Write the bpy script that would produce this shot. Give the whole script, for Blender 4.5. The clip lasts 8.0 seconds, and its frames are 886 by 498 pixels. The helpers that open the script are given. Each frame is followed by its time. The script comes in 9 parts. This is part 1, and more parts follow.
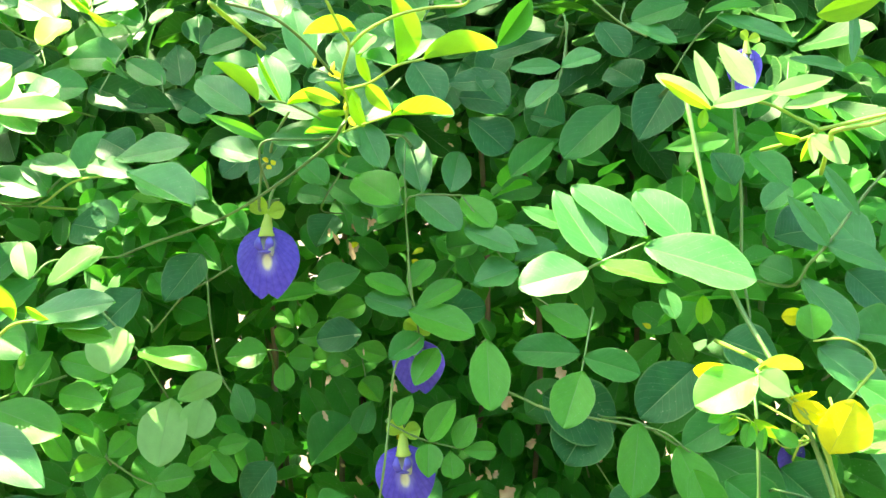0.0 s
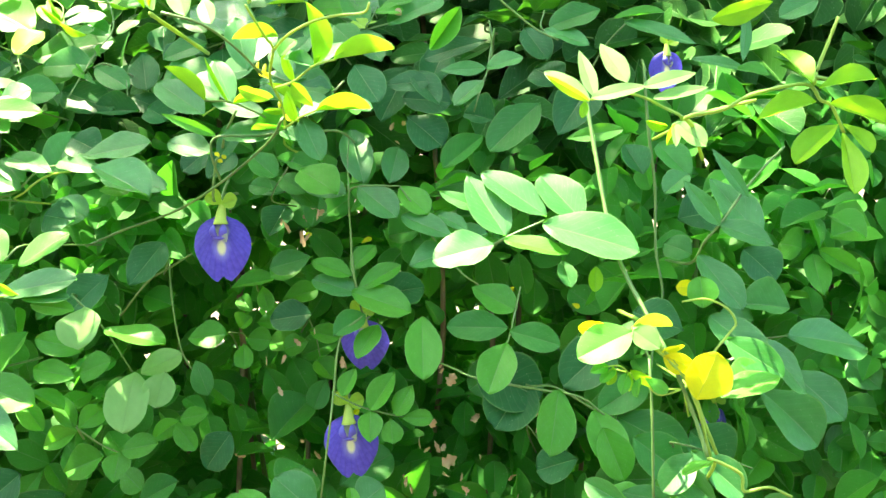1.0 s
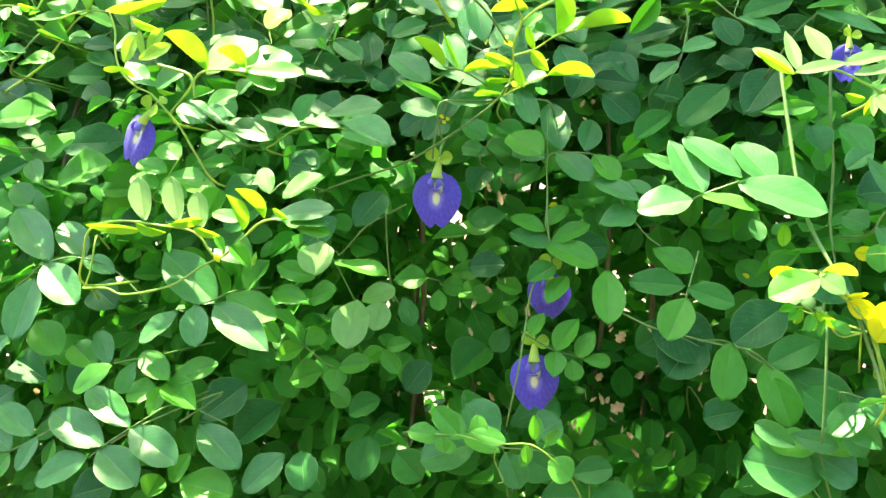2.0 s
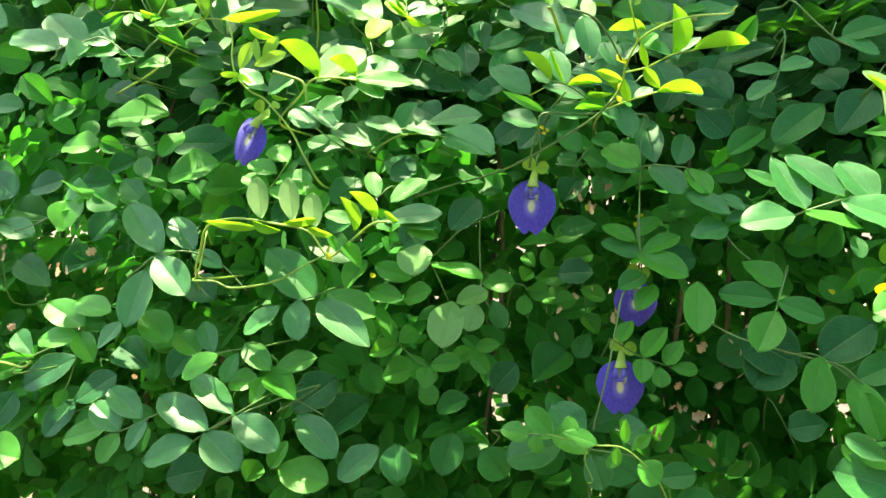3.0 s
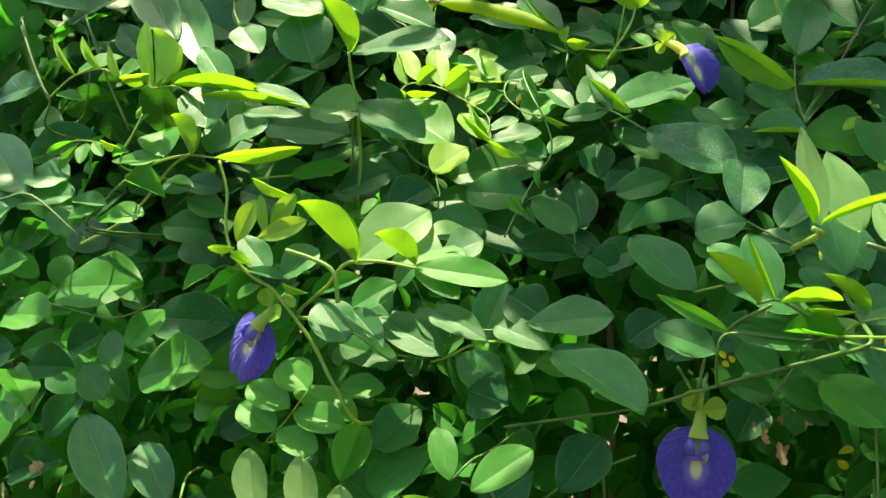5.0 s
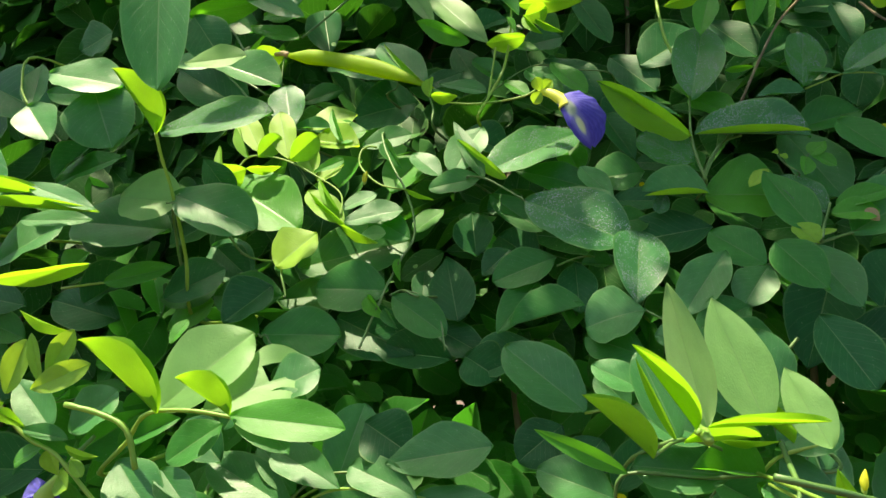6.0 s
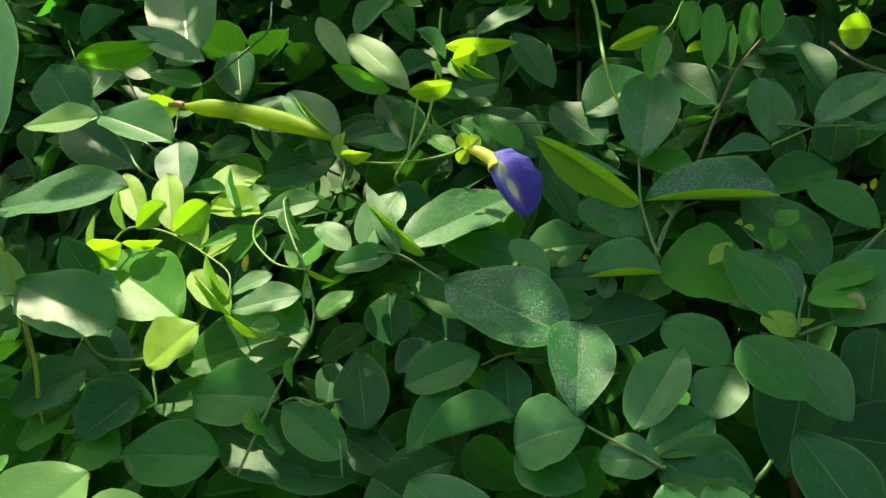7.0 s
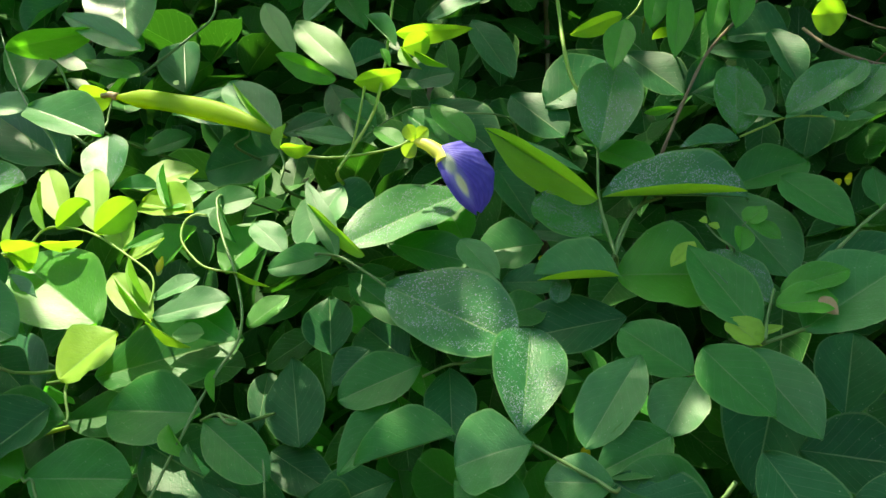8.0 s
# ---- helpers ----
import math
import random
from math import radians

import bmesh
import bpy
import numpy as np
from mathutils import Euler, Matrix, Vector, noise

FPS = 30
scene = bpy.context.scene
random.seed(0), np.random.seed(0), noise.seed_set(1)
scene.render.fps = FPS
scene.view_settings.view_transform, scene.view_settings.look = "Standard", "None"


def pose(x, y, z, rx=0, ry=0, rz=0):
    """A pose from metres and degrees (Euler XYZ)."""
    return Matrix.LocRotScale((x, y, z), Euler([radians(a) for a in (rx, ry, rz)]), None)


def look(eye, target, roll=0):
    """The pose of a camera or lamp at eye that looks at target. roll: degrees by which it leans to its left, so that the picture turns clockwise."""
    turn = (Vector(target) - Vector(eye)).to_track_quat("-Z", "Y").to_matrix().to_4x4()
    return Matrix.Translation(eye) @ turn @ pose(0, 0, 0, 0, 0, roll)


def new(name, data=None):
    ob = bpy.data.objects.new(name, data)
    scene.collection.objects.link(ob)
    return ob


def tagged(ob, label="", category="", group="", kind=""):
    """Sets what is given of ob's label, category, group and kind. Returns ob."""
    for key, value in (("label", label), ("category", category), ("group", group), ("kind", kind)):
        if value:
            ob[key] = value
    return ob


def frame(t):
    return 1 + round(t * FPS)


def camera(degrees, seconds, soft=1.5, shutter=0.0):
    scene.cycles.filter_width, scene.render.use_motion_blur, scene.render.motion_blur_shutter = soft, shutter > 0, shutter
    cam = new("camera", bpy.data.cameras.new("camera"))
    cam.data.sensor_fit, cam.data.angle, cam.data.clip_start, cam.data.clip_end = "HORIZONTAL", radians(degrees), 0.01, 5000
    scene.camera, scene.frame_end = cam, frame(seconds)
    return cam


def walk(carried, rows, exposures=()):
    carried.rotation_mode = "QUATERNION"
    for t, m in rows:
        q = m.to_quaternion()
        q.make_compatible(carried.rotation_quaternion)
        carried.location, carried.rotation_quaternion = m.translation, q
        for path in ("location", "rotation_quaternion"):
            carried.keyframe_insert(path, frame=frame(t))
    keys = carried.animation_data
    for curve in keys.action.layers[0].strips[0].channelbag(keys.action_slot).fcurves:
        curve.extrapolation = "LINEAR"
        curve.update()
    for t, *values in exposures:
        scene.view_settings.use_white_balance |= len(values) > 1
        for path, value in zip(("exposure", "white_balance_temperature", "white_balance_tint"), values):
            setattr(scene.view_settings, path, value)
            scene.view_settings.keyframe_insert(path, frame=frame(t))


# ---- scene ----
cam = camera(56.9, 8.0, 1.5)
PATH = [
    (0, (0.027, 0.019, 1.21), (-0.08, 1.99, 0.89), -1.0),
    (0.5, (0.048, -0.012, 1.207), (-0.002, 1.963, 0.899), -1.8),
    (1, (0.069, -0.032, 1.201), (-0.031, 1.943, 0.904), -1.6),
    (1.5, (0.042, -0.074, 1.191), (-0.208, 1.889, 0.905), -0.4),
    (2, (0.023, -0.117, 1.177), (-0.363, 1.824, 0.89), 1.0),
    (2.2, (0.017, -0.13, 1.175), (-0.411, 1.803, 0.892), 1.3),
    (3.3, (-0.028, -0.151, 1.181), (-0.516, 1.77, 0.912), 2.7),
    (3.5, (-0.037, -0.143, 1.183), (-0.532, 1.778, 0.925), 2.8),
    (4, (-0.061, -0.094, 1.196), (-0.585, 1.821, 0.956), 3.5),
    (4.5, (-0.097, -0.009, 1.22), (-0.649, 1.9, 0.989), 3.7),
    (5, (-0.111, 0.089, 1.27), (-0.716, 1.984, 1.055), 2.8),
    (5.2, (-0.107, 0.119, 1.283), (-0.694, 2.018, 1.058), 1.7),
    (6.3, (-0.09, 0.203, 1.31), (-0.541, 2.145, 1.152), -1.8),
    (6.5, (-0.089, 0.218, 1.314), (-0.537, 2.161, 1.162), -2.0),
    (7, (-0.079, 0.259, 1.327), (-0.486, 2.214, 1.216), -2.1),
    (7.5, (-0.076, 0.283, 1.325), (-0.468, 2.241, 1.219), -2.2),
    (8, (-0.067, 0.29, 1.325), (-0.442, 2.252, 1.213), -2.2),
]
walk(cam, [(t, look(eye, target, roll)) for t, eye, target, roll in PATH],
     [(0.0, 3.51, 7000, 0), (1.0, 3.53, 7000, 0), (1.5, 3.53, 7000, 0), (2.0, 3.29, 7000, 0), (3.3, 2.57, 6750, 0), (4.5, 2.07, 7000, 0), (5.2, 1.81, 7000, 2), (6.5, 1.67, 7000, 6), (7.0, 1.55, 7000, 3), (8.0, 1.95, 6750, 0)])

# ---- light: sun high over the hedge, open sky in front ----
SUN_WAY = Vector((-0.30, 0.13, 0.94)).normalized()
world = bpy.data.worlds.new("sky")
scene.world = world
world.use_nodes = True
wn = world.node_tree
sky = wn.nodes.new("ShaderNodeTexSky")
sky.sky_type, sky.sun_disc = "NISHITA", False
sky.air_density, sky.dust_density, sky.ozone_density = 0.8, 3.0, 0.2
sky.sun_elevation = math.asin(SUN_WAY.z)
sky.sun_rotation = math.atan2(SUN_WAY.x, SUN_WAY.y)
sky_out = wn.nodes["Background"]
sky_out.inputs["Strength"].default_value = 0.15
wn.links.new(sky.outputs["Color"], sky_out.inputs["Color"])
sun = new("sun", bpy.data.lights.new("sun", "SUN"))
sun.data.energy, sun.data.angle, sun.data.color = 3.85, radians(0.45), (1.0, 0.90, 0.67)
sun.matrix_world = look((0, 0, 0), -SUN_WAY)


# ---- materials ----
def material(name):
    m = bpy.data.materials.new(name)
    m.use_nodes = True
    nt = m.node_tree
    return m, nt, nt.nodes["Principled BSDF"], nt.nodes["Material Output"]


def node(nt, kind, **values):
    n = nt.nodes.new("ShaderNode" + kind)
    for key, value in values.items():
        n.inputs[key.replace("_", " ")].default_value = value
    return n


def maths(nt, op, a, b=None):
    n = nt.nodes.new("ShaderNodeMath")
    n.operation = op
    for i, v in enumerate((a, b)):
        if v is None:
            continue
        if isinstance(v, (int, float)):
            n.inputs[i].default_value = v
        else:
            nt.links.new(v, n.inputs[i])
    return n.outputs[0]


def ramp(nt, fac, *stops):
    n = nt.nodes.new("ShaderNodeValToRGB")
    el = n.color_ramp.elements
    while len(el) < len(stops):
        el.new(0.5)
    for e, (p, c) in zip(el, stops):
        e.position, e.color = p, (*c, 1)
    nt.links.new(fac, n.inputs["Fac"])
    return n.outputs["Color"]


def mix(nt, fac, a, b, how="MIX"):
    n = nt.nodes.new("ShaderNodeMix")
    n.data_type, n.blend_type = "RGBA", how
    for i, v in ((0, fac), (6, a), (7, b)):
        if isinstance(v, (int, float)):
            n.inputs[i].default_value = v
        elif isinstance(v, tuple):
            n.inputs[i].default_value = (*v, 1)
        else:
            nt.links.new(v, n.inputs[i])
    return n.outputs[2]


def uv_parts(nt):
    uv = nt.nodes.new("ShaderNodeUVMap")
    sep = nt.nodes.new("ShaderNodeSeparateXYZ")
    nt.links.new(uv.outputs["UV"], sep.inputs[0])
    return uv.outputs["UV"], sep.outputs["X"], sep.outputs["Y"]


def leaf_material(name, low, mid, high, glow, through_light, rough=0.5, island=False, spec=0.28):
    """Leaf blade: waxy green with midrib, side veins and blotches; light passes through it."""
    m, nt, bsdf, out = material(name)
    if island:
        rnd = nt.nodes.new("ShaderNodeNewGeometry").outputs["Random Per Island"]
    else:
        rnd = nt.nodes.new("ShaderNodeObjectInfo").outputs["Random"]
    uv, u, v = uv_parts(nt)
    base = ramp(nt, rnd, (0.0, low), (0.5, mid), (1.0, high))
    coord = nt.nodes.new("ShaderNodeTexCoord").outputs["Object"] if island else uv
    blotch = node(nt, "TexNoise", Scale=60.0 if island else 5.0, Detail=4.0)
    nt.links.new(coord, blotch.inputs["Vector"])
    base = mix(nt, 0.40, base, ramp(nt, blotch.outputs["Fac"], (0.3, (0.25, 0.3, 0.25)), (0.7, (0.9, 0.9, 0.8))), "SOFT_LIGHT")
    side = maths(nt, "ABSOLUTE", maths(nt, "SUBTRACT", u, 0.5))
    rib = maths(nt, "LESS_THAN", side, 0.010)
    slope = maths(nt, "ADD", maths(nt, "MULTIPLY", v, 9.0), maths(nt, "MULTIPLY", side, -6.5))
    saw = maths(nt, "ABSOLUTE", maths(nt, "SUBTRACT", maths(nt, "FRACT", slope), 0.5))
    vein = maths(nt, "LESS_THAN", saw, 0.035)
    lines = maths(nt, "MAXIMUM", maths(nt, "MULTIPLY", rib, 0.55), maths(nt, "MULTIPLY", vein, 0.17))
    base = mix(nt, lines, base, (0.22, 0.36, 0.14))
    rim = maths(nt, "GREATER_THAN", side, 0.474)
    base = mix(nt, maths(nt, "MULTIPLY", rim, 0.28), base, (0.24, 0.40, 0.13))
    speck = nt.nodes.new("ShaderNodeTexVoronoi")
    speck.inputs["Scale"].default_value = 260.0 if island else 17.0
    nt.links.new(coord, speck.inputs["Vector"])
    dots = maths(nt, "MULTIPLY", maths(nt, "LESS_THAN", speck.outputs["Distance"], 0.13), maths(nt, "GREATER_THAN", blotch.outputs["Fac"], 0.52))
    base = mix(nt, maths(nt, "MULTIPLY", dots, 0.45), base, (0.34, 0.42, 0.24))
    wear = node(nt, "TexNoise", Scale=900.0 if island else 75.0, Detail=5.0)
    nt.links.new(coord, wear.inputs["Vector"])
    base = mix(nt, 0.35, base, ramp(nt, wear.outputs["Fac"], (0.35, (0.30, 0.32, 0.28)), (0.65, (0.72, 0.72, 0.66))), "SOFT_LIGHT")
    nt.links.new(base, bsdf.inputs["Base Color"])
    nt.links.new(maths(nt, "ADD", maths(nt, "MULTIPLY", wear.outputs["Fac"], 0.30), rough - 0.17), bsdf.inputs["Roughness"])
    bsdf.inputs["Specular IOR Level"].default_value = spec
    fine = node(nt, "TexNoise", Scale=400.0 if island else 38.0, Detail=3.0)
    nt.links.new(coord, fine.inputs["Vector"])
    height = maths(nt, "SUBTRACT", maths(nt, "MULTIPLY", fine.outputs["Fac"], 0.35), maths(nt, "MULTIPLY", lines, 1.2))
    bump = node(nt, "Bump", Strength=0.6, Distance=0.0008)
    nt.links.new(height, bump.inputs["Height"])
    nt.links.new(bump.outputs["Normal"], bsdf.inputs["Normal"])
    lit = node(nt, "BsdfTranslucent")
    nt.links.new(mix(nt, maths(nt, "MULTIPLY", lines, 0.7), glow, tuple(c * 0.55 for c in glow)), lit.inputs["Color"])
    both = node(nt, "MixShader", Fac=through_light)
    nt.links.new(bsdf.outputs[0], both.inputs[1])
    nt.links.new(lit.outputs[0], both.inputs[2])
    nt.links.new(both.outputs[0], out.inputs["Surface"])
    return m


def plain_material(name, low, high, scale, rough, glow=None, share=0.3, bump=0.3):
    """Two-tone grained surface, light passing through where glow is given."""
    m, nt, bsdf, out = material(name)
    coord = nt.nodes.new("ShaderNodeTexCoord").outputs["Object"]
    grain = node(nt, "TexNoise", Scale=scale, Detail=6.0)
    nt.links.new(coord, grain.inputs["Vector"])
    rnd = nt.nodes.new("ShaderNodeObjectInfo").outputs["Random"]
    fac = maths(nt, "ADD", maths(nt, "MULTIPLY", grain.outputs["Fac"], 0.8), maths(nt, "MULTIPLY", rnd, 0.2))
    nt.links.new(ramp(nt, fac, (0.3, low), (0.7, high)), bsdf.inputs["Base Color"])
    bsdf.inputs["Roughness"].default_value = rough
    b = node(nt, "Bump", Strength=bump, Distance=0.001)
    nt.links.new(grain.outputs["Fac"], b.inputs["Height"])
    nt.links.new(b.outputs["Normal"], bsdf.inputs["Normal"])
    if glow:
        lit = node(nt, "BsdfTranslucent", Color=(*glow, 1))
        both = node(nt, "MixShader", Fac=share)
        nt.links.new(bsdf.outputs[0], both.inputs[1])
        nt.links.new(lit.outputs[0], both.inputs[2])
        nt.links.new(both.outputs[0], out.inputs["Surface"])
    return m


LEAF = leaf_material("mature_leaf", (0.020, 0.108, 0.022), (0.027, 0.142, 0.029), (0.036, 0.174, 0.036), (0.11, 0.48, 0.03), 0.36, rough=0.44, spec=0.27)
# Darker copy of LEAF with the hedge's shade put into its colour.
SHADE_LEAF = leaf_material("shaded_leaf", (0.013, 0.076, 0.026), (0.017, 0.096, 0.032), (0.023, 0.116, 0.038), (0.06, 0.32, 0.03), 0.26, rough=0.46, spec=0.22)
# Part of the sky's bluish sheen is put into this base colour.
BLUE = leaf_material("bluish_leaf", (0.028, 0.128, 0.036), (0.038, 0.160, 0.044), (0.048, 0.192, 0.052), (0.12, 0.48, 0.03), 0.30, rough=0.42, spec=0.4)
LUSH = leaf_material("fresh_leaf", (0.042, 0.190, 0.022), (0.054, 0.230, 0.026), (0.068, 0.264, 0.030), (0.18, 0.62, 0.02), 0.40, rough=0.43, spec=0.32)
# Yellow of the sun showing through is partly put into YOUNG, GOLD and LIME.
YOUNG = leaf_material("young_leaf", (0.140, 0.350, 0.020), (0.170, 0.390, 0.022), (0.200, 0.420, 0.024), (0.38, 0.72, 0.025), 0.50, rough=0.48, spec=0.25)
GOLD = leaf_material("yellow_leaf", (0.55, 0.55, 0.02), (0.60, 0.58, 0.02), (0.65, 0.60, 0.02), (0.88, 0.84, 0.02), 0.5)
# Pale undersides, and sunlit leaflets whose brightness is put into the colour.
PALE = leaf_material("pale_sunlit_leaf", (0.140, 0.31, 0.090), (0.165, 0.35, 0.105), (0.19, 0.39, 0.12), (0.44, 0.68, 0.28), 0.50, rough=0.45, spec=0.4)
WET = leaf_material("dewy_leaf", (0.022, 0.118, 0.040), (0.028, 0.134, 0.044), (0.034, 0.150, 0.050), (0.10, 0.40, 0.03), 0.26, rough=0.4, spec=0.36)
LIME = leaf_material("lime_leaf", (0.19, 0.38, 0.045), (0.24, 0.43, 0.055), (0.28, 0.46, 0.06), (0.50, 0.76, 0.04), 0.45, rough=0.46, spec=0.3)
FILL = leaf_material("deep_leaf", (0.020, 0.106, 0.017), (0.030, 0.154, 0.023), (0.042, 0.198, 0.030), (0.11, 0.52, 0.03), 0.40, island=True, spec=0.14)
# FILL darkened for the hedge's upper part: shade set in its colour.
FILL_SHADE = leaf_material("shaded_inner_leaf", (0.012, 0.060, 0.012), (0.019, 0.090, 0.015), (0.030, 0.122, 0.019), (0.09, 0.36, 0.02), 0.17, island=True, spec=0.14)
DRY = plain_material("dry_leaf", (0.28, 0.19, 0.10), (0.58, 0.44, 0.27), 60, 0.8, (0.50, 0.30, 0.16), 0.3)
STEM = plain_material("green_stem", (0.06, 0.14, 0.03), (0.12, 0.22, 0.05), 90, 0.5)
SHOOT = plain_material("young_shoot", (0.18, 0.36, 0.05), (0.28, 0.44, 0.07), 90, 0.5, (0.5, 0.6, 0.05), 0.25)
TWIG = plain_material("brown_twig", (0.10, 0.075, 0.04), (0.20, 0.15, 0.09), 70, 0.8)
CALYX = plain_material("calyx_green", (0.30, 0.46, 0.07), (0.44, 0.58, 0.12), 80, 0.5, (0.5, 0.7, 0.1), 0.3)
# CALYX lightened: the sun on one flower's calyx is put into its colour.
CALYX_LIT = plain_material("calyx_lit_yellow", (0.66, 0.68, 0.07), (0.78, 0.78, 0.14), 80, 0.5, (0.7, 0.7, 0.1), 0.3)
# Dark green set to dim the light the added wall throws back.
WALL_GREEN = plain_material("dark_green_wall", (0.07, 0.10, 0.06), (0.14, 0.18, 0.11), 3, 0.9, bump=0.5)
SOIL = plain_material("dry_soil", (0.05, 0.033, 0.024), (0.13, 0.085, 0.064), 9, 0.95, bump=0.8)


def spot(nt, u, v, v0, ru, rv):
    """1 inside an ellipse of the petal, 0 outside, with a soft rim."""
    du = maths(nt, "DIVIDE", maths(nt, "SUBTRACT", u, 0.5), ru)
    dv = maths(nt, "DIVIDE", maths(nt, "SUBTRACT", v, v0), rv)
    r = maths(nt, "SQRT", maths(nt, "ADD", maths(nt, "MULTIPLY", du, du), maths(nt, "MULTIPLY", dv, dv)))
    n = nt.nodes.new("ShaderNodeMapRange")
    n.interpolation_type = "SMOOTHSTEP"
    nt.links.new(r, n.inputs["Value"])
    n.inputs["From Min"].default_value, n.inputs["From Max"].default_value = 1.0, 0.45
    return n.outputs["Result"]


def petal_material(name, deep, mid, pale):
    """Violet petal: greenish-white throat, pale shoulders by the claw, fine rays towards the rim."""
    m, nt, bsdf, out = material(name)
    uv, u, v = uv_parts(nt)
    grain = node(nt, "TexNoise", Scale=14.0, Detail=4.0)
    nt.links.new(uv, grain.inputs["Vector"])
    ray = maths(nt, "ARCTAN2", maths(nt, "SUBTRACT", u, 0.5), maths(nt, "SUBTRACT", v, 0.98))
    wave = maths(nt, "SINE", maths(nt, "MULTIPLY", ray, 46.0))
    base = ramp(nt, grain.outputs["Fac"], (0.3, deep), (0.75, mid))
    base = mix(nt, maths(nt, "MULTIPLY", maths(nt, "GREATER_THAN", wave, 0.70), 0.22), base, tuple(c * 0.5 for c in deep))
    base = mix(nt, maths(nt, "MULTIPLY", spot(nt, u, v, 0.56, 0.20, 0.30), 0.50), base, pale)
    base = mix(nt, maths(nt, "MULTIPLY", spot(nt, u, v, 0.80, 0.17, 0.17), 0.9), base, (0.44, 0.52, 0.38))
    base = mix(nt, maths(nt, "MULTIPLY", spot(nt, u, v, 0.545, 0.10, 0.16), 0.95), base, (0.78, 0.78, 0.50))
    nt.links.new(base, bsdf.inputs["Base Color"])
    bsdf.inputs["Roughness"].default_value = 0.6
    bsdf.inputs["Sheen Weight"].default_value = 0.2
    b = node(nt, "Bump", Strength=0.18, Distance=0.0006)
    nt.links.new(maths(nt, "ADD", wave, grain.outputs["Fac"]), b.inputs["Height"])
    nt.links.new(b.outputs["Normal"], bsdf.inputs["Normal"])
    lit = node(nt, "BsdfTranslucent")
    nt.links.new(base, lit.inputs["Color"])
    both = node(nt, "MixShader", Fac=0.35)
    nt.links.new(bsdf.outputs[0], both.inputs[1])
    nt.links.new(lit.outputs[0], both.inputs[2])
    nt.links.new(both.outputs[0], out.inputs["Surface"])
    return m


PETAL = petal_material("violet_petal", (0.062, 0.042, 0.50), (0.105, 0.080, 0.62), (0.30, 0.29, 0.76))
KEEL = plain_material("pale_keel", (0.34, 0.40, 0.42), (0.50, 0.56, 0.40), 120, 0.55, (0.5, 0.6, 0.4), 0.3)
PETAL_WING = plain_material("wing_violet", (0.075, 0.060, 0.48), (0.16, 0.15, 0.60), 120, 0.6, (0.25, 0.2, 0.7), 0.3)
POD = plain_material("pod_green", (0.22, 0.36, 0.006), (0.32, 0.46, 0.010), 60, 0.6, (0.64, 0.82, 0.008), 0.55)
# Pale half-opaque beads: their glints are put into the base colour.
WATER, _nt, _b, _o = material("water_drop")
_b.inputs["Base Color"].default_value = (0.60, 0.72, 0.66, 1)
_b.inputs["Roughness"].default_value = 0.08
_b.inputs["IOR"].default_value = 1.33
_b.inputs["Transmission Weight"].default_value = 0.55


# ---- shapes ----
def mesh_of(name, verts, faces, mat, uvs=None, smooth=True):
    me = bpy.data.meshes.new(name)
    me.from_pydata([tuple(p) for p in verts], [], faces)
    me.materials.append(mat)
    if uvs is not None:
        layer = me.uv_layers.new(name="UVMap")
        for lp in me.loops:
            layer.data[lp.index].uv = uvs[lp.vertex_index]
    if smooth:
        for p in me.polygons:
            p.use_smooth = True
    return me


def outline(v, kind):
    """Half width of a blade of length and width 1 at the share v of its length."""
    v = min(max(v, 0.0), 1.0)
    if kind == 0:      # elliptic
        a, b = 0.76, 0.66
    elif kind == 1:    # obovate, broad towards the tip
        a, b = 0.98, 0.54
    else:              # ovate, pointed
        a, b = 0.68, 0.92
    top = (a / (a + b)) ** a * (b / (a + b)) ** b
    return 0.5 * v ** a * (1 - v) ** b / top


STATIONS = (0.0, 0.012, 0.04, 0.09, 0.16, 0.24, 0.33, 0.42, 0.51, 0.60, 0.69, 0.77, 0.85, 0.91, 0.96, 0.99, 1.0)


def blade(kind, fold, bend, twist, stations=STATIONS, across=(-1, -0.5, -0.06, 0, 0.06, 0.5, 1)):
    """Points, faces and uvs of a leaf blade: base at 0, tip at y = 1, upper side +z."""
    verts, uvs, faces, n = [], [], [], len(across)
    for v in stations:
        w = outline(v, kind)
        for s in across:
            x = s * w * (1 + 0.06 * twist * s + 0.014 * math.sin(13 * v + 9 * twist + 3 * s))
            ripple = 0.024 * math.sin(9 * v + 4 * s + 7 * twist) + 0.007 * math.sin(21 * v + 5 * s + 11 * twist)
            z = fold * abs(x) - bend * (v - v * v * 0.2) * v + ripple * abs(s) + twist * x * (v - 0.5)
            verts.append((x * (1 - 0.25 * fold * fold), v, z))
            uvs.append((0.5 + 0.5 * s, v))
    for i in range(len(stations) - 1):
        for j in range(n - 1):
            a = i * n + j
            faces.append((a, a + 1, a + n + 1, a + n))
    return verts, faces, uvs


BLADES = {}


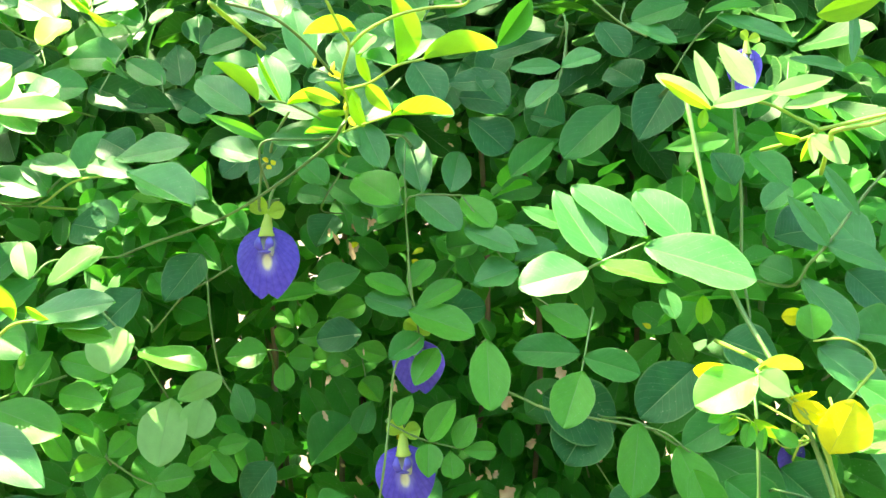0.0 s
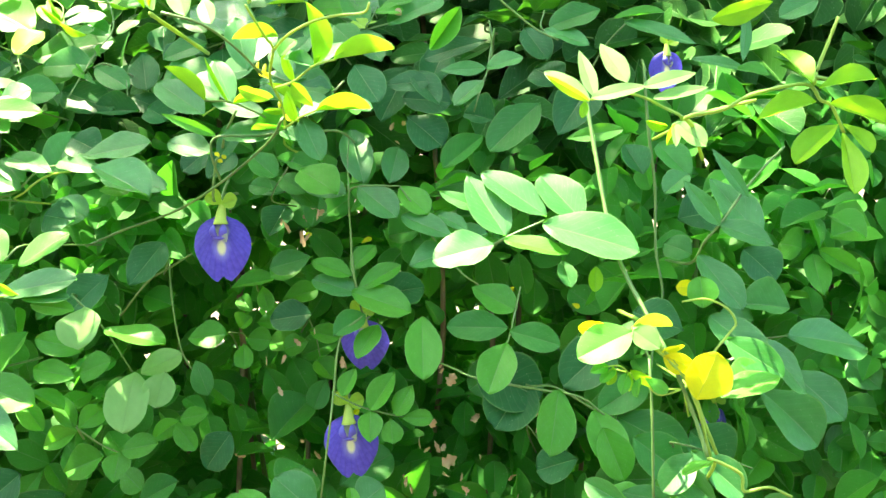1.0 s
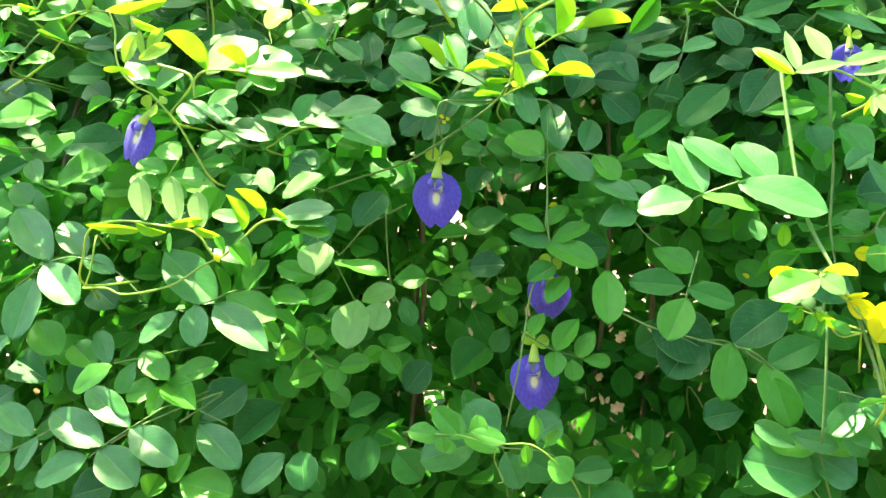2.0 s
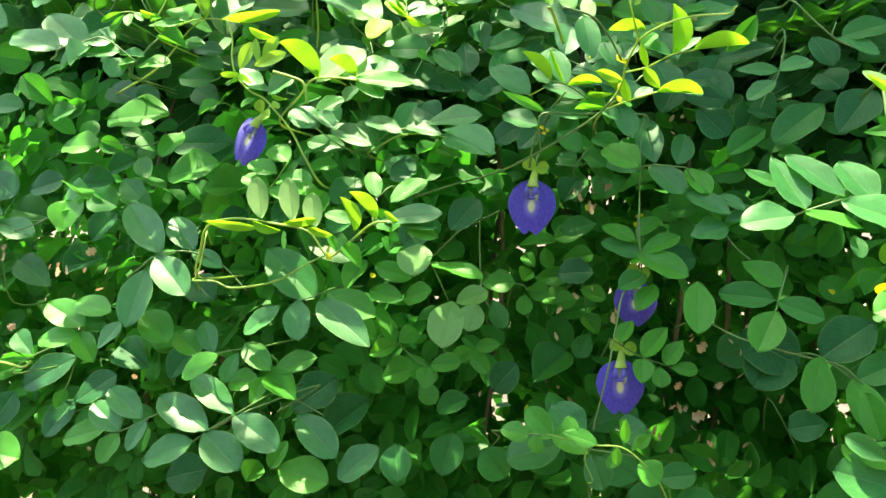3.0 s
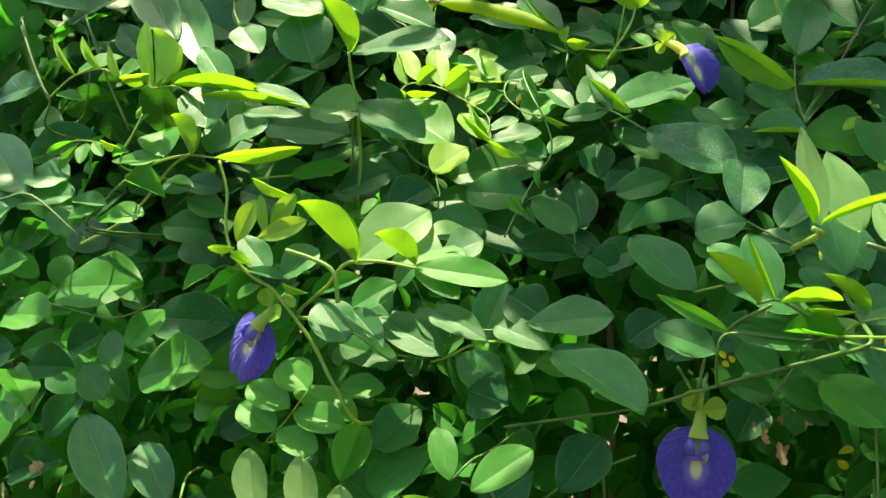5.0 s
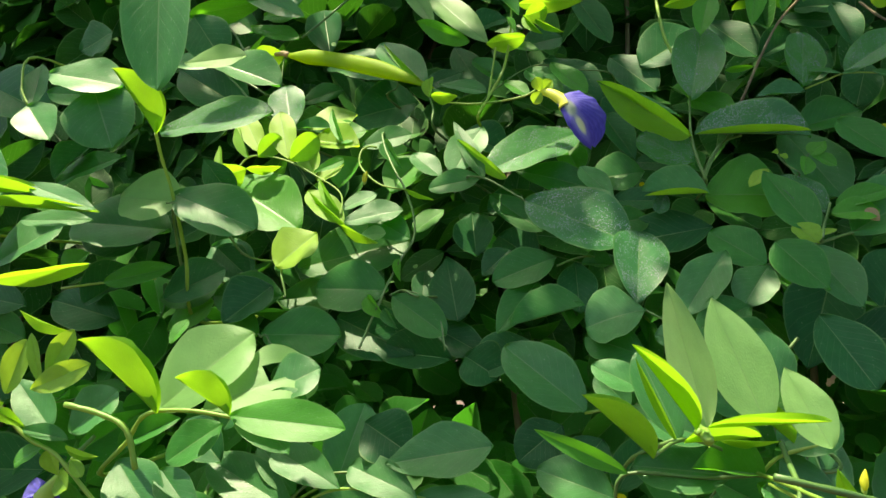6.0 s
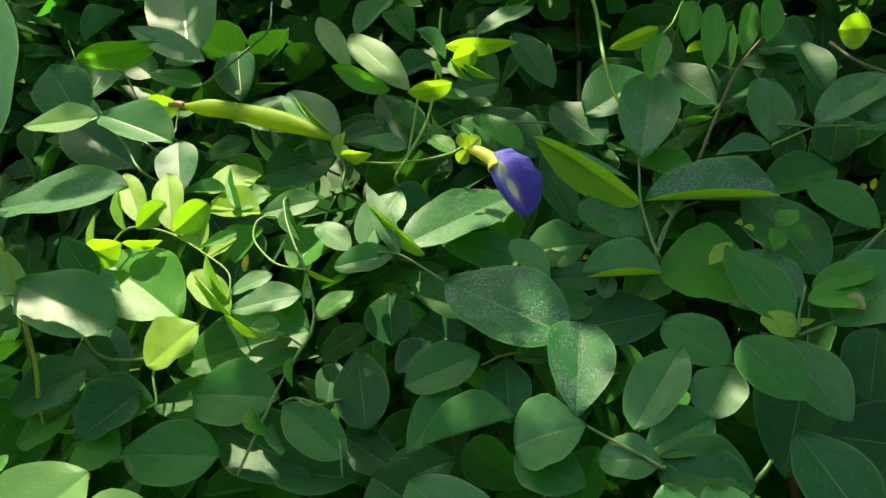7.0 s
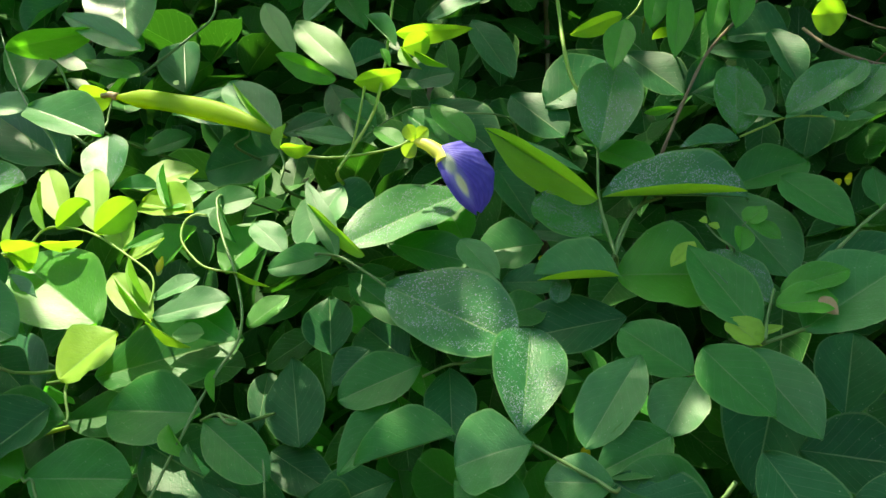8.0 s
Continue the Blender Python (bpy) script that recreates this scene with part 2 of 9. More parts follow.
def blade_mesh(mat, variant):
    key = (mat.name, variant)
    if key not in BLADES:
        kind = variant % 3
        fold = (0.16, 0.30, 0.44, 0.10)[(variant // 3) % 4]
        bend = (0.04, 0.12, -0.06)[variant % 3] + 0.02 * (variant % 5)
        if mat is YOUNG:
            fold += 0.10
        if variant == 20:      # folded shut along its midrib
            kind, fold, bend = 2, 0.80, 0.05
        v, f, u = blade(kind, fold, bend, 0.25 * math.sin(3.1 * variant))
        if variant == 34:    # eaten through near the tip
            f = [q for i, q in enumerate(f) if i % 6 != 1 or not 9 <= i // 6 <= 12]
        if variant in (35, 36):    # folded shut, both halves to one side
            side = 1 if variant == 35 else -1
            v = [(x, y, z) if x * side >= 0 else (-0.92 * x, y, z - 0.30 * abs(x)) for x, y, z in v]
        BLADES[key] = mesh_of("leaflet", v, f, mat, u)
    return BLADES[key]


def glide(points, steps):
    """A smooth line through the points (Catmull-Rom)."""
    p = [Vector(q) for q in points]
    if len(p) < 3:
        return [p[0].lerp(p[-1], i / steps) for i in range(steps + 1)]
    p = [2 * p[0] - p[1]] + p + [2 * p[-1] - p[-2]]
    out = []
    for i in range(1, len(p) - 2):
        a, b, c, d = p[i - 1:i + 3]
        for k in range(steps):
            t = k / steps
            out.append(0.5 * ((2 * b) + (c - a) * t + (2 * a - 5 * b + 4 * c - d) * t * t + (3 * b - a - 3 * c + d) * t ** 3))
    out.append(p[-2])
    return out


def tube(points, r0, r1, sides=6, steps=5, wobble=0.10):
    line = glide(points, steps)
    verts, faces, n = [], [], len(line)
    for i, c in enumerate(line):
        way = (line[min(i + 1, n - 1)] - line[max(i - 1, 0)]).normalized()
        a = way.cross(Vector((0.3, 0.2, 1))).normalized()
        b = way.cross(a)
        r = (r0 + (r1 - r0) * i / (n - 1)) * (1 + wobble * math.sin(2.3 * i))
        verts += [c + r * (math.cos(q) * a + math.sin(q) * b) for q in (2 * math.pi * k / sides for k in range(sides))]
    for i in range(n - 1):
        for k in range(sides):
            a, b = i * sides + k, i * sides + (k + 1) % sides
            faces.append((a, b, b + sides, a + sides))
    faces.append(tuple(range(sides))[::-1])
    faces.append(tuple(range((n - 1) * sides, n * sides)))
    return verts, faces


def local(parent, ob):
    """Put ob, placed in the world, under parent without moving it."""
    ob.parent = parent
    ob.matrix_parent_inverse = Matrix.Translation(-parent.location)
    return ob


def sprig(x, y, z, label, name="leaf_sprig", category="leaf sprig", group="leaf sprigs of the hedge"):
    e = new(name)
    e.empty_display_size = 0.02
    e.location = (x, y, z)
    return tagged(e, label, category, group)


def stalk(s, r0, r1, *points, mat=None, name="stalk", sides=6):
    v, f = tube(points, r0, r1, sides)
    return local(s, new(name, mesh_of(name, v, f, mat or STEM)))


def leaf(s, mat, bx, by, bz, tx, ty, tz, width, roll, variant=0):
    """A leaflet from its base to its tip; roll turns its upper side about that line, from facing the front."""
    b, t = Vector((bx, by, bz)), Vector((tx, ty, tz))
    y = (t - b).normalized()
    front = Vector((0, -1, 0.02))
    z = (front - front.dot(y) * y).normalized()
    z = Matrix.Rotation(radians(roll), 3, y) @ z
    x = y.cross(z)
    length = (t - b).length
    m = Matrix((x * width, y * length, z * width * 1.6)).transposed().to_4x4()
    m.translation = b
    ob = new("leaflet", blade_mesh(mat, variant))
    ob.matrix_world = m
    return local(s, ob)


def drops_mesh(side=0, kind=0, bend=0.04):
    """Many small dew beads on a blade of length and width 1, or on one half of it, as one mesh."""
    r = random.Random(21)
    verts, faces = [], []
    for _ in range(2600):
        v = r.uniform(0.06, 0.95)
        x = r.uniform(-0.90, 0.90) * outline(v, kind)
        x = abs(x) * side if side else x
        if noise.noise(Vector((x * 5, v * 5, 2))) + 0.5 * r.uniform(-1, 1) < -0.10:
            continue
        q = r.choice((0.0018, 0.0022, 0.0026, 0.0032, 0.0046))
        z = 0.16 * abs(x) - bend * (v - v * v * 0.2) * v + 0.012
        a = len(verts)
        verts += [(x + 1.6 * q * math.cos(k * math.pi / 3), v + q * math.sin(k * math.pi / 3), z) for k in range(6)] + [(x, v, z + q)]
        faces += [(a + k, a + (k + 1) % 6, a + 6) for k in range(6)]
    return mesh_of("dew", verts, faces, WATER)


DROPS = {0: drops_mesh(), 1: drops_mesh(0, 1, 0.14), 2: drops_mesh(0, 2, -0.02), 35: drops_mesh(1, 2, -0.06), 36: drops_mesh(-1)}


def dewy(s, mat, bx, by, bz, tx, ty, tz, width, roll, variant=0):
    """A leaflet beaded with dew."""
    blade_ob = leaf(s, mat, bx, by, bz, tx, ty, tz, width, roll, variant)
    d = new("dew", DROPS[variant if variant > 30 else variant % 3])
    d.parent = blade_ob
    return tagged(d, "pale dew beads, glints put into their colour", kind="stuff")


def runner(r, mat, *points):
    v, f = tube(points, r, r * 0.8)
    return tagged(new("vine_shoot", mesh_of("vine_shoot", v, f, mat)), "slender green vine shoot trailing over the hedge", "vine shoot", "vine shoots")


def pod(label, r, *points):
    """A flat bean pod, thick along its middle, with a withered stub at its base and a beak."""
    line = glide(points, 6)
    n, sides = len(line), 8
    verts, faces = [], []
    for i, c in enumerate(line):
        way = (line[min(i + 1, n - 1)] - line[max(i - 1, 0)]).normalized()
        a = way.cross(Vector((0, -1, 0.2))).normalized()
        b = way.cross(a)
        s = i / (n - 1)
        w = r * min(1.0, 0.25 + 4 * s) * min(1.0, 0.08 + 3.0 * (1 - s)) * (1 + 0.05 * math.sin(14 * s))
        verts += [c + w * (math.cos(q) * a + 0.45 * math.sin(q) * b) for q in (2 * math.pi * k / sides for k in range(sides))]
    for i in range(n - 1):
        for k in range(sides):
            p, q = i * sides + k, i * sides + (k + 1) % sides
            faces.append((p, q, q + sides, p + sides))
    faces += [tuple(range(sides))[::-1], tuple(range((n - 1) * sides, n * sides))]
    e = new("seed_pod")
    e.location = line[0]
    tagged(e, label, "seed pod")
    local(e, new("pod_shell", mesh_of("pod_shell", verts, faces, POD)))
    back = (line[0] - line[1]).normalized()
    v, f = tube((line[0] + back * 0.010, line[0] + back * 0.004 + Vector((0, 0, 0.001)), line[0]), r * 0.25, r * 0.42)
    tagged(local(e, new("withered_calyx", mesh_of("withered_calyx", v, f, DRY))), "brown withered calyx")
    return e


def petal_mesh(seed):
    """The broad standard petal: claw at 0, hanging to z = -1, width 1, cupped, with a notched rippled rim."""
    r = random.Random(seed)
    verts, uvs, faces, nu, nv = [], [], [], 15, 17
    ph = r.uniform(0, 6)
    for j in range(nv):
        v = j / (nv - 1)
        half = float(np.interp(v, (0, 0.05, 0.12, 0.22, 0.34, 0.46, 0.60, 0.74, 0.86, 0.94, 1.0), (0.09, 0.25, 0.37, 0.455, 0.497, 0.50, 0.46, 0.385, 0.29, 0.21, 0.13)))
        for i in range(nu):
            s = 2 * i / (nu - 1) - 1
            x = s * half
            z = -v + 0.07 * abs(s) ** 1.5 * max(0.0, 1 - 3 * v) + (0.07 * math.exp(-(s * 4) ** 2) - 0.02 * s * s if v > 0.8 else 0.0) * (v - 0.8) / 0.2 + 0.012 * math.sin(7 * s + ph) * v
            cup = 0.55 * x * x - 0.06 * math.sin(math.pi * v) + 0.10 * (v - 0.4) ** 2
            crease = -0.05 * math.exp(-(s * 5) ** 2) * math.sin(math.pi * min(1, v * 1.1))
            ripple = 0.018 * math.sin(11 * s + 6 * v + ph) * abs(s) ** 3 + 0.012 * math.sin(9 * v + 3 * s + ph) * abs(s)
            verts.append((x, cup - crease + ripple, z))
            uvs.append((0.5 + x, 1 - v))
    for j in range(nv - 1):
        for i in range(nu - 1):
            a = j * nu + i
            faces.append((a, a + nu, a + nu + 1, a + 1))
    return mesh_of("standard_petal", verts, faces, PETAL, uvs)


def lobe_mesh(name, mat, sx, sy, sz, bend=0.0, point=0.0):
    """A rounded lobe, fuller at its foot, hanging from 0 to z = -sz."""
    verts, faces, rings, sides = [], [], 9, 10
    for j in range(rings):
        v = j / (rings - 1)
        r = math.sin(math.pi * (0.04 + 0.92 * v)) ** 0.7 * (1 - point * v)
        for k in range(sides):
            a = 2 * math.pi * k / sides
            verts.append((sx * r * math.cos(a), sy * r * math.sin(a) - bend * math.sin(math.pi * v), -sz * v))
    for j in range(rings - 1):
        for k in range(sides):
            a, b = j * sides + k, j * sides + (k + 1) % sides
            faces.append((a, a + sides, b + sides, b))
    faces += [tuple(range(sides)), tuple(range((rings - 1) * sides, rings * sides))[::-1]]
    return mesh_of(name, verts, faces, mat)


def flower(x, y, z, height, width, yaw, pitch, roll, label, side_stalk=0, calyx=None):
    """A butterfly-pea flower: its standard hangs from the claw at (x, y, z) and faces the front, turned by yaw to the right."""
    e = new("flower")
    e.location = (x, y, z)
    tagged(e, label, "flower", "butterfly-pea flowers")
    turn = pose(0, 0, 0, 0, 0, yaw) @ pose(0, 0, 0, -pitch, 0, 0) @ pose(0, 0, 0, 0, roll, 0)
    seed = int(abs(x) * 1000)

    def put(name, mesh, m, tag="", under=None):
        ob = new(name, mesh)
        ob.matrix_world = Matrix.Translation((x, y, z)) @ turn @ m
        ob.matrix_basis = ob.matrix_world
        if under:
            ob.parent = under
            ob.matrix_parent_inverse = (Matrix.Translation((x, y, z)) @ turn).inverted()
        else:
            local(e, ob)
        return tagged(ob, tag) if tag else ob

    put("standard_petal", petal_mesh(seed), Matrix.Diagonal((width, height, height, 1)), "violet petal with white throat")
    h = height
    put("keel", lobe_mesh("keel", KEEL, 0.060 * h, 0.055 * h, 0.27 * h, 0.05 * h), Matrix.Translation((0.05 * h, -0.07 * h, -0.10 * h)) @ pose(0, 0, 0, 0, -8, 0), "greenish-white hooked keel")
    for sx in (-1, 1):
        put("wing_petal", lobe_mesh("wing_petal", PETAL_WING, 0.070 * h, 0.038 * h, 0.24 * h, 0.06 * h),
            Matrix.Translation((sx * 0.085 * h - 0.02 * h, -0.09 * h, -0.07 * h)) @ pose(0, 0, 0, 0, sx * 16, sx * 30))
    put("wing_fold", lobe_mesh("wing_fold", PETAL_WING, 0.10 * h, 0.035 * h, 0.07 * h, 0.02 * h), Matrix.Translation((-0.01 * h, -0.13 * h, -0.26 * h)), "violet fold over the throat")
    way = Vector((-0.45, 0.10, 0.26)) if side_stalk else Vector((0.02, 0.08, 0.30))
    v, f = tube((way * h * 1.1, way * h * 0.55, Vector((0, -0.01, 0.02)) * h, Vector((0, -0.02, -0.07)) * h), 0.045 * h, 0.125 * h, 10, wobble=0.0)
    cup = put("calyx", mesh_of("calyx", v, f, calyx or CALYX), Matrix(), "yellow-green funnel-shaped calyx")
    for sx in (-1, 1):
        v, f, u = blade(1, 0.3, 0.1, 0.1)
        out_way = Vector((0.72 * sx, -0.25, 0.45 - 0.25 * sx)).normalized()
        face = Vector((0.1 * sx, -1, 0.35)).normalized()
        side = out_way.cross(face).normalized()
        face = side.cross(out_way)
        m = Matrix((side * 0.29 * h, out_way * 0.30 * h, face * 0.27 * h)).transposed().to_4x4()
        m.translation = way * h * 0.90 + Vector((0, -0.06 * h, 0))
        put("bract", mesh_of("bract", v, f, LIME, u), m, "rounded lime-green bract", cup)
    up = Vector((x, y, z)) + (turn.to_3x3() @ way) * h
    stub = (turn.to_3x3() @ way).normalized() * 0.012
    v, f = tube((up, up + stub * 0.6 + Vector((0, 0.002, 0.001)), up + stub + Vector((0.001, 0.008, 0.003))), 0.0011, 0.0009)
    local(e, new("flower_stalk", mesh_of("flower_stalk", v, f, STEM)))
    return e


def side_flower(base, tip, joint, label):
    """A butterfly-pea flower from the side: the cupped standard opens from its base to its tip, the calyx comes from the joint."""
    base, tip, joint = Vector(base), Vector(tip), Vector(joint)
    size = (tip - base).length
    along = (tip - base) / size
    near = Vector((0, -1, 0))
    near = (near - along * near.dot(along)).normalized()
    out_way = along.cross(near)
    out_way = out_way if out_way.x > 0 else -out_way
    e = new("flower")
    e.location = base
    tagged(e, label, "flower", "butterfly-pea flowers")
    verts, uvs, faces, na, nq = [], [], [], 19, 17
    for j in range(na):
        a = j / (na - 1)
        right = float(np.interp(a, (0, 0.05, 0.15, 0.3, 0.5, 0.7, 0.85, 0.95, 1), (0.16, 0.29, 0.36, 0.43, 0.47, 0.44, 0.34, 0.20, 0.06)))
        left = float(np.interp(a, (0, 0.2, 0.5, 0.75, 0.9, 1), (0.10, 0.11, 0.13, 0.12, 0.08, 0.03)))
        for i in range(nq):
            q = i / (nq - 1)
            n = -left + q * (left + right)
            dome = 0.26 * math.sin(math.pi * min(1, 0.12 + 0.80 * a)) * (1 - (1.7 * q - 0.7) ** 2)
            lip = 0.05 * math.exp(-(q * 9) ** 2) * math.sin(math.pi * a)
            slit = -0.07 * math.exp(-((q - 0.30) * 9) ** 2 - ((a - 0.55) * 4) ** 2)
            ripple = (0.020 * math.sin(13 * a + 3 * q) + 0.012 * math.sin(29 * a)) * q ** 2
            edge = 0.016 * math.sin(21 * a + 1) * q ** 3
            verts.append(base + size * (along * (a + 0.02 * math.sin(9 * q) * a) + out_way * (n + edge) + near * (dome + lip + slit + ripple)))
            uvs.append((0.5 + 0.85 * (q - 0.30), 1 - 0.75 * a))
    for j in range(na - 1):
        for i in range(nq - 1):
            a = j * nq + i
            faces.append((a, a + nq, a + nq + 1, a + 1))
    tagged(local(e, new("standard_petal", mesh_of("standard_petal", verts, faces, PETAL, uvs))), "violet petal with pale throat and fine rays")
    way = (joint - base).normalized()
    v, f = tube((joint, joint.lerp(base, 0.5) + Vector((0, -0.001, 0.0006)), base + along * 0.08 * size + near * 0.05 * size, base + along * 0.2 * size + near * 0.07 * size), 0.055 * size, 0.135 * size, 10, wobble=0.0)
    cup = tagged(local(e, new("calyx", mesh_of("calyx", v, f, CALYX_LIT))), "yellow funnel-shaped calyx")
    for way_x, way_z, tilt in ((0.75, 0.65, 0.2), (-0.35, 0.75, -0.3), (-0.5, -0.8, 0.4)):
        v, f, u = blade(1, 0.35, 0.25, 0.2)
        y = Vector((way_x, -0.25, way_z)).normalized()
        z = Vector((tilt, -1, 0.3)).normalized()
        x = y.cross(z).normalized()
        m = Matrix((x * 0.22 * size, y * 0.24 * size, x.cross(y) * 0.24 * size)).transposed().to_4x4()
        m.translation = joint - way * 0.05 * size + near * 0.06 * size
        ob = new("bract", mesh_of("bract", v, f, LIME, u))
        ob.parent = cup
        ob.matrix_basis = m
        tagged(ob, "small crumpled lime-green bract")
    return e


def bud(x, y, z, size, mat, label):
    """A small flower bud: pointed lobe in a short calyx."""
    e = new("flower_bud")
    e.location = (x, y, z)
    tagged(e, label, "flower bud", "flower buds")
    for name, m, s, lift in (("bud_tip", mat, 1.0, 0.75), ("bud_calyx", CALYX, 0.75, 0.25)):
        ob = new(name, lobe_mesh(name, m, 0.28 * size * s, 0.25 * size * s, size * s, 0.05 * size, 0.5))
        ob.matrix_world = pose(x, y, z + size * lift * 0.4, 160, 20, 30)
        ob.matrix_basis = ob.matrix_world
        local(e, ob)
    return e


def dry_leaf(x, y, z, size, seed):
    """A small withered leaf, curled up along and across, caught among the stems; many stand in for soil showing
    through.
    """
    r = random.Random(seed)
    curl, roll = r.uniform(0.5, 1.3), r.uniform(0.4, 1.4)
    verts, faces, uvs = [], [], []
    for v in STATIONS:
        w = outline(v, 2)
        for k in range(7):
            s = -1 + k / 3
            a, b = curl * (v - 0.5), roll * s * w * 1.6
            verts.append((size * 0.42 * (1 + 0.3 * math.sin(17 * v + seed)) * math.sin(b), size * (math.sin(a) / curl + 0.03 * math.sin(9 * s + 5 * v)), size * (0.4 * (1 - math.cos(b)) + 0.5 * (1 - math.cos(a)))))
            uvs.append((0.5 + s * w, v))
    for i in range(len(STATIONS) - 1):
        faces += [(i * 7 + k, i * 7 + k + 1, i * 7 + k + 8, i * 7 + k + 7) for k in range(6)]
    ob = new("dry_leaf", mesh_of("dry_leaf", verts, faces, DRY, uvs))
    ob.matrix_world = pose(x, y, z, r.uniform(20, 120), r.uniform(-60, 60), r.uniform(0, 360))
    return tagged(ob, "withered curled tan leaf, in places a stand-in for soil glimpsed through the stems", "dry leaf", "dry leaves")


# ---- sprigs, stem by stem ----
runner(.0013, STEM, (0.135, 0.539, 1.22), (0.131, 0.48, 1.227), (0.128, 0.45, 1.222), (0.132, 0.43, 1.184), (0.136, 0.41, 1.148), (0.141, 0.395, 1.126), (0.151, 0.375, 1.103), (0.16, 0.36, 1.083), (0.17, 0.355, 1.057), (0.175, 0.35, 1.039))
s = sprig(0.152, 0.355, 1.094, "sprig with glowing yellow backlit leaflets on a pale stem")
stalk(s, .0012, .0007, (0.152, 0.355, 1.094), (0.163, 0.355, 1.081), (0.171, 0.355, 1.063), (0.178, 0.355, 1.037), mat=SHOOT)
leaf(s, LUSH, 0.18, 0.352, 1.069, 0.21, 0.356, 1.079, 0.0166, -63, 9)
leaf(s, LEAF, 0.19, 0.375, 1.091, 0.214, 0.36, 1.076, 0.0174, -18, 0)
s = sprig(0.188, 0.438, 1.027, "curling young shoot with tiny folded leaflets")
stalk(s, .0006, .0004, (0.188, 0.438, 1.027), (0.171, 0.383, 1.062), (0.162, 0.355, 1.071), (0.152, 0.355, 1.069), (0.143, 0.355, 1.078), (0.132, 0.355, 1.082), mat=SHOOT)
leaf(s, LUSH, 0.131, 0.352, 1.083, 0.123, 0.346, 1.079, 0.0059, 55, 9)
leaf(s, LUSH, 0.136, 0.352, 1.081, 0.133, 0.345, 1.073, 0.0066, 8, 3)
leaf(s, LUSH, 0.143, 0.352, 1.079, 0.139, 0.345, 1.072, 0.0058, 65, 4)
leaf(s, LUSH, 0.145, 0.352, 1.079, 0.155, 0.347, 1.073, 0.0063, -17, 10)
runner(.0007, SHOOT, (0.209, 0.443, 1.054), (0.184, 0.388, 1.079), (0.176, 0.36, 1.084), (0.187, 0.36, 1.098), (0.19, 0.36, 1.103), (0.186, 0.36, 1.11), (0.176, 0.36, 1.115), (0.164, 0.36, 1.114))
s = sprig(0.195, 0.433, 0.985, "curling young shoot with tiny folded leaflets")
stalk(s, .0011, .0007, (0.195, 0.433, 0.985), (0.187, 0.38, 1.022), (0.177, 0.353, 1.037), (0.192, 0.353, 1.029), (0.194, 0.353, 1.02), (0.206, 0.353, 1.022), (0.217, 0.353, 1.017), mat=SHOOT)
leaf(s, LUSH, 0.178, 0.35, 1.037, 0.161, 0.342, 1.034, 0.0098, 89, 0)
s = sprig(0.193, 0.505, 0.974, "compound leaf sprig with bluish-green shaded leaflets")
stalk(s, .0009, .0005, (0.193, 0.505, 0.974), (0.182, 0.45, 1.004), (0.175, 0.423, 1.017), (0.191, 0.423, 1.013), (0.221, 0.423, 1.001))
leaf(s, BLUE, 0.188, 0.42, 1.012, 0.167, 0.405, 0.997, 0.0192, 31, 4)
leaf(s, BLUE, 0.185, 0.42, 1.013, 0.212, 0.404, 0.995, 0.0219, -35, 4)
leaf(s, BLUE, 0.177, 0.42, 1.002, 0.196, 0.405, 0.988, 0.0174, -5, 8)
leaf(s, BLUE, 0.149, 0.42, 0.98, 0.126, 0.434, 0.989, 0.0151, 16, 6)
leaf(s, BLUE, 0.175, 0.42, 0.982, 0.147, 0.427, 0.985, 0.0147, 27, 11)
leaf(s, BLUE, 0.191, 0.42, 0.976, 0.182, 0.435, 0.989, 0.0152, 8, 5)
leaf(s, BLUE, 0.249, 0.42, 0.976, 0.228, 0.425, 0.981, 0.0134, 24, 6)
runner(.0010, STEM, (0.175, 0.505, 1.052), (0.166, 0.448, 1.061), (0.161, 0.42, 1.066), (0.161, 0.41, 1.033), (0.161, 0.405, 0.989))
runner(.0012, STEM, (0.199, 0.648, 1.249), (0.19, 0.589, 1.238), (0.184, 0.56, 1.234), (0.185, 0.55, 1.195), (0.19, 0.55, 1.155), (0.189, 0.54, 1.112), (0.192, 0.53, 1.082), (0.185, 0.52, 1.061), (0.178, 0.5, 1.035))
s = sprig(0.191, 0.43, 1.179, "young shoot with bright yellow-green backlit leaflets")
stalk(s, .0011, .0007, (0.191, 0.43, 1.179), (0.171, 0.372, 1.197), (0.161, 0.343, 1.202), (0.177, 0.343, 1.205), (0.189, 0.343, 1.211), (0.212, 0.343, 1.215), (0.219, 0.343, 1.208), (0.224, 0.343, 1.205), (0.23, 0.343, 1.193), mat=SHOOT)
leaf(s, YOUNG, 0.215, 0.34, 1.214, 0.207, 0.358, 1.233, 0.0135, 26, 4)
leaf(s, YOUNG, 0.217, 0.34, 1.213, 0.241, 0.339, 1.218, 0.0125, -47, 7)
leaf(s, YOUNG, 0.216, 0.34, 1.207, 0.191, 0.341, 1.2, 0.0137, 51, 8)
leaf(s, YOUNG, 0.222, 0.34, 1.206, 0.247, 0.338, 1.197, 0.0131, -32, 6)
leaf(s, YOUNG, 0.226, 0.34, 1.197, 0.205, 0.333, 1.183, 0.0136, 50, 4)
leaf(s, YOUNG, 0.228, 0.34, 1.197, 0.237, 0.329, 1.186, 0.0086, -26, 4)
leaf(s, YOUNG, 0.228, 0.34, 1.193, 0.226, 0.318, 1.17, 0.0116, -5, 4)
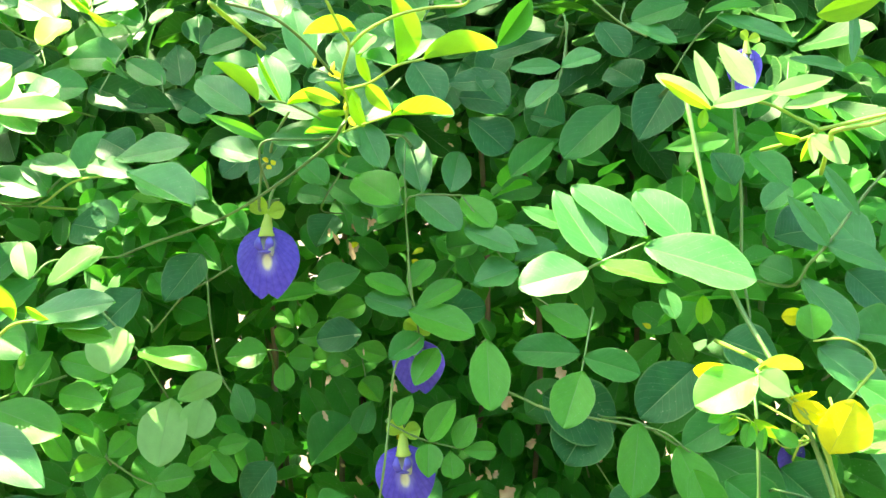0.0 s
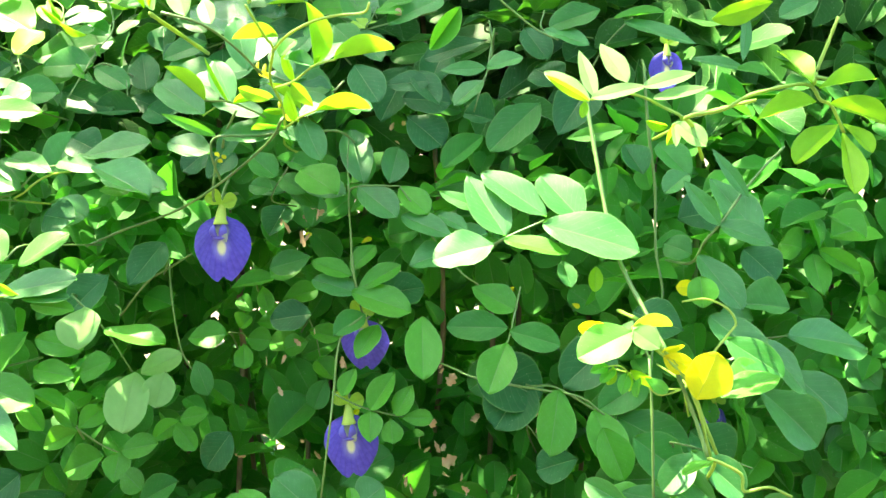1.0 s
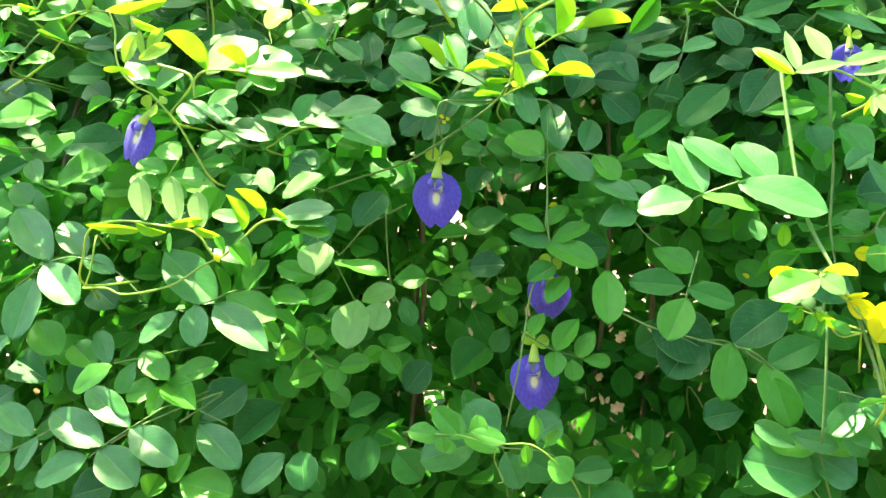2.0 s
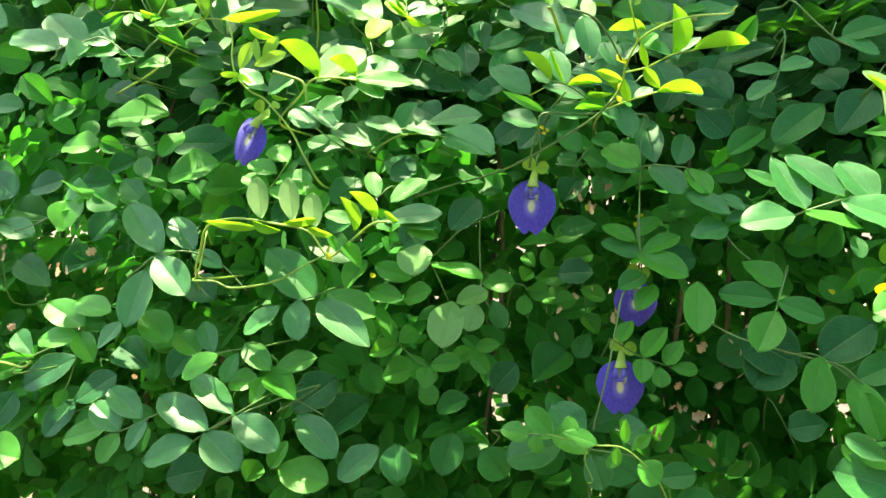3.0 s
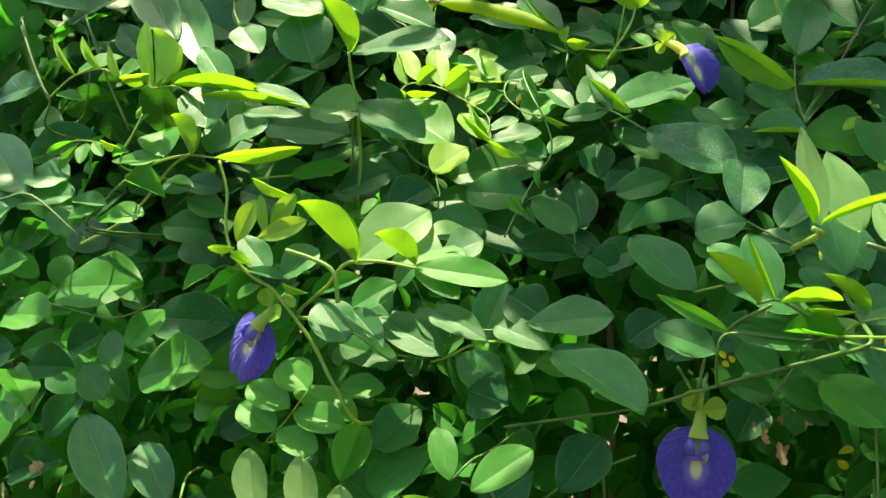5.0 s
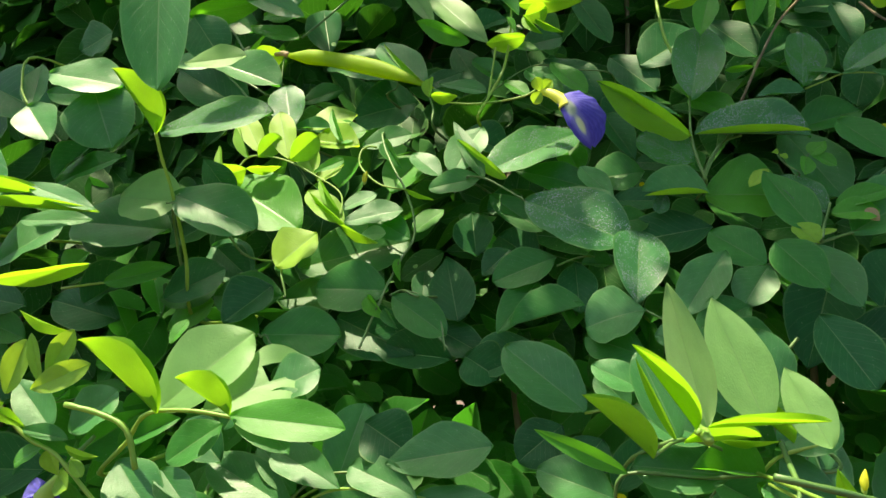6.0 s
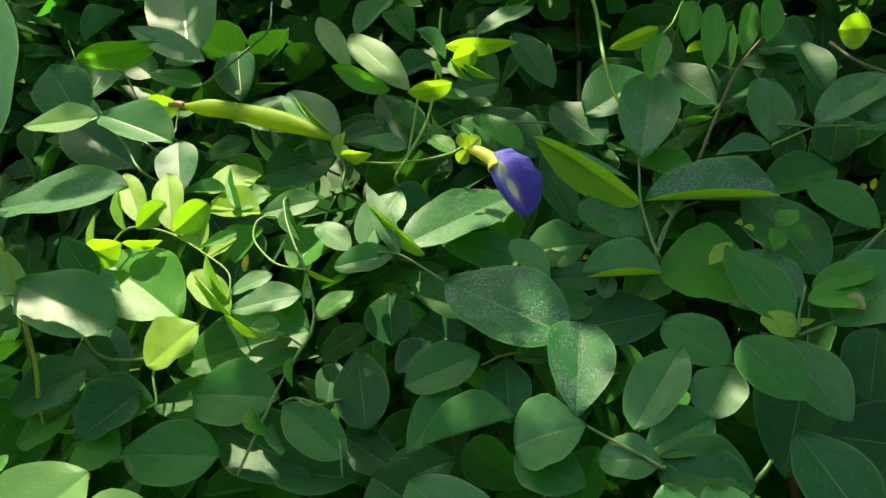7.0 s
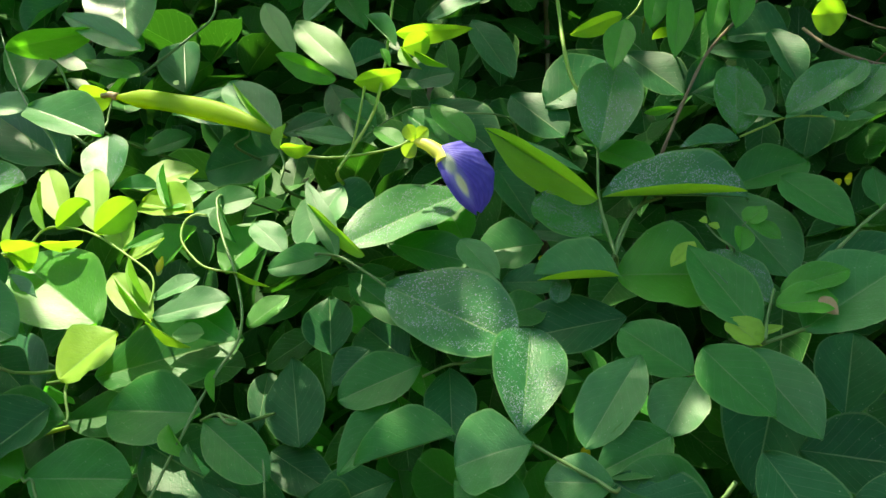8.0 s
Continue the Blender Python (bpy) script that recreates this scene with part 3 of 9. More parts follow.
runner(.0010, SHOOT, (0.256, 0.424, 1.22), (0.226, 0.368, 1.219), (0.215, 0.34, 1.215), (0.216, 0.34, 1.221), (0.22, 0.34, 1.232), (0.224, 0.34, 1.243))
s = sprig(0.062, 0.592, 1.292, "compound leaf sprig with bluish-green shaded leaflets")
stalk(s, .0009, .0005, (0.062, 0.592, 1.292), (0.071, 0.533, 1.286), (0.074, 0.503, 1.286), (0.089, 0.503, 1.273), (0.105, 0.503, 1.26), (0.119, 0.503, 1.253))
leaf(s, BLUE, 0.301, 0.56, 1.28, 0.274, 0.554, 1.269, 0.0187, 32, 0)
s = sprig(0.083, 0.632, 1.272, "deep green leaf sprig in the hedge's shade")
stalk(s, .0009, .0005, (0.083, 0.632, 1.272), (0.073, 0.573, 1.268), (0.076, 0.543, 1.27), (0.077, 0.543, 1.244), (0.071, 0.543, 1.232), (0.064, 0.543, 1.21))
leaf(s, LUSH, 0.325, 0.58, 1.112, 0.361, 0.593, 1.12, 0.0428, -39, 6)
leaf(s, LUSH, 0.297, 0.56, 1.107, 0.284, 0.563, 1.113, 0.0330, 38, 9)
leaf(s, LUSH, 0.305, 0.56, 1.103, 0.303, 0.536, 1.077, 0.0191, 2, 11)
leaf(s, LUSH, 0.309, 0.56, 1.106, 0.331, 0.543, 1.092, 0.0152, -10, 6)
runner(.0009, STEM, (0.016, 0.586, 1.019), (0.029, 0.529, 1.041), (0.031, 0.5, 1.047), (0.046, 0.5, 1.04), (0.065, 0.49, 1.035), (0.106, 0.49, 1.027), (0.13, 0.48, 1.025), (0.15, 0.48, 1.01), (0.189, 0.5, 0.991))
s = sprig(0.113, 0.687, 0.902, "deep green leaf sprig in the hedge's shade")
stalk(s, .0009, .0005, (0.113, 0.687, 0.902), (0.103, 0.631, 0.942), (0.104, 0.603, 0.957), (0.131, 0.603, 0.913))
leaf(s, LEAF, 0.154, 0.6, 0.904, 0.191, 0.606, 0.916, 0.0319, -32, 8)
leaf(s, LEAF, 0.055, 0.6, 0.991, 0.087, 0.62, 1.008, 0.0330, -12, 11)
leaf(s, LEAF, -0.108, 0.6, 0.95, -0.081, 0.622, 0.981, 0.0414, -28, 7)
leaf(s, LEAF, -0.054, 0.6, 0.911, -0.012, 0.611, 0.935, 0.0360, -36, 10)
leaf(s, LEAF, -0.08, 0.52, 0.939, -0.067, 0.54, 0.956, 0.0389, -8, 1)
s = sprig(-0.046, 0.584, 0.986, "sprig of small fresh green rounded leaflets")
stalk(s, .0009, .0005, (-0.046, 0.584, 0.986), (-0.038, 0.528, 1.014), (-0.035, 0.5, 1.023), (-0.016, 0.5, 1.013), (0.006, 0.5, 1.007), (0.015, 0.5, 1.005))
leaf(s, LUSH, -0.01, 0.497, 1.012, 0.007, 0.508, 1.035, 0.0192, -33, 5)
leaf(s, LUSH, 0.007, 0.497, 1.008, 0.019, 0.504, 1.027, 0.0162, -32, 11)
leaf(s, LUSH, 0.011, 0.497, 1.006, 0.032, 0.498, 1.006, 0.0119, -29, 10)
leaf(s, LUSH, -0.01, 0.497, 1.011, -0.01, 0.486, 0.993, 0.0174, -10, 5)
leaf(s, LUSH, 0.003, 0.497, 1.006, 0.006, 0.487, 0.993, 0.0153, -23, 1)
leaf(s, LUSH, -0.029, 0.497, 1.022, -0.02, 0.507, 1.038, 0.0140, -30, 5)
runner(.0009, STEM, (-0.026, 0.597, 1.06), (-0.02, 0.539, 1.07), (-0.015, 0.51, 1.074), (-0.029, 0.5, 1.061), (-0.033, 0.49, 1.029), (-0.036, 0.48, 1.001), (-0.044, 0.48, 0.954))
s = sprig(-0.097, 0.679, 1.021, "deep green leaf sprig in the hedge's shade")
stalk(s, .0009, .0005, (-0.097, 0.679, 1.021), (-0.078, 0.622, 1.045), (-0.071, 0.593, 1.056), (-0.065, 0.593, 1.037), (-0.062, 0.593, 1.014))
leaf(s, LUSH, -0.071, 0.59, 1.036, -0.089, 0.583, 1.033, 0.0193, 36, 1)
leaf(s, LUSH, -0.065, 0.59, 1.021, -0.05, 0.581, 1.007, 0.0197, -35, 8)
leaf(s, LEAF, -0.058, 0.59, 1.006, -0.067, 0.576, 0.986, 0.0190, 9, 1)
leaf(s, LUSH, -0.079, 0.59, 1.056, -0.112, 0.593, 1.051, 0.0194, 34, 2)
leaf(s, LUSH, -0.076, 0.59, 1.037, -0.106, 0.599, 1.033, 0.0202, 36, 3)
leaf(s, LUSH, -0.046, 0.59, 1.038, -0.07, 0.591, 1.044, 0.0177, 37, 5)
s = sprig(-0.148, 0.661, 1.004, "sprig of small fresh green rounded leaflets")
stalk(s, .0009, .0005, (-0.148, 0.661, 1.004), (-0.136, 0.606, 1.036), (-0.13, 0.578, 1.047), (-0.119, 0.578, 1.046), (-0.117, 0.578, 1.042))
leaf(s, LUSH, -0.124, 0.555, 1.052, -0.153, 0.552, 1.049, 0.0240, 43, 2)
leaf(s, LUSH, -0.116, 0.575, 1.043, -0.097, 0.571, 1.043, 0.0194, -28, 1)
leaf(s, LUSH, -0.118, 0.575, 1.039, -0.115, 0.561, 1.024, 0.0152, -10, 1)
leaf(s, LUSH, -0.12, 0.575, 1.051, -0.112, 0.578, 1.06, 0.0185, -30, 6)
leaf(s, LUSH, -0.097, 0.575, 1.064, -0.104, 0.586, 1.081, 0.0133, 18, 11)
leaf(s, LUSH, -0.11, 0.575, 1.064, -0.122, 0.587, 1.074, 0.0134, 18, 6)
leaf(s, LUSH, -0.094, 0.575, 1.091, -0.07, 0.589, 1.101, 0.0199, -27, 2)
leaf(s, LUSH, -0.086, 0.575, 1.072, -0.06, 0.582, 1.081, 0.0185, -27, 4)
leaf(s, LUSH, -0.125, 0.575, 1.083, -0.093, 0.576, 1.091, 0.0172, -48, 7)
s = sprig(-0.242, 0.561, 1.072, "sprig with large pale leaf undersides turned outward")
stalk(s, .0009, .0005, (-0.242, 0.561, 1.072), (-0.212, 0.509, 1.091), (-0.201, 0.483, 1.097), (-0.182, 0.483, 1.074), (-0.166, 0.483, 1.045))
leaf(s, PALE, -0.163, 0.48, 1.046, -0.164, 0.453, 1.016, 0.0300, -1, 9)
leaf(s, PALE, -0.159, 0.48, 1.045, -0.137, 0.497, 1.054, 0.0182, -29, 0)
leaf(s, PALE, -0.143, 0.48, 1.046, -0.146, 0.467, 1.026, 0.0212, -7, 0)
leaf(s, PALE, -0.193, 0.48, 1.09, -0.191, 0.461, 1.068, 0.0295, -2, 0)
leaf(s, LUSH, -0.181, 0.48, 1.075, -0.135, 0.464, 1.07, 0.0246, -76, 0)
s = sprig(-0.243, 0.564, 0.96, "sprig of small fresh green rounded leaflets")
stalk(s, .0009, .0005, (-0.243, 0.564, 0.96), (-0.225, 0.514, 0.997), (-0.214, 0.489, 1.007), (-0.196, 0.489, 0.993), (-0.182, 0.489, 0.986))
leaf(s, LUSH, -0.235, 0.486, 1.047, -0.202, 0.477, 1.044, 0.0182, -37, 2)
leaf(s, LUSH, -0.181, 0.486, 1.052, -0.207, 0.488, 1.044, 0.0223, 42, 9)
leaf(s, LUSH, -0.199, 0.486, 1.06, -0.229, 0.48, 1.07, 0.0178, 30, 9)
leaf(s, LUSH, -0.209, 0.486, 1.003, -0.234, 0.486, 0.992, 0.0173, 29, 8)
leaf(s, LUSH, -0.193, 0.486, 0.985, -0.221, 0.489, 0.972, 0.0256, 37, 5)
leaf(s, LUSH, -0.181, 0.486, 0.988, -0.181, 0.473, 0.972, 0.0183, -14, 2)
leaf(s, LUSH, -0.18, 0.486, 0.989, -0.153, 0.482, 0.996, 0.0184, -43, 0)
leaf(s, LUSH, -0.211, 0.486, 1.005, -0.229, 0.5, 1.025, 0.0144, 32, 5)
leaf(s, LUSH, -0.208, 0.486, 1.005, -0.196, 0.497, 1.016, 0.0170, -6, 1)
leaf(s, LUSH, -0.168, 0.51, 0.987, -0.153, 0.522, 0.997, 0.0148, -18, 3)
leaf(s, LUSH, -0.151, 0.51, 0.999, -0.134, 0.501, 0.983, 0.0148, -19, 0)
leaf(s, LUSH, -0.147, 0.51, 1.002, -0.126, 0.511, 1.006, 0.0146, -42, 11)
leaf(s, LUSH, -0.179, 0.51, 0.949, -0.199, 0.524, 0.959, 0.0185, 22, 11)
leaf(s, LEAF, -0.176, 0.5, 0.945, -0.151, 0.503, 0.96, 0.0229, -42, 3)
leaf(s, LUSH, -0.241, 0.486, 1.032, -0.215, 0.483, 1.022, 0.0146, -68, 7)
leaf(s, LUSH, -0.248, 0.486, 1.029, -0.225, 0.47, 1.011, 0.0155, -29, 7)
leaf(s, LEAF, -0.122, 0.5, 1.023, -0.137, 0.521, 1.041, 0.0163, 15, 11)
leaf(s, LEAF, -0.161, 0.49, 1.027, -0.196, 0.499, 1.028, 0.0189, 55, 7)
runner(.0010, STEM, (-0.043, 0.53, 1.214), (-0.045, 0.47, 1.211), (-0.046, 0.44, 1.207), (-0.058, 0.46, 1.196), (-0.094, 0.49, 1.173), (-0.134, 0.505, 1.151), (-0.176, 0.51, 1.137), (-0.208, 0.52, 1.125))
runner(.0008, STEM, (-0.192, 0.613, 1.088), (-0.165, 0.558, 1.107), (-0.154, 0.53, 1.109), (-0.15, 0.52, 1.082), (-0.146, 0.52, 1.049), (-0.138, 0.52, 1.033))
runner(.0008, STEM, (-0.239, 0.62, 1.063), (-0.209, 0.567, 1.069), (-0.196, 0.54, 1.072), (-0.171, 0.53, 1.097), (-0.154, 0.53, 1.107), (-0.137, 0.53, 1.117))
runner(.0010, STEM, (-0.12, 0.59, 1.154), (-0.112, 0.53, 1.158), (-0.109, 0.5, 1.157), (-0.106, 0.5, 1.181), (-0.102, 0.5, 1.186), (-0.095, 0.49, 1.2), (-0.081, 0.47, 1.214))
s = sprig(-0.548, 0.493, 1.23, "compound leaf sprig with bluish-green shaded leaflets")
stalk(s, .0009, .0005, (-0.548, 0.493, 1.23), (-0.504, 0.446, 1.23), (-0.482, 0.423, 1.233), (-0.459, 0.423, 1.239), (-0.44, 0.423, 1.242), (-0.411, 0.423, 1.224))
leaf(s, BLUE, -0.496, 0.44, 1.234, -0.553, 0.451, 1.25, 0.0316, 49, 9)
leaf(s, BLUE, -0.451, 0.42, 1.235, -0.466, 0.411, 1.222, 0.0298, 34, 3)
leaf(s, BLUE, -0.529, 0.48, 1.285, -0.549, 0.47, 1.28, 0.0255, 30, 1)
runner(.0010, SHOOT, (-0.555, 0.587, 1.201), (-0.512, 0.542, 1.205), (-0.493, 0.52, 1.206), (-0.449, 0.51, 1.227), (-0.414, 0.5, 1.257), (-0.398, 0.5, 1.268))
runner(.0008, STEM, (-0.607, 0.583, 1.357), (-0.563, 0.541, 1.352), (-0.542, 0.52, 1.346), (-0.533, 0.52, 1.321), (-0.522, 0.52, 1.297))
runner(.0008, STEM, (-0.577, 0.617, 1.372), (-0.537, 0.572, 1.358), (-0.517, 0.55, 1.351), (-0.501, 0.55, 1.314), (-0.483, 0.55, 1.282))
s = sprig(-0.313, 0.587, 1.148, "compound leaf sprig with bluish-green shaded leaflets")
stalk(s, .0009, .0005, (-0.313, 0.587, 1.148), (-0.293, 0.531, 1.163), (-0.279, 0.503, 1.165), (-0.249, 0.503, 1.163), (-0.225, 0.503, 1.18), (-0.195, 0.503, 1.183), (-0.186, 0.503, 1.183))
leaf(s, BLUE, -0.175, 0.47, 1.182, -0.13, 0.443, 1.17, 0.0278, -60, 7)
leaf(s, BLUE, -0.163, 0.5, 1.167, -0.139, 0.499, 1.168, 0.0131, -51, 6)
leaf(s, BLUE, -0.215, 0.54, 1.144, -0.248, 0.555, 1.152, 0.0257, 30, 11)
s = sprig(-0.504, 0.609, 1.151, "deep green leaf sprig in the hedge's shade")
stalk(s, .0009, .0005, (-0.504, 0.609, 1.151), (-0.468, 0.558, 1.164), (-0.451, 0.533, 1.167), (-0.484, 0.533, 1.155), (-0.542, 0.533, 1.161))
leaf(s, LEAF, -0.601, 0.56, 1.19, -0.623, 0.542, 1.218, 0.0257, 29, 4)
leaf(s, LEAF, -0.698, 0.58, 1.186, -0.645, 0.566, 1.189, 0.0262, -35, 3)
leaf(s, LUSH, -0.52, 0.47, 1.078, -0.528, 0.485, 1.106, 0.0280, 28, 3)
leaf(s, LUSH, -0.501, 0.48, 1.106, -0.543, 0.509, 1.122, 0.0272, 92, 1)
leaf(s, LEAF, -0.661, 0.6, 1.237, -0.687, 0.577, 1.24, 0.0346, -1, 0)
leaf(s, LEAF, -0.69, 0.58, 1.283, -0.65, 0.558, 1.265, 0.0285, -14, 5)
leaf(s, LEAF, -0.578, 0.58, 1.104, -0.539, 0.571, 1.092, 0.0332, -25, 0)
leaf(s, LEAF, -0.67, 0.58, 1.079, -0.619, 0.576, 1.073, 0.0383, -41, 8)
leaf(s, LEAF, -0.688, 0.6, 1.111, -0.731, 0.6, 1.107, 0.0418, 31, 11)
leaf(s, LEAF, -0.496, 0.57, 1.085, -0.533, 0.579, 1.108, 0.0278, 41, 7)
leaf(s, LUSH, -0.393, 0.57, 1.12, -0.44, 0.573, 1.116, 0.0387, 38, 8)
leaf(s, LUSH, -0.408, 0.58, 1.092, -0.443, 0.57, 1.095, 0.0354, 33, 7)
leaf(s, LUSH, -0.337, 0.52, 1.131, -0.29, 0.501, 1.125, 0.0271, -74, 9)
runner(.0012, SHOOT, (-0.61, 0.461, 0.956), (-0.564, 0.42, 0.968), (-0.544, 0.4, 0.974), (-0.523, 0.4, 0.975), (-0.496, 0.39, 0.977), (-0.488, 0.39, 0.983))
runner(.0009, STEM, (-0.333, 0.526, 0.925), (-0.308, 0.475, 0.939), (-0.297, 0.45, 0.947), (-0.262, 0.45, 0.973), (-0.315, 0.43, 0.951), (-0.347, 0.43, 0.931))
runner(.0010, SHOOT, (-0.411, 0.516, 1.026), (-0.385, 0.465, 1.047), (-0.371, 0.44, 1.051), (-0.352, 0.44, 1.052), (-0.336, 0.44, 1.048), (-0.298, 0.44, 1.057), (-0.272, 0.44, 1.073), (-0.257, 0.445, 1.081))
runner(.0008, SHOOT, (-0.403, 0.522, 1.069), (-0.377, 0.471, 1.087), (-0.363, 0.445, 1.089), (-0.365, 0.44, 1.066), (-0.371, 0.44, 1.051))
s = sprig(-0.137, 0.546, 0.9, "sprig of small fresh green rounded leaflets")
stalk(s, .0009, .0005, (-0.137, 0.546, 0.9), (-0.12, 0.491, 0.933), (-0.119, 0.463, 0.949), (-0.074, 0.463, 0.949), (-0.046, 0.463, 0.944), (-0.013, 0.463, 0.943), (0.008, 0.463, 0.933))
leaf(s, LUSH, -0.073, 0.46, 0.95, -0.099, 0.482, 0.962, 0.0199, 25, 2)
leaf(s, LUSH, -0.092, 0.46, 0.947, -0.114, 0.464, 0.951, 0.0143, 42, 11)
leaf(s, LUSH, -0.083, 0.46, 0.947, -0.086, 0.453, 0.939, 0.0130, 1, 0)
leaf(s, LUSH, -0.065, 0.46, 0.947, -0.062, 0.472, 0.961, 0.0147, -1, 5)
leaf(s, LUSH, -0.073, 0.46, 0.952, -0.044, 0.448, 0.945, 0.0169, -56, 11)
leaf(s, LUSH, -0.019, 0.46, 0.95, -0.021, 0.474, 0.968, 0.0105, 37, 4)
leaf(s, LUSH, -0.014, 0.46, 0.947, -0.004, 0.467, 0.96, 0.0092, -51, 10)
leaf(s, LUSH, -0.022, 0.46, 0.948, -0.029, 0.449, 0.937, 0.0090, 10, 4)
leaf(s, LEAF, -0.055, 0.5, 0.939, -0.083, 0.521, 0.955, 0.0287, 21, 10)
leaf(s, LEAF, -0.105, 0.5, 0.913, -0.067, 0.492, 0.923, 0.0275, -26, 1)
leaf(s, LEAF, -0.038, 0.52, 0.916, -0.005, 0.515, 0.904, 0.0343, -34, 11)
leaf(s, LEAF, -0.163, 0.54, 0.888, -0.149, 0.563, 0.913, 0.0327, -21, 9)
leaf(s, LEAF, -0.174, 0.52, 0.879, -0.17, 0.538, 0.914, 0.0316, -6, 0)
s = sprig(-0.3121, 0.6423, 1.3463, "vine stem with broad sunlit and shaded leaflets and a backlit fold")
stalk(s, 0.00079, 0.00043, (-0.3121, 0.7123, 1.3363), (-0.3121, 0.6423, 1.3463), (-0.3353, 0.6591, 1.3650), (-0.3604, 0.6765, 1.3843), (-0.3884, 0.7018, 1.4103), (-0.4168, 0.7304, 1.4397))
leaf(s, BLUE, -0.3582, 0.6736, 1.3834, -0.3093, 0.6600, 1.3683, 0.0324, -48, 3)
leaf(s, BLUE, -0.3610, 0.6765, 1.3822, -0.3982, 0.6852, 1.3918, 0.0241, 48, 9)
leaf(s, BLUE, -0.3648, 0.7829, 1.4937, -0.3282, 0.7192, 1.4229, 0.0466, -23, 0)
leaf(s, LUSH, -0.4006, 0.7137, 1.4235, -0.3440, 0.7213, 1.4319, 0.0216, 54, 2)
leaf(s, BLUE, -0.3088, 0.7027, 1.4145, -0.3724, 0.7289, 1.4437, 0.0165, 18, 5)
leaf(s, LEAF, -0.4048, 0.7630, 1.4383, -0.4052, 0.7290, 1.4004, 0.0390, -11, 2)
leaf(s, SHADE_LEAF, -0.4353, 0.8247, 1.4801, -0.4575, 0.8044, 1.4576, 0.0317, 26, 6)
leaf(s, LEAF, -0.3963, 0.7539, 1.4335, -0.3658, 0.7395, 1.4174, 0.0215, -33, 1)
leaf(s, LUSH, -0.3196, 0.7171, 1.4032, -0.3598, 0.7277, 1.4150, 0.0182, 48, 11)
leaf(s, LUSH, -0.3605, 0.7510, 1.4276, -0.3356, 0.7496, 1.4260, 0.0306, -50, 0)
leaf(s, SHADE_LEAF, -0.3433, 0.6816, 1.3531, -0.4055, 0.7095, 1.3841, 0.0404, 34, 5)
leaf(s, SHADE_LEAF, -0.3111, 0.7547, 1.3970, -0.3294, 0.7908, 1.4372, 0.0294, 16, 8)
s = sprig(-0.3107, 0.6719, 1.3659, "rounded yellowing leaflet beside a pod")
stalk(s, 0.00079, 0.00043, (-0.3107, 0.7419, 1.3559), (-0.3107, 0.6719, 1.3659), (-0.3137, 0.6750, 1.3738), (-0.3149, 0.6829, 1.3870))
leaf(s, YOUNG, -0.3151, 0.6840, 1.3872, -0.3370, 0.6852, 1.3885, 0.0160, -25, 0)
s = sprig(-0.2454, 0.6798, 1.3568, "shaded leaflets behind the seed pod")
stalk(s, 0.00079, 0.00043, (-0.2454, 0.7498, 1.3468), (-0.2454, 0.6798, 1.3568), (-0.2390, 0.6802, 1.3629), (-0.2407, 0.6841, 1.3705))
leaf(s, BLUE, -0.2468, 0.7018, 1.3702, -0.2963, 0.7219, 1.3925, 0.0363, 45, 1)
leaf(s, BLUE, -0.2158, 0.6621, 1.3617, -0.2529, 0.6899, 1.3926, 0.0231, 38, 0)
leaf(s, LEAF, -0.3124, 0.7029, 1.3582, -0.2867, 0.7116, 1.3678, 0.0187, -36, 0)
leaf(s, SHADE_LEAF, -0.2344, 0.7130, 1.3560, -0.2774, 0.7062, 1.3484, 0.0450, 37, 0)
s = sprig(-0.2071, 0.6452, 1.3340, "folded yellow-green young leaflets at a stem joint")
stalk(s, 0.00086, 0.00058, (-0.2071, 0.7152, 1.3240), (-0.2071, 0.6452, 1.3340), (-0.2081, 0.6477, 1.3457), (-0.2113, 0.6507, 1.3534))
# Narrow yellow blade added as the backlit edge of the fold.
leaf(s, YOUNG, -0.2137, 0.6567, 1.3601, -0.2485, 0.6840, 1.3905, 0.0047, -30, 20)
leaf(s, YOUNG, -0.2107, 0.6481, 1.3527, -0.2128, 0.6596, 1.3656, 0.0083, -12, 3)
leaf(s, YOUNG, -0.2095, 0.6475, 1.3532, -0.1937, 0.6470, 1.3527, 0.0099, 50, 2)
s = sprig(-0.2955, 0.6465, 1.3310, "dewy leaflet and lime-green leaflets in dappled sun")
stalk(s, 0.00079, 0.00043, (-0.2955, 0.7165, 1.3210), (-0.2955, 0.6465, 1.3310), (-0.2949, 0.6441, 1.3350), (-0.2935, 0.6396, 1.3378))
dewy(s, WET, -0.2924, 0.6371, 1.3372, -0.3065, 0.6630, 1.3660, 0.0230, 22, 0)
leaf(s, LIME, -0.2894, 0.6564, 1.3384, -0.2617, 0.6657, 1.3488, 0.0249, -47, 9)
leaf(s, LUSH, -0.2801, 0.6494, 1.3280, -0.2508, 0.6555, 1.3348, 0.0268, -49, 2)
leaf(s, LUSH, -0.2590, 0.6352, 1.3284, -0.2727, 0.6543, 1.3496, 0.0066, -32, 20)
leaf(s, BLUE, -0.2936, 0.6443, 1.3375, -0.2704, 0.6448, 1.3380, 0.0116, -50, 6)
s = sprig(-0.3296, 0.6109, 1.3092, "bunch of lime-green young leaflets on a branching shoot")
stalk(s, 0.00058, 0.00043, (-0.3296, 0.6809, 1.2992), (-0.3296, 0.6109, 1.3092), (-0.3168, 0.6095, 1.3110), (-0.3106, 0.6152, 1.3195), (-0.3014, 0.6164, 1.3209), (-0.2841, 0.6131, 1.3173), (-0.2635, 0.6049, 1.3081), (-0.2476, 0.5968, 1.2991), (-0.2437, 0.5866, 1.2878), mat=SHOOT)
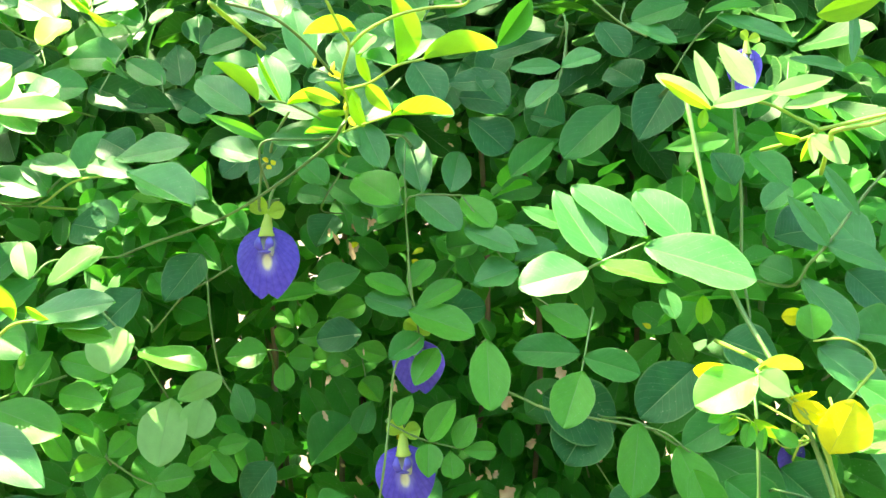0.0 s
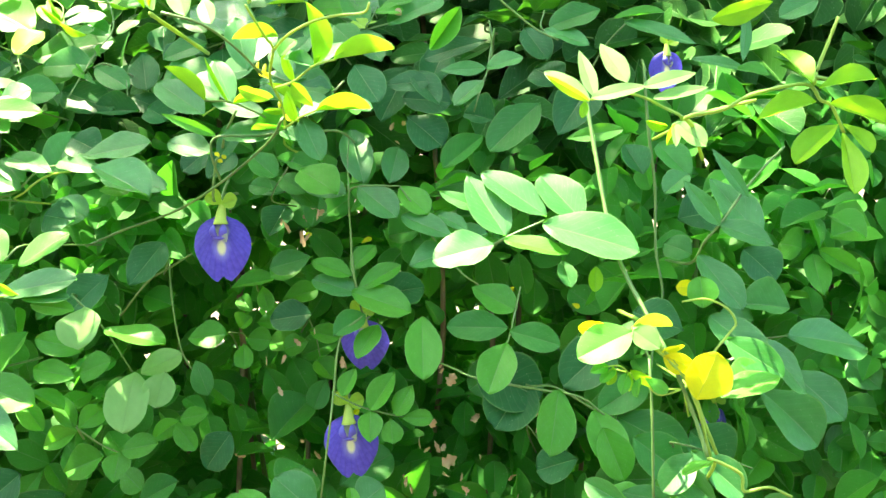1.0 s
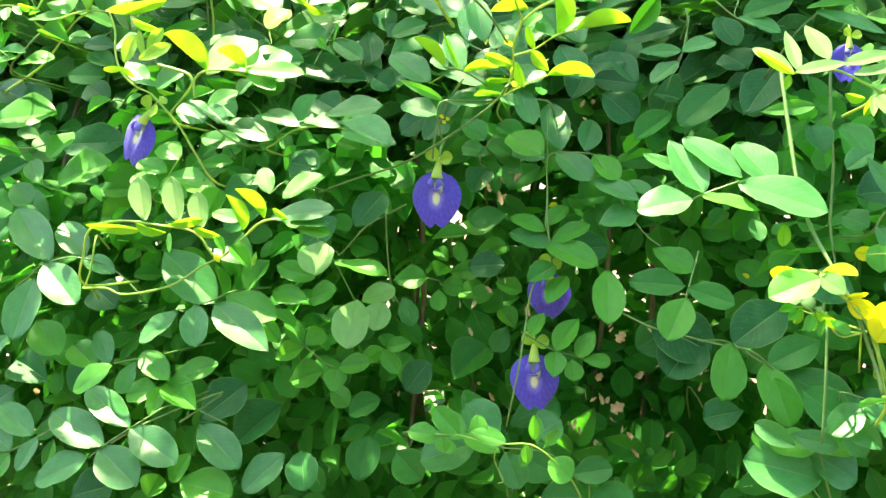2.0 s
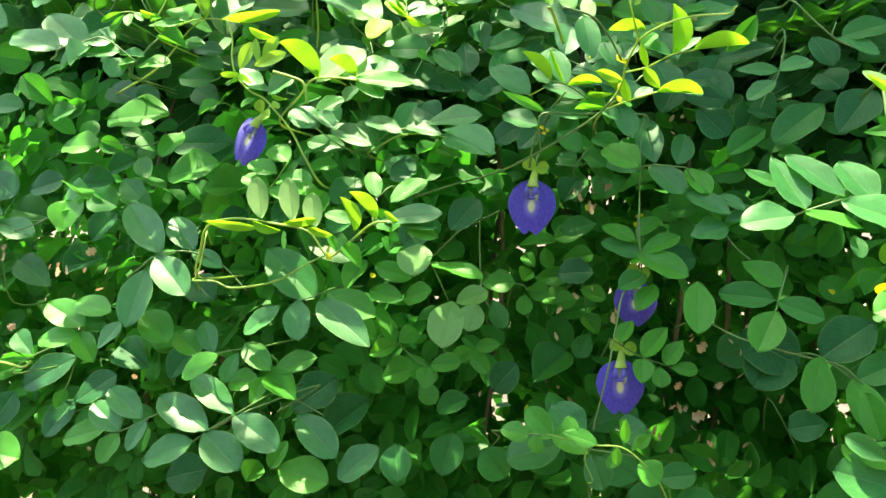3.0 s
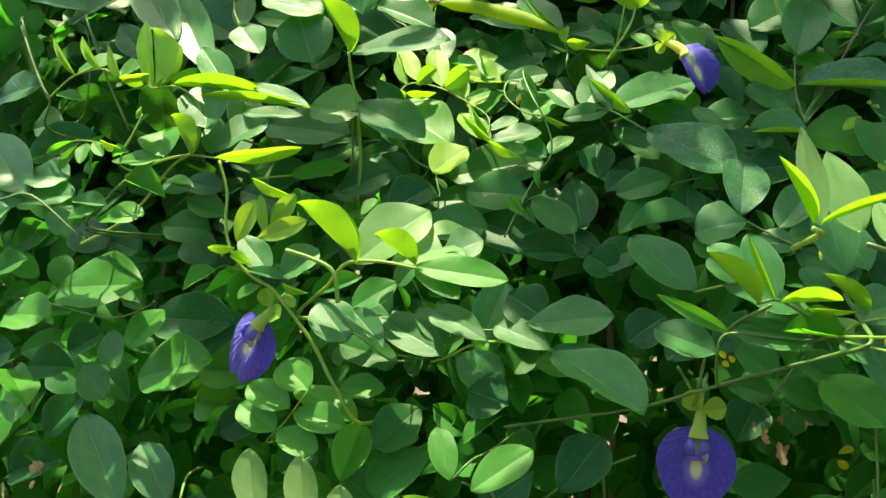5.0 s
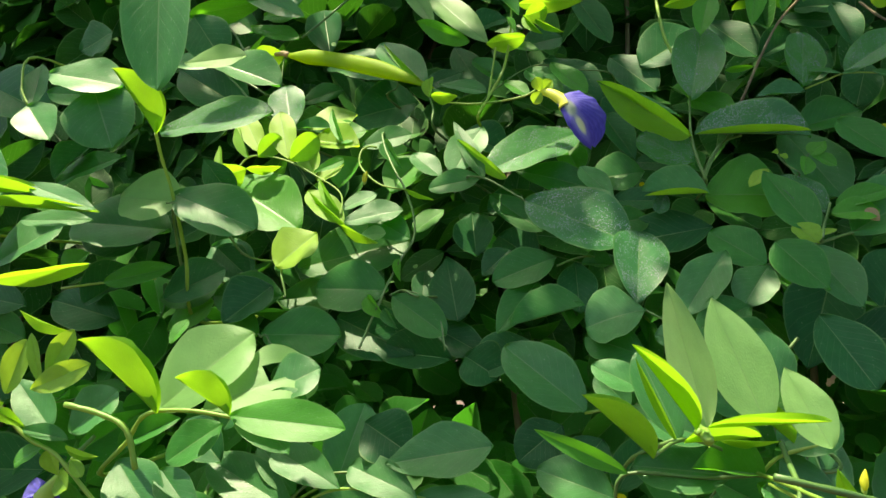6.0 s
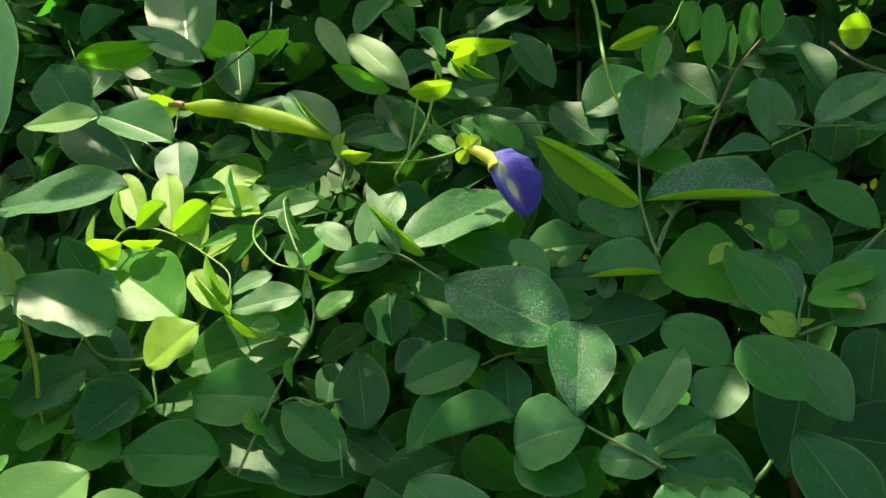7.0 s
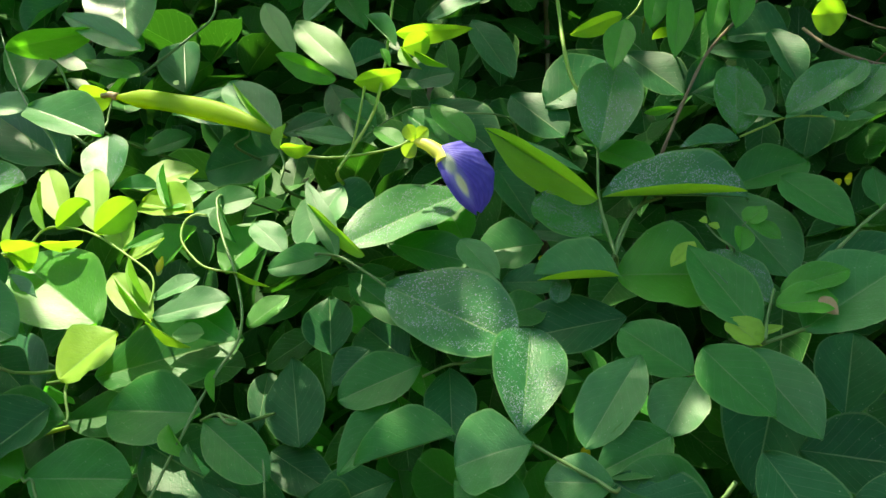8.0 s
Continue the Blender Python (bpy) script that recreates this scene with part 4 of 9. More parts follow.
leaf(s, LIME, -0.3033, 0.6196, 1.3222, -0.3270, 0.6436, 1.3489, 0.0139, 33, 0)
leaf(s, LIME, -0.2851, 0.6153, 1.3186, -0.3012, 0.6416, 1.3478, 0.0160, 24, 0)
leaf(s, YOUNG, -0.3088, 0.6146, 1.3200, -0.3264, 0.6348, 1.3425, 0.0108, -24, 3)
leaf(s, YOUNG, -0.3029, 0.6140, 1.3204, -0.2934, 0.6249, 1.3325, 0.0125, 27, 0)
leaf(s, YOUNG, -0.2819, 0.6106, 1.3178, -0.2696, 0.6230, 1.3316, 0.0154, 30, 0)
leaf(s, YOUNG, -0.3078, 0.6090, 1.3138, -0.3220, 0.6044, 1.3086, 0.0182, -38, 1)
leaf(s, YOUNG, -0.3218, 0.6057, 1.3090, -0.3312, 0.6226, 1.3278, 0.0077, -13, 2)
leaf(s, YOUNG, -0.3085, 0.6100, 1.3137, -0.2875, 0.6107, 1.3146, 0.0086, 55, 2)
leaf(s, LIME, -0.2669, 0.6089, 1.3093, -0.2809, 0.6252, 1.3274, 0.0142, 30, 0)
leaf(s, LUSH, -0.2673, 0.6082, 1.3107, -0.2517, 0.6145, 1.3177, 0.0065, -18, 1)
leaf(s, LIME, -0.2663, 0.6095, 1.3066, -0.2521, 0.6162, 1.3140, 0.0123, -44, 11)
leaf(s, YOUNG, -0.2446, 0.5874, 1.2898, -0.2622, 0.6036, 1.3078, 0.0064, -31, 20)
leaf(s, LIME, -0.2415, 0.5835, 1.2832, -0.2675, 0.5995, 1.3010, 0.0150, 41, 0)
leaf(s, YOUNG, -0.2395, 0.5802, 1.2829, -0.2644, 0.5953, 1.2996, 0.0071, -41, 2)
leaf(s, BLUE, -0.2457, 0.5921, 1.2905, -0.2279, 0.5996, 1.2988, 0.0117, -45, 0)
leaf(s, BLUE, -0.2412, 0.5845, 1.2843, -0.2112, 0.5903, 1.2907, 0.0186, -49, 0)
leaf(s, YOUNG, -0.2419, 0.5802, 1.2829, -0.2194, 0.5726, 1.2744, 0.0094, 47, 2)
leaf(s, PALE, -0.2300, 0.5787, 1.2778, -0.2175, 0.5796, 1.2789, 0.0093, -38, 0)
leaf(s, LEAF, -0.2303, 0.5944, 1.2864, -0.2057, 0.5840, 1.2749, 0.0175, -34, 2)
leaf(s, LUSH, -0.2687, 0.5889, 1.2804, -0.3222, 0.6135, 1.3077, 0.0420, 44, 0)
leaf(s, LIME, -0.2557, 0.5826, 1.2788, -0.2740, 0.5689, 1.2637, 0.0310, 38, 0)
leaf(s, LIME, -0.2821, 0.6493, 1.3306, -0.2517, 0.6434, 1.3240, 0.0257, -49, 5)
leaf(s, LUSH, -0.2611, 0.6304, 1.3015, -0.2531, 0.6461, 1.3190, 0.0235, -21, 8)
runner(0.00058, SHOOT, (-0.2338, 0.6198, 1.3236), (-0.2385, 0.6183, 1.3241), (-0.2415, 0.6144, 1.3209), (-0.2399, 0.6080, 1.3138), (-0.2322, 0.6019, 1.3070), (-0.2239, 0.5978, 1.3025), (-0.2122, 0.5969, 1.3004), (-0.2104, 0.5975, 1.2999))
s = sprig(-0.2355, 0.6428, 1.3325, "hanging vine shoot with small crumpled young leaves")
stalk(s, 0.00065, 0.00058, (-0.2355, 0.7128, 1.3225), (-0.2355, 0.6428, 1.3325), (-0.2312, 0.6251, 1.3250), (-0.2217, 0.6103, 1.3119), (-0.2124, 0.5992, 1.3006), (-0.2042, 0.5862, 1.2862), (-0.2023, 0.5768, 1.2757), (-0.2062, 0.5691, 1.2672), (-0.2110, 0.5577, 1.2545), (-0.2126, 0.5518, 1.2479), (-0.2147, 0.5451, 1.2406), (-0.2175, 0.5346, 1.2289))
leaf(s, LEAF, -0.2468, 0.6331, 1.3250, -0.2190, 0.6393, 1.3319, 0.0172, -37, 0)
leaf(s, LEAF, -0.2316, 0.6278, 1.3269, -0.2186, 0.6142, 1.3118, 0.0096, 0, 20)
leaf(s, LUSH, -0.2271, 0.6204, 1.2985, -0.2146, 0.6394, 1.3196, 0.0279, -25, 0)
leaf(s, BLUE, -0.1968, 0.6156, 1.3067, -0.2159, 0.6278, 1.3202, 0.0138, 41, 0)
leaf(s, YOUNG, -0.2133, 0.5982, 1.3007, -0.1950, 0.5928, 1.2947, 0.0045, 47, 2)
leaf(s, LEAF, -0.1736, 0.6106, 1.3056, -0.2016, 0.6064, 1.3009, 0.0161, 37, 0)
leaf(s, LUSH, -0.2092, 0.6016, 1.2776, -0.1943, 0.6117, 1.2888, 0.0143, -40, 2)
leaf(s, LUSH, -0.2192, 0.5536, 1.2500, -0.2075, 0.5451, 1.2406, 0.0090, 0, 20)
leaf(s, BLUE, -0.2091, 0.5481, 1.2450, -0.2009, 0.5409, 1.2370, 0.0063, 0, 20)
leaf(s, LUSH, -0.2078, 0.5685, 1.2666, -0.2045, 0.5596, 1.2567, 0.0052, 0, 20)
s = sprig(-0.2600, 0.5442, 1.2240, "mid-green leaflets low on the vine in soft shade")
stalk(s, 0.00079, 0.00043, (-0.2600, 0.6142, 1.2140), (-0.2600, 0.5442, 1.2240), (-0.2686, 0.5443, 1.2319), (-0.2722, 0.5443, 1.2319), (-0.2884, 0.5583, 1.2419))
leaf(s, LEAF, -0.2710, 0.5445, 1.2321, -0.2307, 0.5455, 1.2332, 0.0279, -38, 0)
leaf(s, LUSH, -0.2726, 0.5443, 1.2319, -0.2939, 0.5470, 1.2349, 0.0229, 49, 0)
s = sprig(-0.2734, 0.5802, 1.2629, "leaf sprig of the vine with large shaded bluish-green leaflets")
stalk(s, 0.00079, 0.00043, (-0.2734, 0.6502, 1.2529), (-0.2734, 0.5802, 1.2629), (-0.2661, 0.5629, 1.2493), (-0.2674, 0.5621, 1.2483))
leaf(s, LEAF, -0.2671, 0.5621, 1.2483, -0.3060, 0.5624, 1.2487, 0.0264, 38, 0)
leaf(s, LEAF, -0.2778, 0.5784, 1.2438, -0.2351, 0.5825, 1.2484, 0.0224, -38, 0)
leaf(s, BLUE, -0.3239, 0.6061, 1.3005, -0.3008, 0.5864, 1.2787, 0.0209, -36, 3)
leaf(s, SHADE_LEAF, -0.2987, 0.5914, 1.2528, -0.3330, 0.6090, 1.2724, 0.0278, 33, 9)
leaf(s, LEAF, -0.2684, 0.5855, 1.2597, -0.2104, 0.5985, 1.2742, 0.0373, -37, 0)
s = sprig(-0.1946, 0.5573, 1.2497, "leaf sprig of the vine with large shaded bluish-green leaflets")
stalk(s, 0.00065, 0.0005, (-0.1946, 0.6273, 1.2397), (-0.1946, 0.5573, 1.2497), (-0.2034, 0.5598, 1.2524), (-0.2101, 0.5595, 1.2499))
leaf(s, LEAF, -0.2115, 0.5622, 1.2518, -0.2502, 0.5633, 1.2530, 0.0304, 38, 0)
leaf(s, LEAF, -0.2084, 0.5584, 1.2498, -0.1792, 0.5445, 1.2343, 0.0190, -33, 0)
leaf(s, SHADE_LEAF, -0.2450, 0.5799, 1.2348, -0.1994, 0.5657, 1.2190, 0.0323, -36, 2)
leaf(s, SHADE_LEAF, -0.1808, 0.5649, 1.2181, -0.2184, 0.5678, 1.2213, 0.0239, 38, 6)
stalk(s, 0.00079, 0.00043, (-0.2034, 0.5598, 1.2524), (-0.1940, 0.5576, 1.2500), (-0.1835, 0.5510, 1.2416), (-0.1786, 0.5407, 1.2279))
leaf(s, SHADE_LEAF, -0.2035, 0.5929, 1.2358, -0.2063, 0.6122, 1.2574, 0.0129, 11, 1)
leaf(s, SHADE_LEAF, -0.1815, 0.5815, 1.2339, -0.1927, 0.6075, 1.2628, 0.0249, 13, 11)
s = sprig(-0.1813, 0.6443, 1.3375, "sunlit pale leaflets folded over a young stem")
stalk(s, 0.00094, 0.00072, (-0.1813, 0.7143, 1.3275), (-0.1813, 0.6443, 1.3375), (-0.1768, 0.6510, 1.3504), (-0.1696, 0.6656, 1.3689), (-0.1685, 0.6858, 1.3925), (-0.1703, 0.7044, 1.4131), (-0.1724, 0.7278, 1.4391), mat=SHOOT)
leaf(s, PALE, -0.2489, 0.7324, 1.4409, -0.2184, 0.6973, 1.4019, 0.0140, -23, 2)
leaf(s, PALE, -0.2253, 0.7189, 1.4259, -0.1817, 0.6835, 1.3865, 0.0200, -28, 2)
leaf(s, LUSH, -0.2318, 0.7035, 1.4065, -0.1947, 0.6875, 1.3888, 0.0142, 36, 0)
leaf(s, BLUE, -0.2179, 0.7838, 1.4613, -0.2333, 0.7585, 1.4332, 0.0244, 24, 5)
leaf(s, LEAF, -0.2178, 0.7882, 1.4555, -0.1987, 0.7645, 1.4293, 0.0210, -22, 8)
leaf(s, BLUE, -0.1647, 0.6956, 1.4044, -0.1858, 0.7159, 1.4270, 0.0117, 34, 20)
leaf(s, YOUNG, -0.1656, 0.6995, 1.4121, -0.1257, 0.6988, 1.4114, 0.0117, 45, 2)
leaf(s, YOUNG, -0.1600, 0.6901, 1.4028, -0.1466, 0.6938, 1.4069, 0.0138, 29, 0)
leaf(s, YOUNG, -0.1603, 0.6889, 1.4025, -0.1482, 0.6770, 1.3893, 0.0070, 27, 20)
leaf(s, YOUNG, -0.1532, 0.6876, 1.4000, -0.1353, 0.6782, 1.3895, 0.0054, 34, 20)
leaf(s, YOUNG, -0.1815, 0.6753, 1.3852, -0.1583, 0.6782, 1.3884, 0.0134, 45, 0)
stalk(s, 0.00065, 0.0005, (-0.1756, 0.6736, 1.3823), (-0.1759, 0.6619, 1.3659), (-0.1768, 0.6510, 1.3504), mat=SHOOT)
leaf(s, LUSH, -0.1651, 0.6834, 1.3921, -0.1718, 0.6943, 1.4042, 0.0051, 24, 20)
stalk(s, 0.00058, 0.00058, (-0.2035, 0.6516, 1.3500), (-0.1872, 0.6486, 1.3477), (-0.1714, 0.6480, 1.3482), (-0.1556, 0.6493, 1.3508), (-0.1497, 0.6523, 1.3541), mat=SHOOT)
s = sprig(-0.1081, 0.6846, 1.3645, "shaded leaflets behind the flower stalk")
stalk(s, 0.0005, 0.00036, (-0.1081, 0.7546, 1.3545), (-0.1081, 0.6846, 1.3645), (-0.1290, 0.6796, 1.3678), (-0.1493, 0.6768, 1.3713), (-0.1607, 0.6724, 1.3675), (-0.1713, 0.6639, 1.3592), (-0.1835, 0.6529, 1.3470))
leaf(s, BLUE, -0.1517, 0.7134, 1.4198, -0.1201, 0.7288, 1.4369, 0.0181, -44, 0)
leaf(s, SHADE_LEAF, -0.1384, 0.7825, 1.4332, -0.1115, 0.7478, 1.3946, 0.0210, -22, 3)
leaf(s, SHADE_LEAF, -0.1659, 0.7181, 1.3883, -0.1408, 0.7264, 1.3975, 0.0235, -36, 9)
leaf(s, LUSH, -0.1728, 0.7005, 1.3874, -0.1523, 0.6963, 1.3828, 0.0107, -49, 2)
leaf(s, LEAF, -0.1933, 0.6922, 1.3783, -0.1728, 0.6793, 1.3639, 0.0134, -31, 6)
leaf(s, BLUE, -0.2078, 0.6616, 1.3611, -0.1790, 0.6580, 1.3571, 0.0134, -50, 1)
leaf(s, SHADE_LEAF, -0.2247, 0.6914, 1.3640, -0.2000, 0.6988, 1.3722, 0.0155, -36, 11)
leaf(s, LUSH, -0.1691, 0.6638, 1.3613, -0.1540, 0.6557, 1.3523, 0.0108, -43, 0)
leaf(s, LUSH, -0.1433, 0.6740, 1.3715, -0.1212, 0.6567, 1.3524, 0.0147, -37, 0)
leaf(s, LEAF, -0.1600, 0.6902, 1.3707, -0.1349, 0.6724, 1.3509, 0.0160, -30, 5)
leaf(s, SHADE_LEAF, -0.1517, 0.7137, 1.3781, -0.1158, 0.6886, 1.3503, 0.0314, -30, 0)
leaf(s, SHADE_LEAF, -0.0981, 0.6913, 1.3425, -0.1145, 0.6820, 1.3322, 0.0260, 32, 8)
leaf(s, SHADE_LEAF, -0.1111, 0.7306, 1.3808, -0.0823, 0.7090, 1.3569, 0.0274, -29, 0)
leaf(s, SHADE_LEAF, -0.0923, 0.7184, 1.3727, -0.0556, 0.7400, 1.3966, 0.0396, -32, 0)
leaf(s, SHADE_LEAF, -0.2044, 0.7417, 1.4039, -0.1819, 0.7536, 1.4171, 0.0238, -33, 3)
leaf(s, SHADE_LEAF, -0.2177, 0.7491, 1.3961, -0.1916, 0.7194, 1.3631, 0.0212, -23, 9)
s = sprig(-0.0602, 0.6117, 1.3001, "upright stem with broad dew-covered leaflets folded along their ribs")
stalk(s, 0.00079, 0.00065, (-0.0602, 0.6817, 1.2901), (-0.0602, 0.6117, 1.3001), (-0.0629, 0.6170, 1.3093), (-0.0665, 0.6267, 1.3245), (-0.0665, 0.6441, 1.3449))
# Yellow young-leaf colour brightens this backlit underside.
leaf(s, YOUNG, -0.0670, 0.6223, 1.3241, -0.1150, 0.6525, 1.3577, 0.0209, -42, 2)
leaf(s, BLUE, -0.0708, 0.6307, 1.3346, -0.1143, 0.6509, 1.3570, 0.0083, 62, 0)
dewy(s, BLUE, -0.0660, 0.6394, 1.3442, -0.0553, 0.7040, 1.3926, 0.0298, 0, 0)
leaf(s, LUSH, -0.0659, 0.6637, 1.3466, -0.0404, 0.6535, 1.3352, 0.0226, -46, 2)
leaf(s, LUSH, -0.0660, 0.6524, 1.3464, -0.0748, 0.6588, 1.3536, 0.0136, 39, 6)
dewy(s, WET, -0.0651, 0.6251, 1.3250, -0.0089, 0.6251, 1.3250, 0.0435, -45, 36)
# Yellow strip added for the lit underside of the folded dewy leaflet.
leaf(s, YOUNG, -0.0647, 0.6221, 1.3250, -0.0099, 0.6221, 1.3250, 0.0079, 0, 36)
leaf(s, BLUE, -0.0596, 0.5989, 1.2959, -0.0913, 0.5981, 1.2951, 0.0358, 45, 35)
# Same kind of added strip: backlit underside as yellow colour.
leaf(s, YOUNG, -0.0601, 0.5957, 1.2957, -0.0902, 0.5950, 1.2949, 0.0064, 0, 35)
dewy(s, WET, -0.0799, 0.6048, 1.2957, -0.0830, 0.5969, 1.2870, 0.0086, 17, 1)
leaf(s, LUSH, -0.0601, 0.6166, 1.2942, -0.0218, 0.6173, 1.2950, 0.0475, -50, 0)
leaf(s, LIME, -0.0313, 0.6146, 1.3067, -0.0407, 0.6066, 1.2978, 0.0077, 36, 11)
dewy(s, LEAF, -0.0656, 0.6197, 1.3101, -0.0927, 0.6348, 1.3269, 0.0243, 32, 0)
leaf(s, SHADE_LEAF, -0.0704, 0.6383, 1.3103, -0.0946, 0.6400, 1.3122, 0.0147, 38, 0)
leaf(s, LEAF, -0.0622, 0.6322, 1.3062, -0.0690, 0.6424, 1.3176, 0.0127, 19, 5)
stalk(s, 0.00086, 0.00065, (-0.0616, 0.6121, 1.3005), (-0.0581, 0.6215, 1.3110), (-0.0508, 0.6292, 1.3207), (-0.0416, 0.6302, 1.3240))
stalk(s, 0.00072, 0.00058, (-0.0620, 0.6117, 1.3001), (-0.0547, 0.6266, 1.3155), (-0.0471, 0.6351, 1.3250), (-0.0405, 0.6513, 1.3408))
runner(0.00108, SHOOT, (-0.0867, 0.7282, 1.4373), (-0.0845, 0.7183, 1.4263), (-0.0812, 0.6936, 1.3989), (-0.0773, 0.6766, 1.3800), (-0.0696, 0.6626, 1.3633), (-0.0665, 0.6450, 1.3460))
s = sprig(-0.0376, 0.7346, 1.4333, "hanging yellow-green leaflets of the shoot above")
stalk(s, 0.00079, 0.0005, (-0.0376, 0.8046, 1.4233), (-0.0376, 0.7346, 1.4333), (-0.0447, 0.7177, 1.4190), (-0.0517, 0.7073, 1.4108), mat=SHOOT)
leaf(s, LUSH, -0.0518, 0.7055, 1.4110, -0.0587, 0.6806, 1.3833, 0.0149, 9, 2)
leaf(s, YOUNG, -0.0528, 0.7100, 1.4149, -0.0786, 0.7010, 1.4049, 0.0110, -42, 2)
leaf(s, LUSH, -0.0334, 0.7244, 1.4308, -0.0404, 0.7010, 1.4049, 0.0137, -15, 2)
leaf(s, LUSH, -0.0228, 0.7203, 1.4274, -0.0309, 0.6840, 1.3872, 0.0145, -15, 2)
leaf(s, LUSH, -0.0041, 0.7196, 1.4266, -0.0139, 0.6912, 1.3951, 0.0116, -15, 2)
leaf(s, LUSH, 0.0076, 0.7242, 1.4296, -0.0013, 0.6991, 1.4016, 0.0138, -15, 2)
leaf(s, YOUNG, -0.0384, 0.7136, 1.4020, -0.0263, 0.7148, 1.4034, 0.0083, -38, 8)
leaf(s, SHADE_LEAF, -0.0498, 0.7412, 1.4006, -0.0229, 0.7188, 1.3757, 0.0271, -28, 0)
leaf(s, SHADE_LEAF, 0.0294, 0.7316, 1.4034, 0.0008, 0.7357, 1.4079, 0.0312, 38, 3)
leaf(s, SHADE_LEAF, -0.0092, 0.7314, 1.3977, 0.0247, 0.7300, 1.3963, 0.0159, -38, 9)
leaf(s, LUSH, -0.0450, 0.6809, 1.3630, -0.0294, 0.6825, 1.3648, 0.0044, 30, 2)
leaf(s, SHADE_LEAF, -0.0216, 0.7196, 1.3740, 0.0010, 0.7327, 1.3886, 0.0216, -32, 6)
s = sprig(-0.0410, 0.6519, 1.3393, "dew-beaded leaflets on a thin woody stem")
stalk(s, 0.00086, 0.00072, (-0.0410, 0.7219, 1.3293), (-0.0410, 0.6519, 1.3393), (-0.0260, 0.6779, 1.3703), (-0.0120, 0.7011, 1.3939), (0.0141, 0.7294, 1.4209), mat=TWIG)
dewy(s, LEAF, -0.0095, 0.6511, 1.3494, -0.0037, 0.6806, 1.3822, 0.0232, 11, 0)
dewy(s, BLUE, 0.0115, 0.6543, 1.3563, 0.0483, 0.6760, 1.3805, 0.0231, -42, 0)
dewy(s, BLUE, 0.0354, 0.6554, 1.3564, 0.0550, 0.6749, 1.3781, 0.0208, -33, 0)
leaf(s, BLUE, 0.0103, 0.6533, 1.3552, -0.0050, 0.6568, 1.3591, 0.0056, 53, 1)
leaf(s, BLUE, 0.0103, 0.6533, 1.3552, 0.0193, 0.6548, 1.3569, 0.0032, -49, 11)
leaf(s, BLUE, 0.0341, 0.6508, 1.3524, 0.0248, 0.6543, 1.3563, 0.0060, 46, 0)
leaf(s, BLUE, 0.0341, 0.6508, 1.3524, 0.0451, 0.6518, 1.3535, 0.0065, -50, 5)
stalk(s, 0.0005, 0.00043, (-0.0079, 0.6517, 1.3479), (0.0015, 0.6530, 1.3516), (0.0120, 0.6543, 1.3553), (0.0283, 0.6539, 1.3547), (0.0359, 0.6534, 1.3542), mat=SHOOT)
dewy(s, WET, -0.0085, 0.6482, 1.3462, -0.0328, 0.6467, 1.3446, 0.0139, 50, 8)
leaf(s, LUSH, -0.0370, 0.6569, 1.3390, -0.0105, 0.6512, 1.3326, 0.0222, -49, 0)
leaf(s, LEAF, -0.0115, 0.6582, 1.3271, 0.0232, 0.6688, 1.3389, 0.0241, -36, 3)
leaf(s, SHADE_LEAF, 0.0337, 0.7031, 1.3663, 0.0245, 0.6813, 1.3421, 0.0218, 13, 9)
leaf(s, LEAF, 0.0050, 0.6380, 1.3304, 0.0277, 0.6197, 1.3101, 0.0203, -28, 2)
leaf(s, LEAF, 0.0419, 0.6368, 1.3167, 0.0434, 0.6512, 1.3326, 0.0141, 11, 2)
leaf(s, SHADE_LEAF, 0.0183, 0.7193, 1.4030, 0.0258, 0.6942, 1.3751, 0.0182, -11, 6)
leaf(s, SHADE_LEAF, 0.0198, 0.7334, 1.3787, 0.0009, 0.7206, 1.3644, 0.0285, 30, 1)
s = sprig(0.0709, 0.6964, 1.3931, "yellowing rounded leaflet on a thin twig")
stalk(s, 0.0005, 0.00036, (0.0709, 0.7664, 1.3831), (0.0709, 0.6964, 1.3931), (0.0599, 0.6959, 1.3970), (0.0479, 0.6998, 1.4046), mat=TWIG)
leaf(s, YOUNG, 0.0480, 0.7004, 1.4053, 0.0330, 0.7004, 1.4053, 0.0184, -25, 0)
s = sprig(-0.0175, 0.6093, 1.3030, "large shaded leaflets and a small sprouting tip")
stalk(s, 0.0005, 0.00036, (-0.0175, 0.6793, 1.2930), (-0.0175, 0.6093, 1.3030), (-0.0231, 0.6110, 1.3083), (-0.0269, 0.6134, 1.3132))
leaf(s, BLUE, -0.0192, 0.6509, 1.3270, 0.0055, 0.6198, 1.2925, 0.0327, -29, 0)
leaf(s, LUSH, -0.0122, 0.6144, 1.3131, -0.0043, 0.6197, 1.3190, 0.0096, -40, 11)
leaf(s, LUSH, -0.0116, 0.6152, 1.3140, -0.0009, 0.6093, 1.3075, 0.0086, -42, 0)
leaf(s, LUSH, -0.0137, 0.6132, 1.3118, -0.0164, 0.6051, 1.3028, 0.0088, -15, 5)
leaf(s, LIME, -0.0264, 0.6138, 1.3136, -0.0295, 0.6146, 1.3145, 0.0040, 48, 8)
leaf(s, LIME, -0.0260, 0.6134, 1.3132, -0.0221, 0.6123, 1.3118, 0.0040, -47, 0)
stalk(s, 0.00043, 0.00036, (-0.0165, 0.6130, 1.3082), (-0.0121, 0.6148, 1.3136))
s = sprig(-0.0137, 0.5809, 1.2726, "leaf sprig of the vine with large shaded bluish-green leaflets")
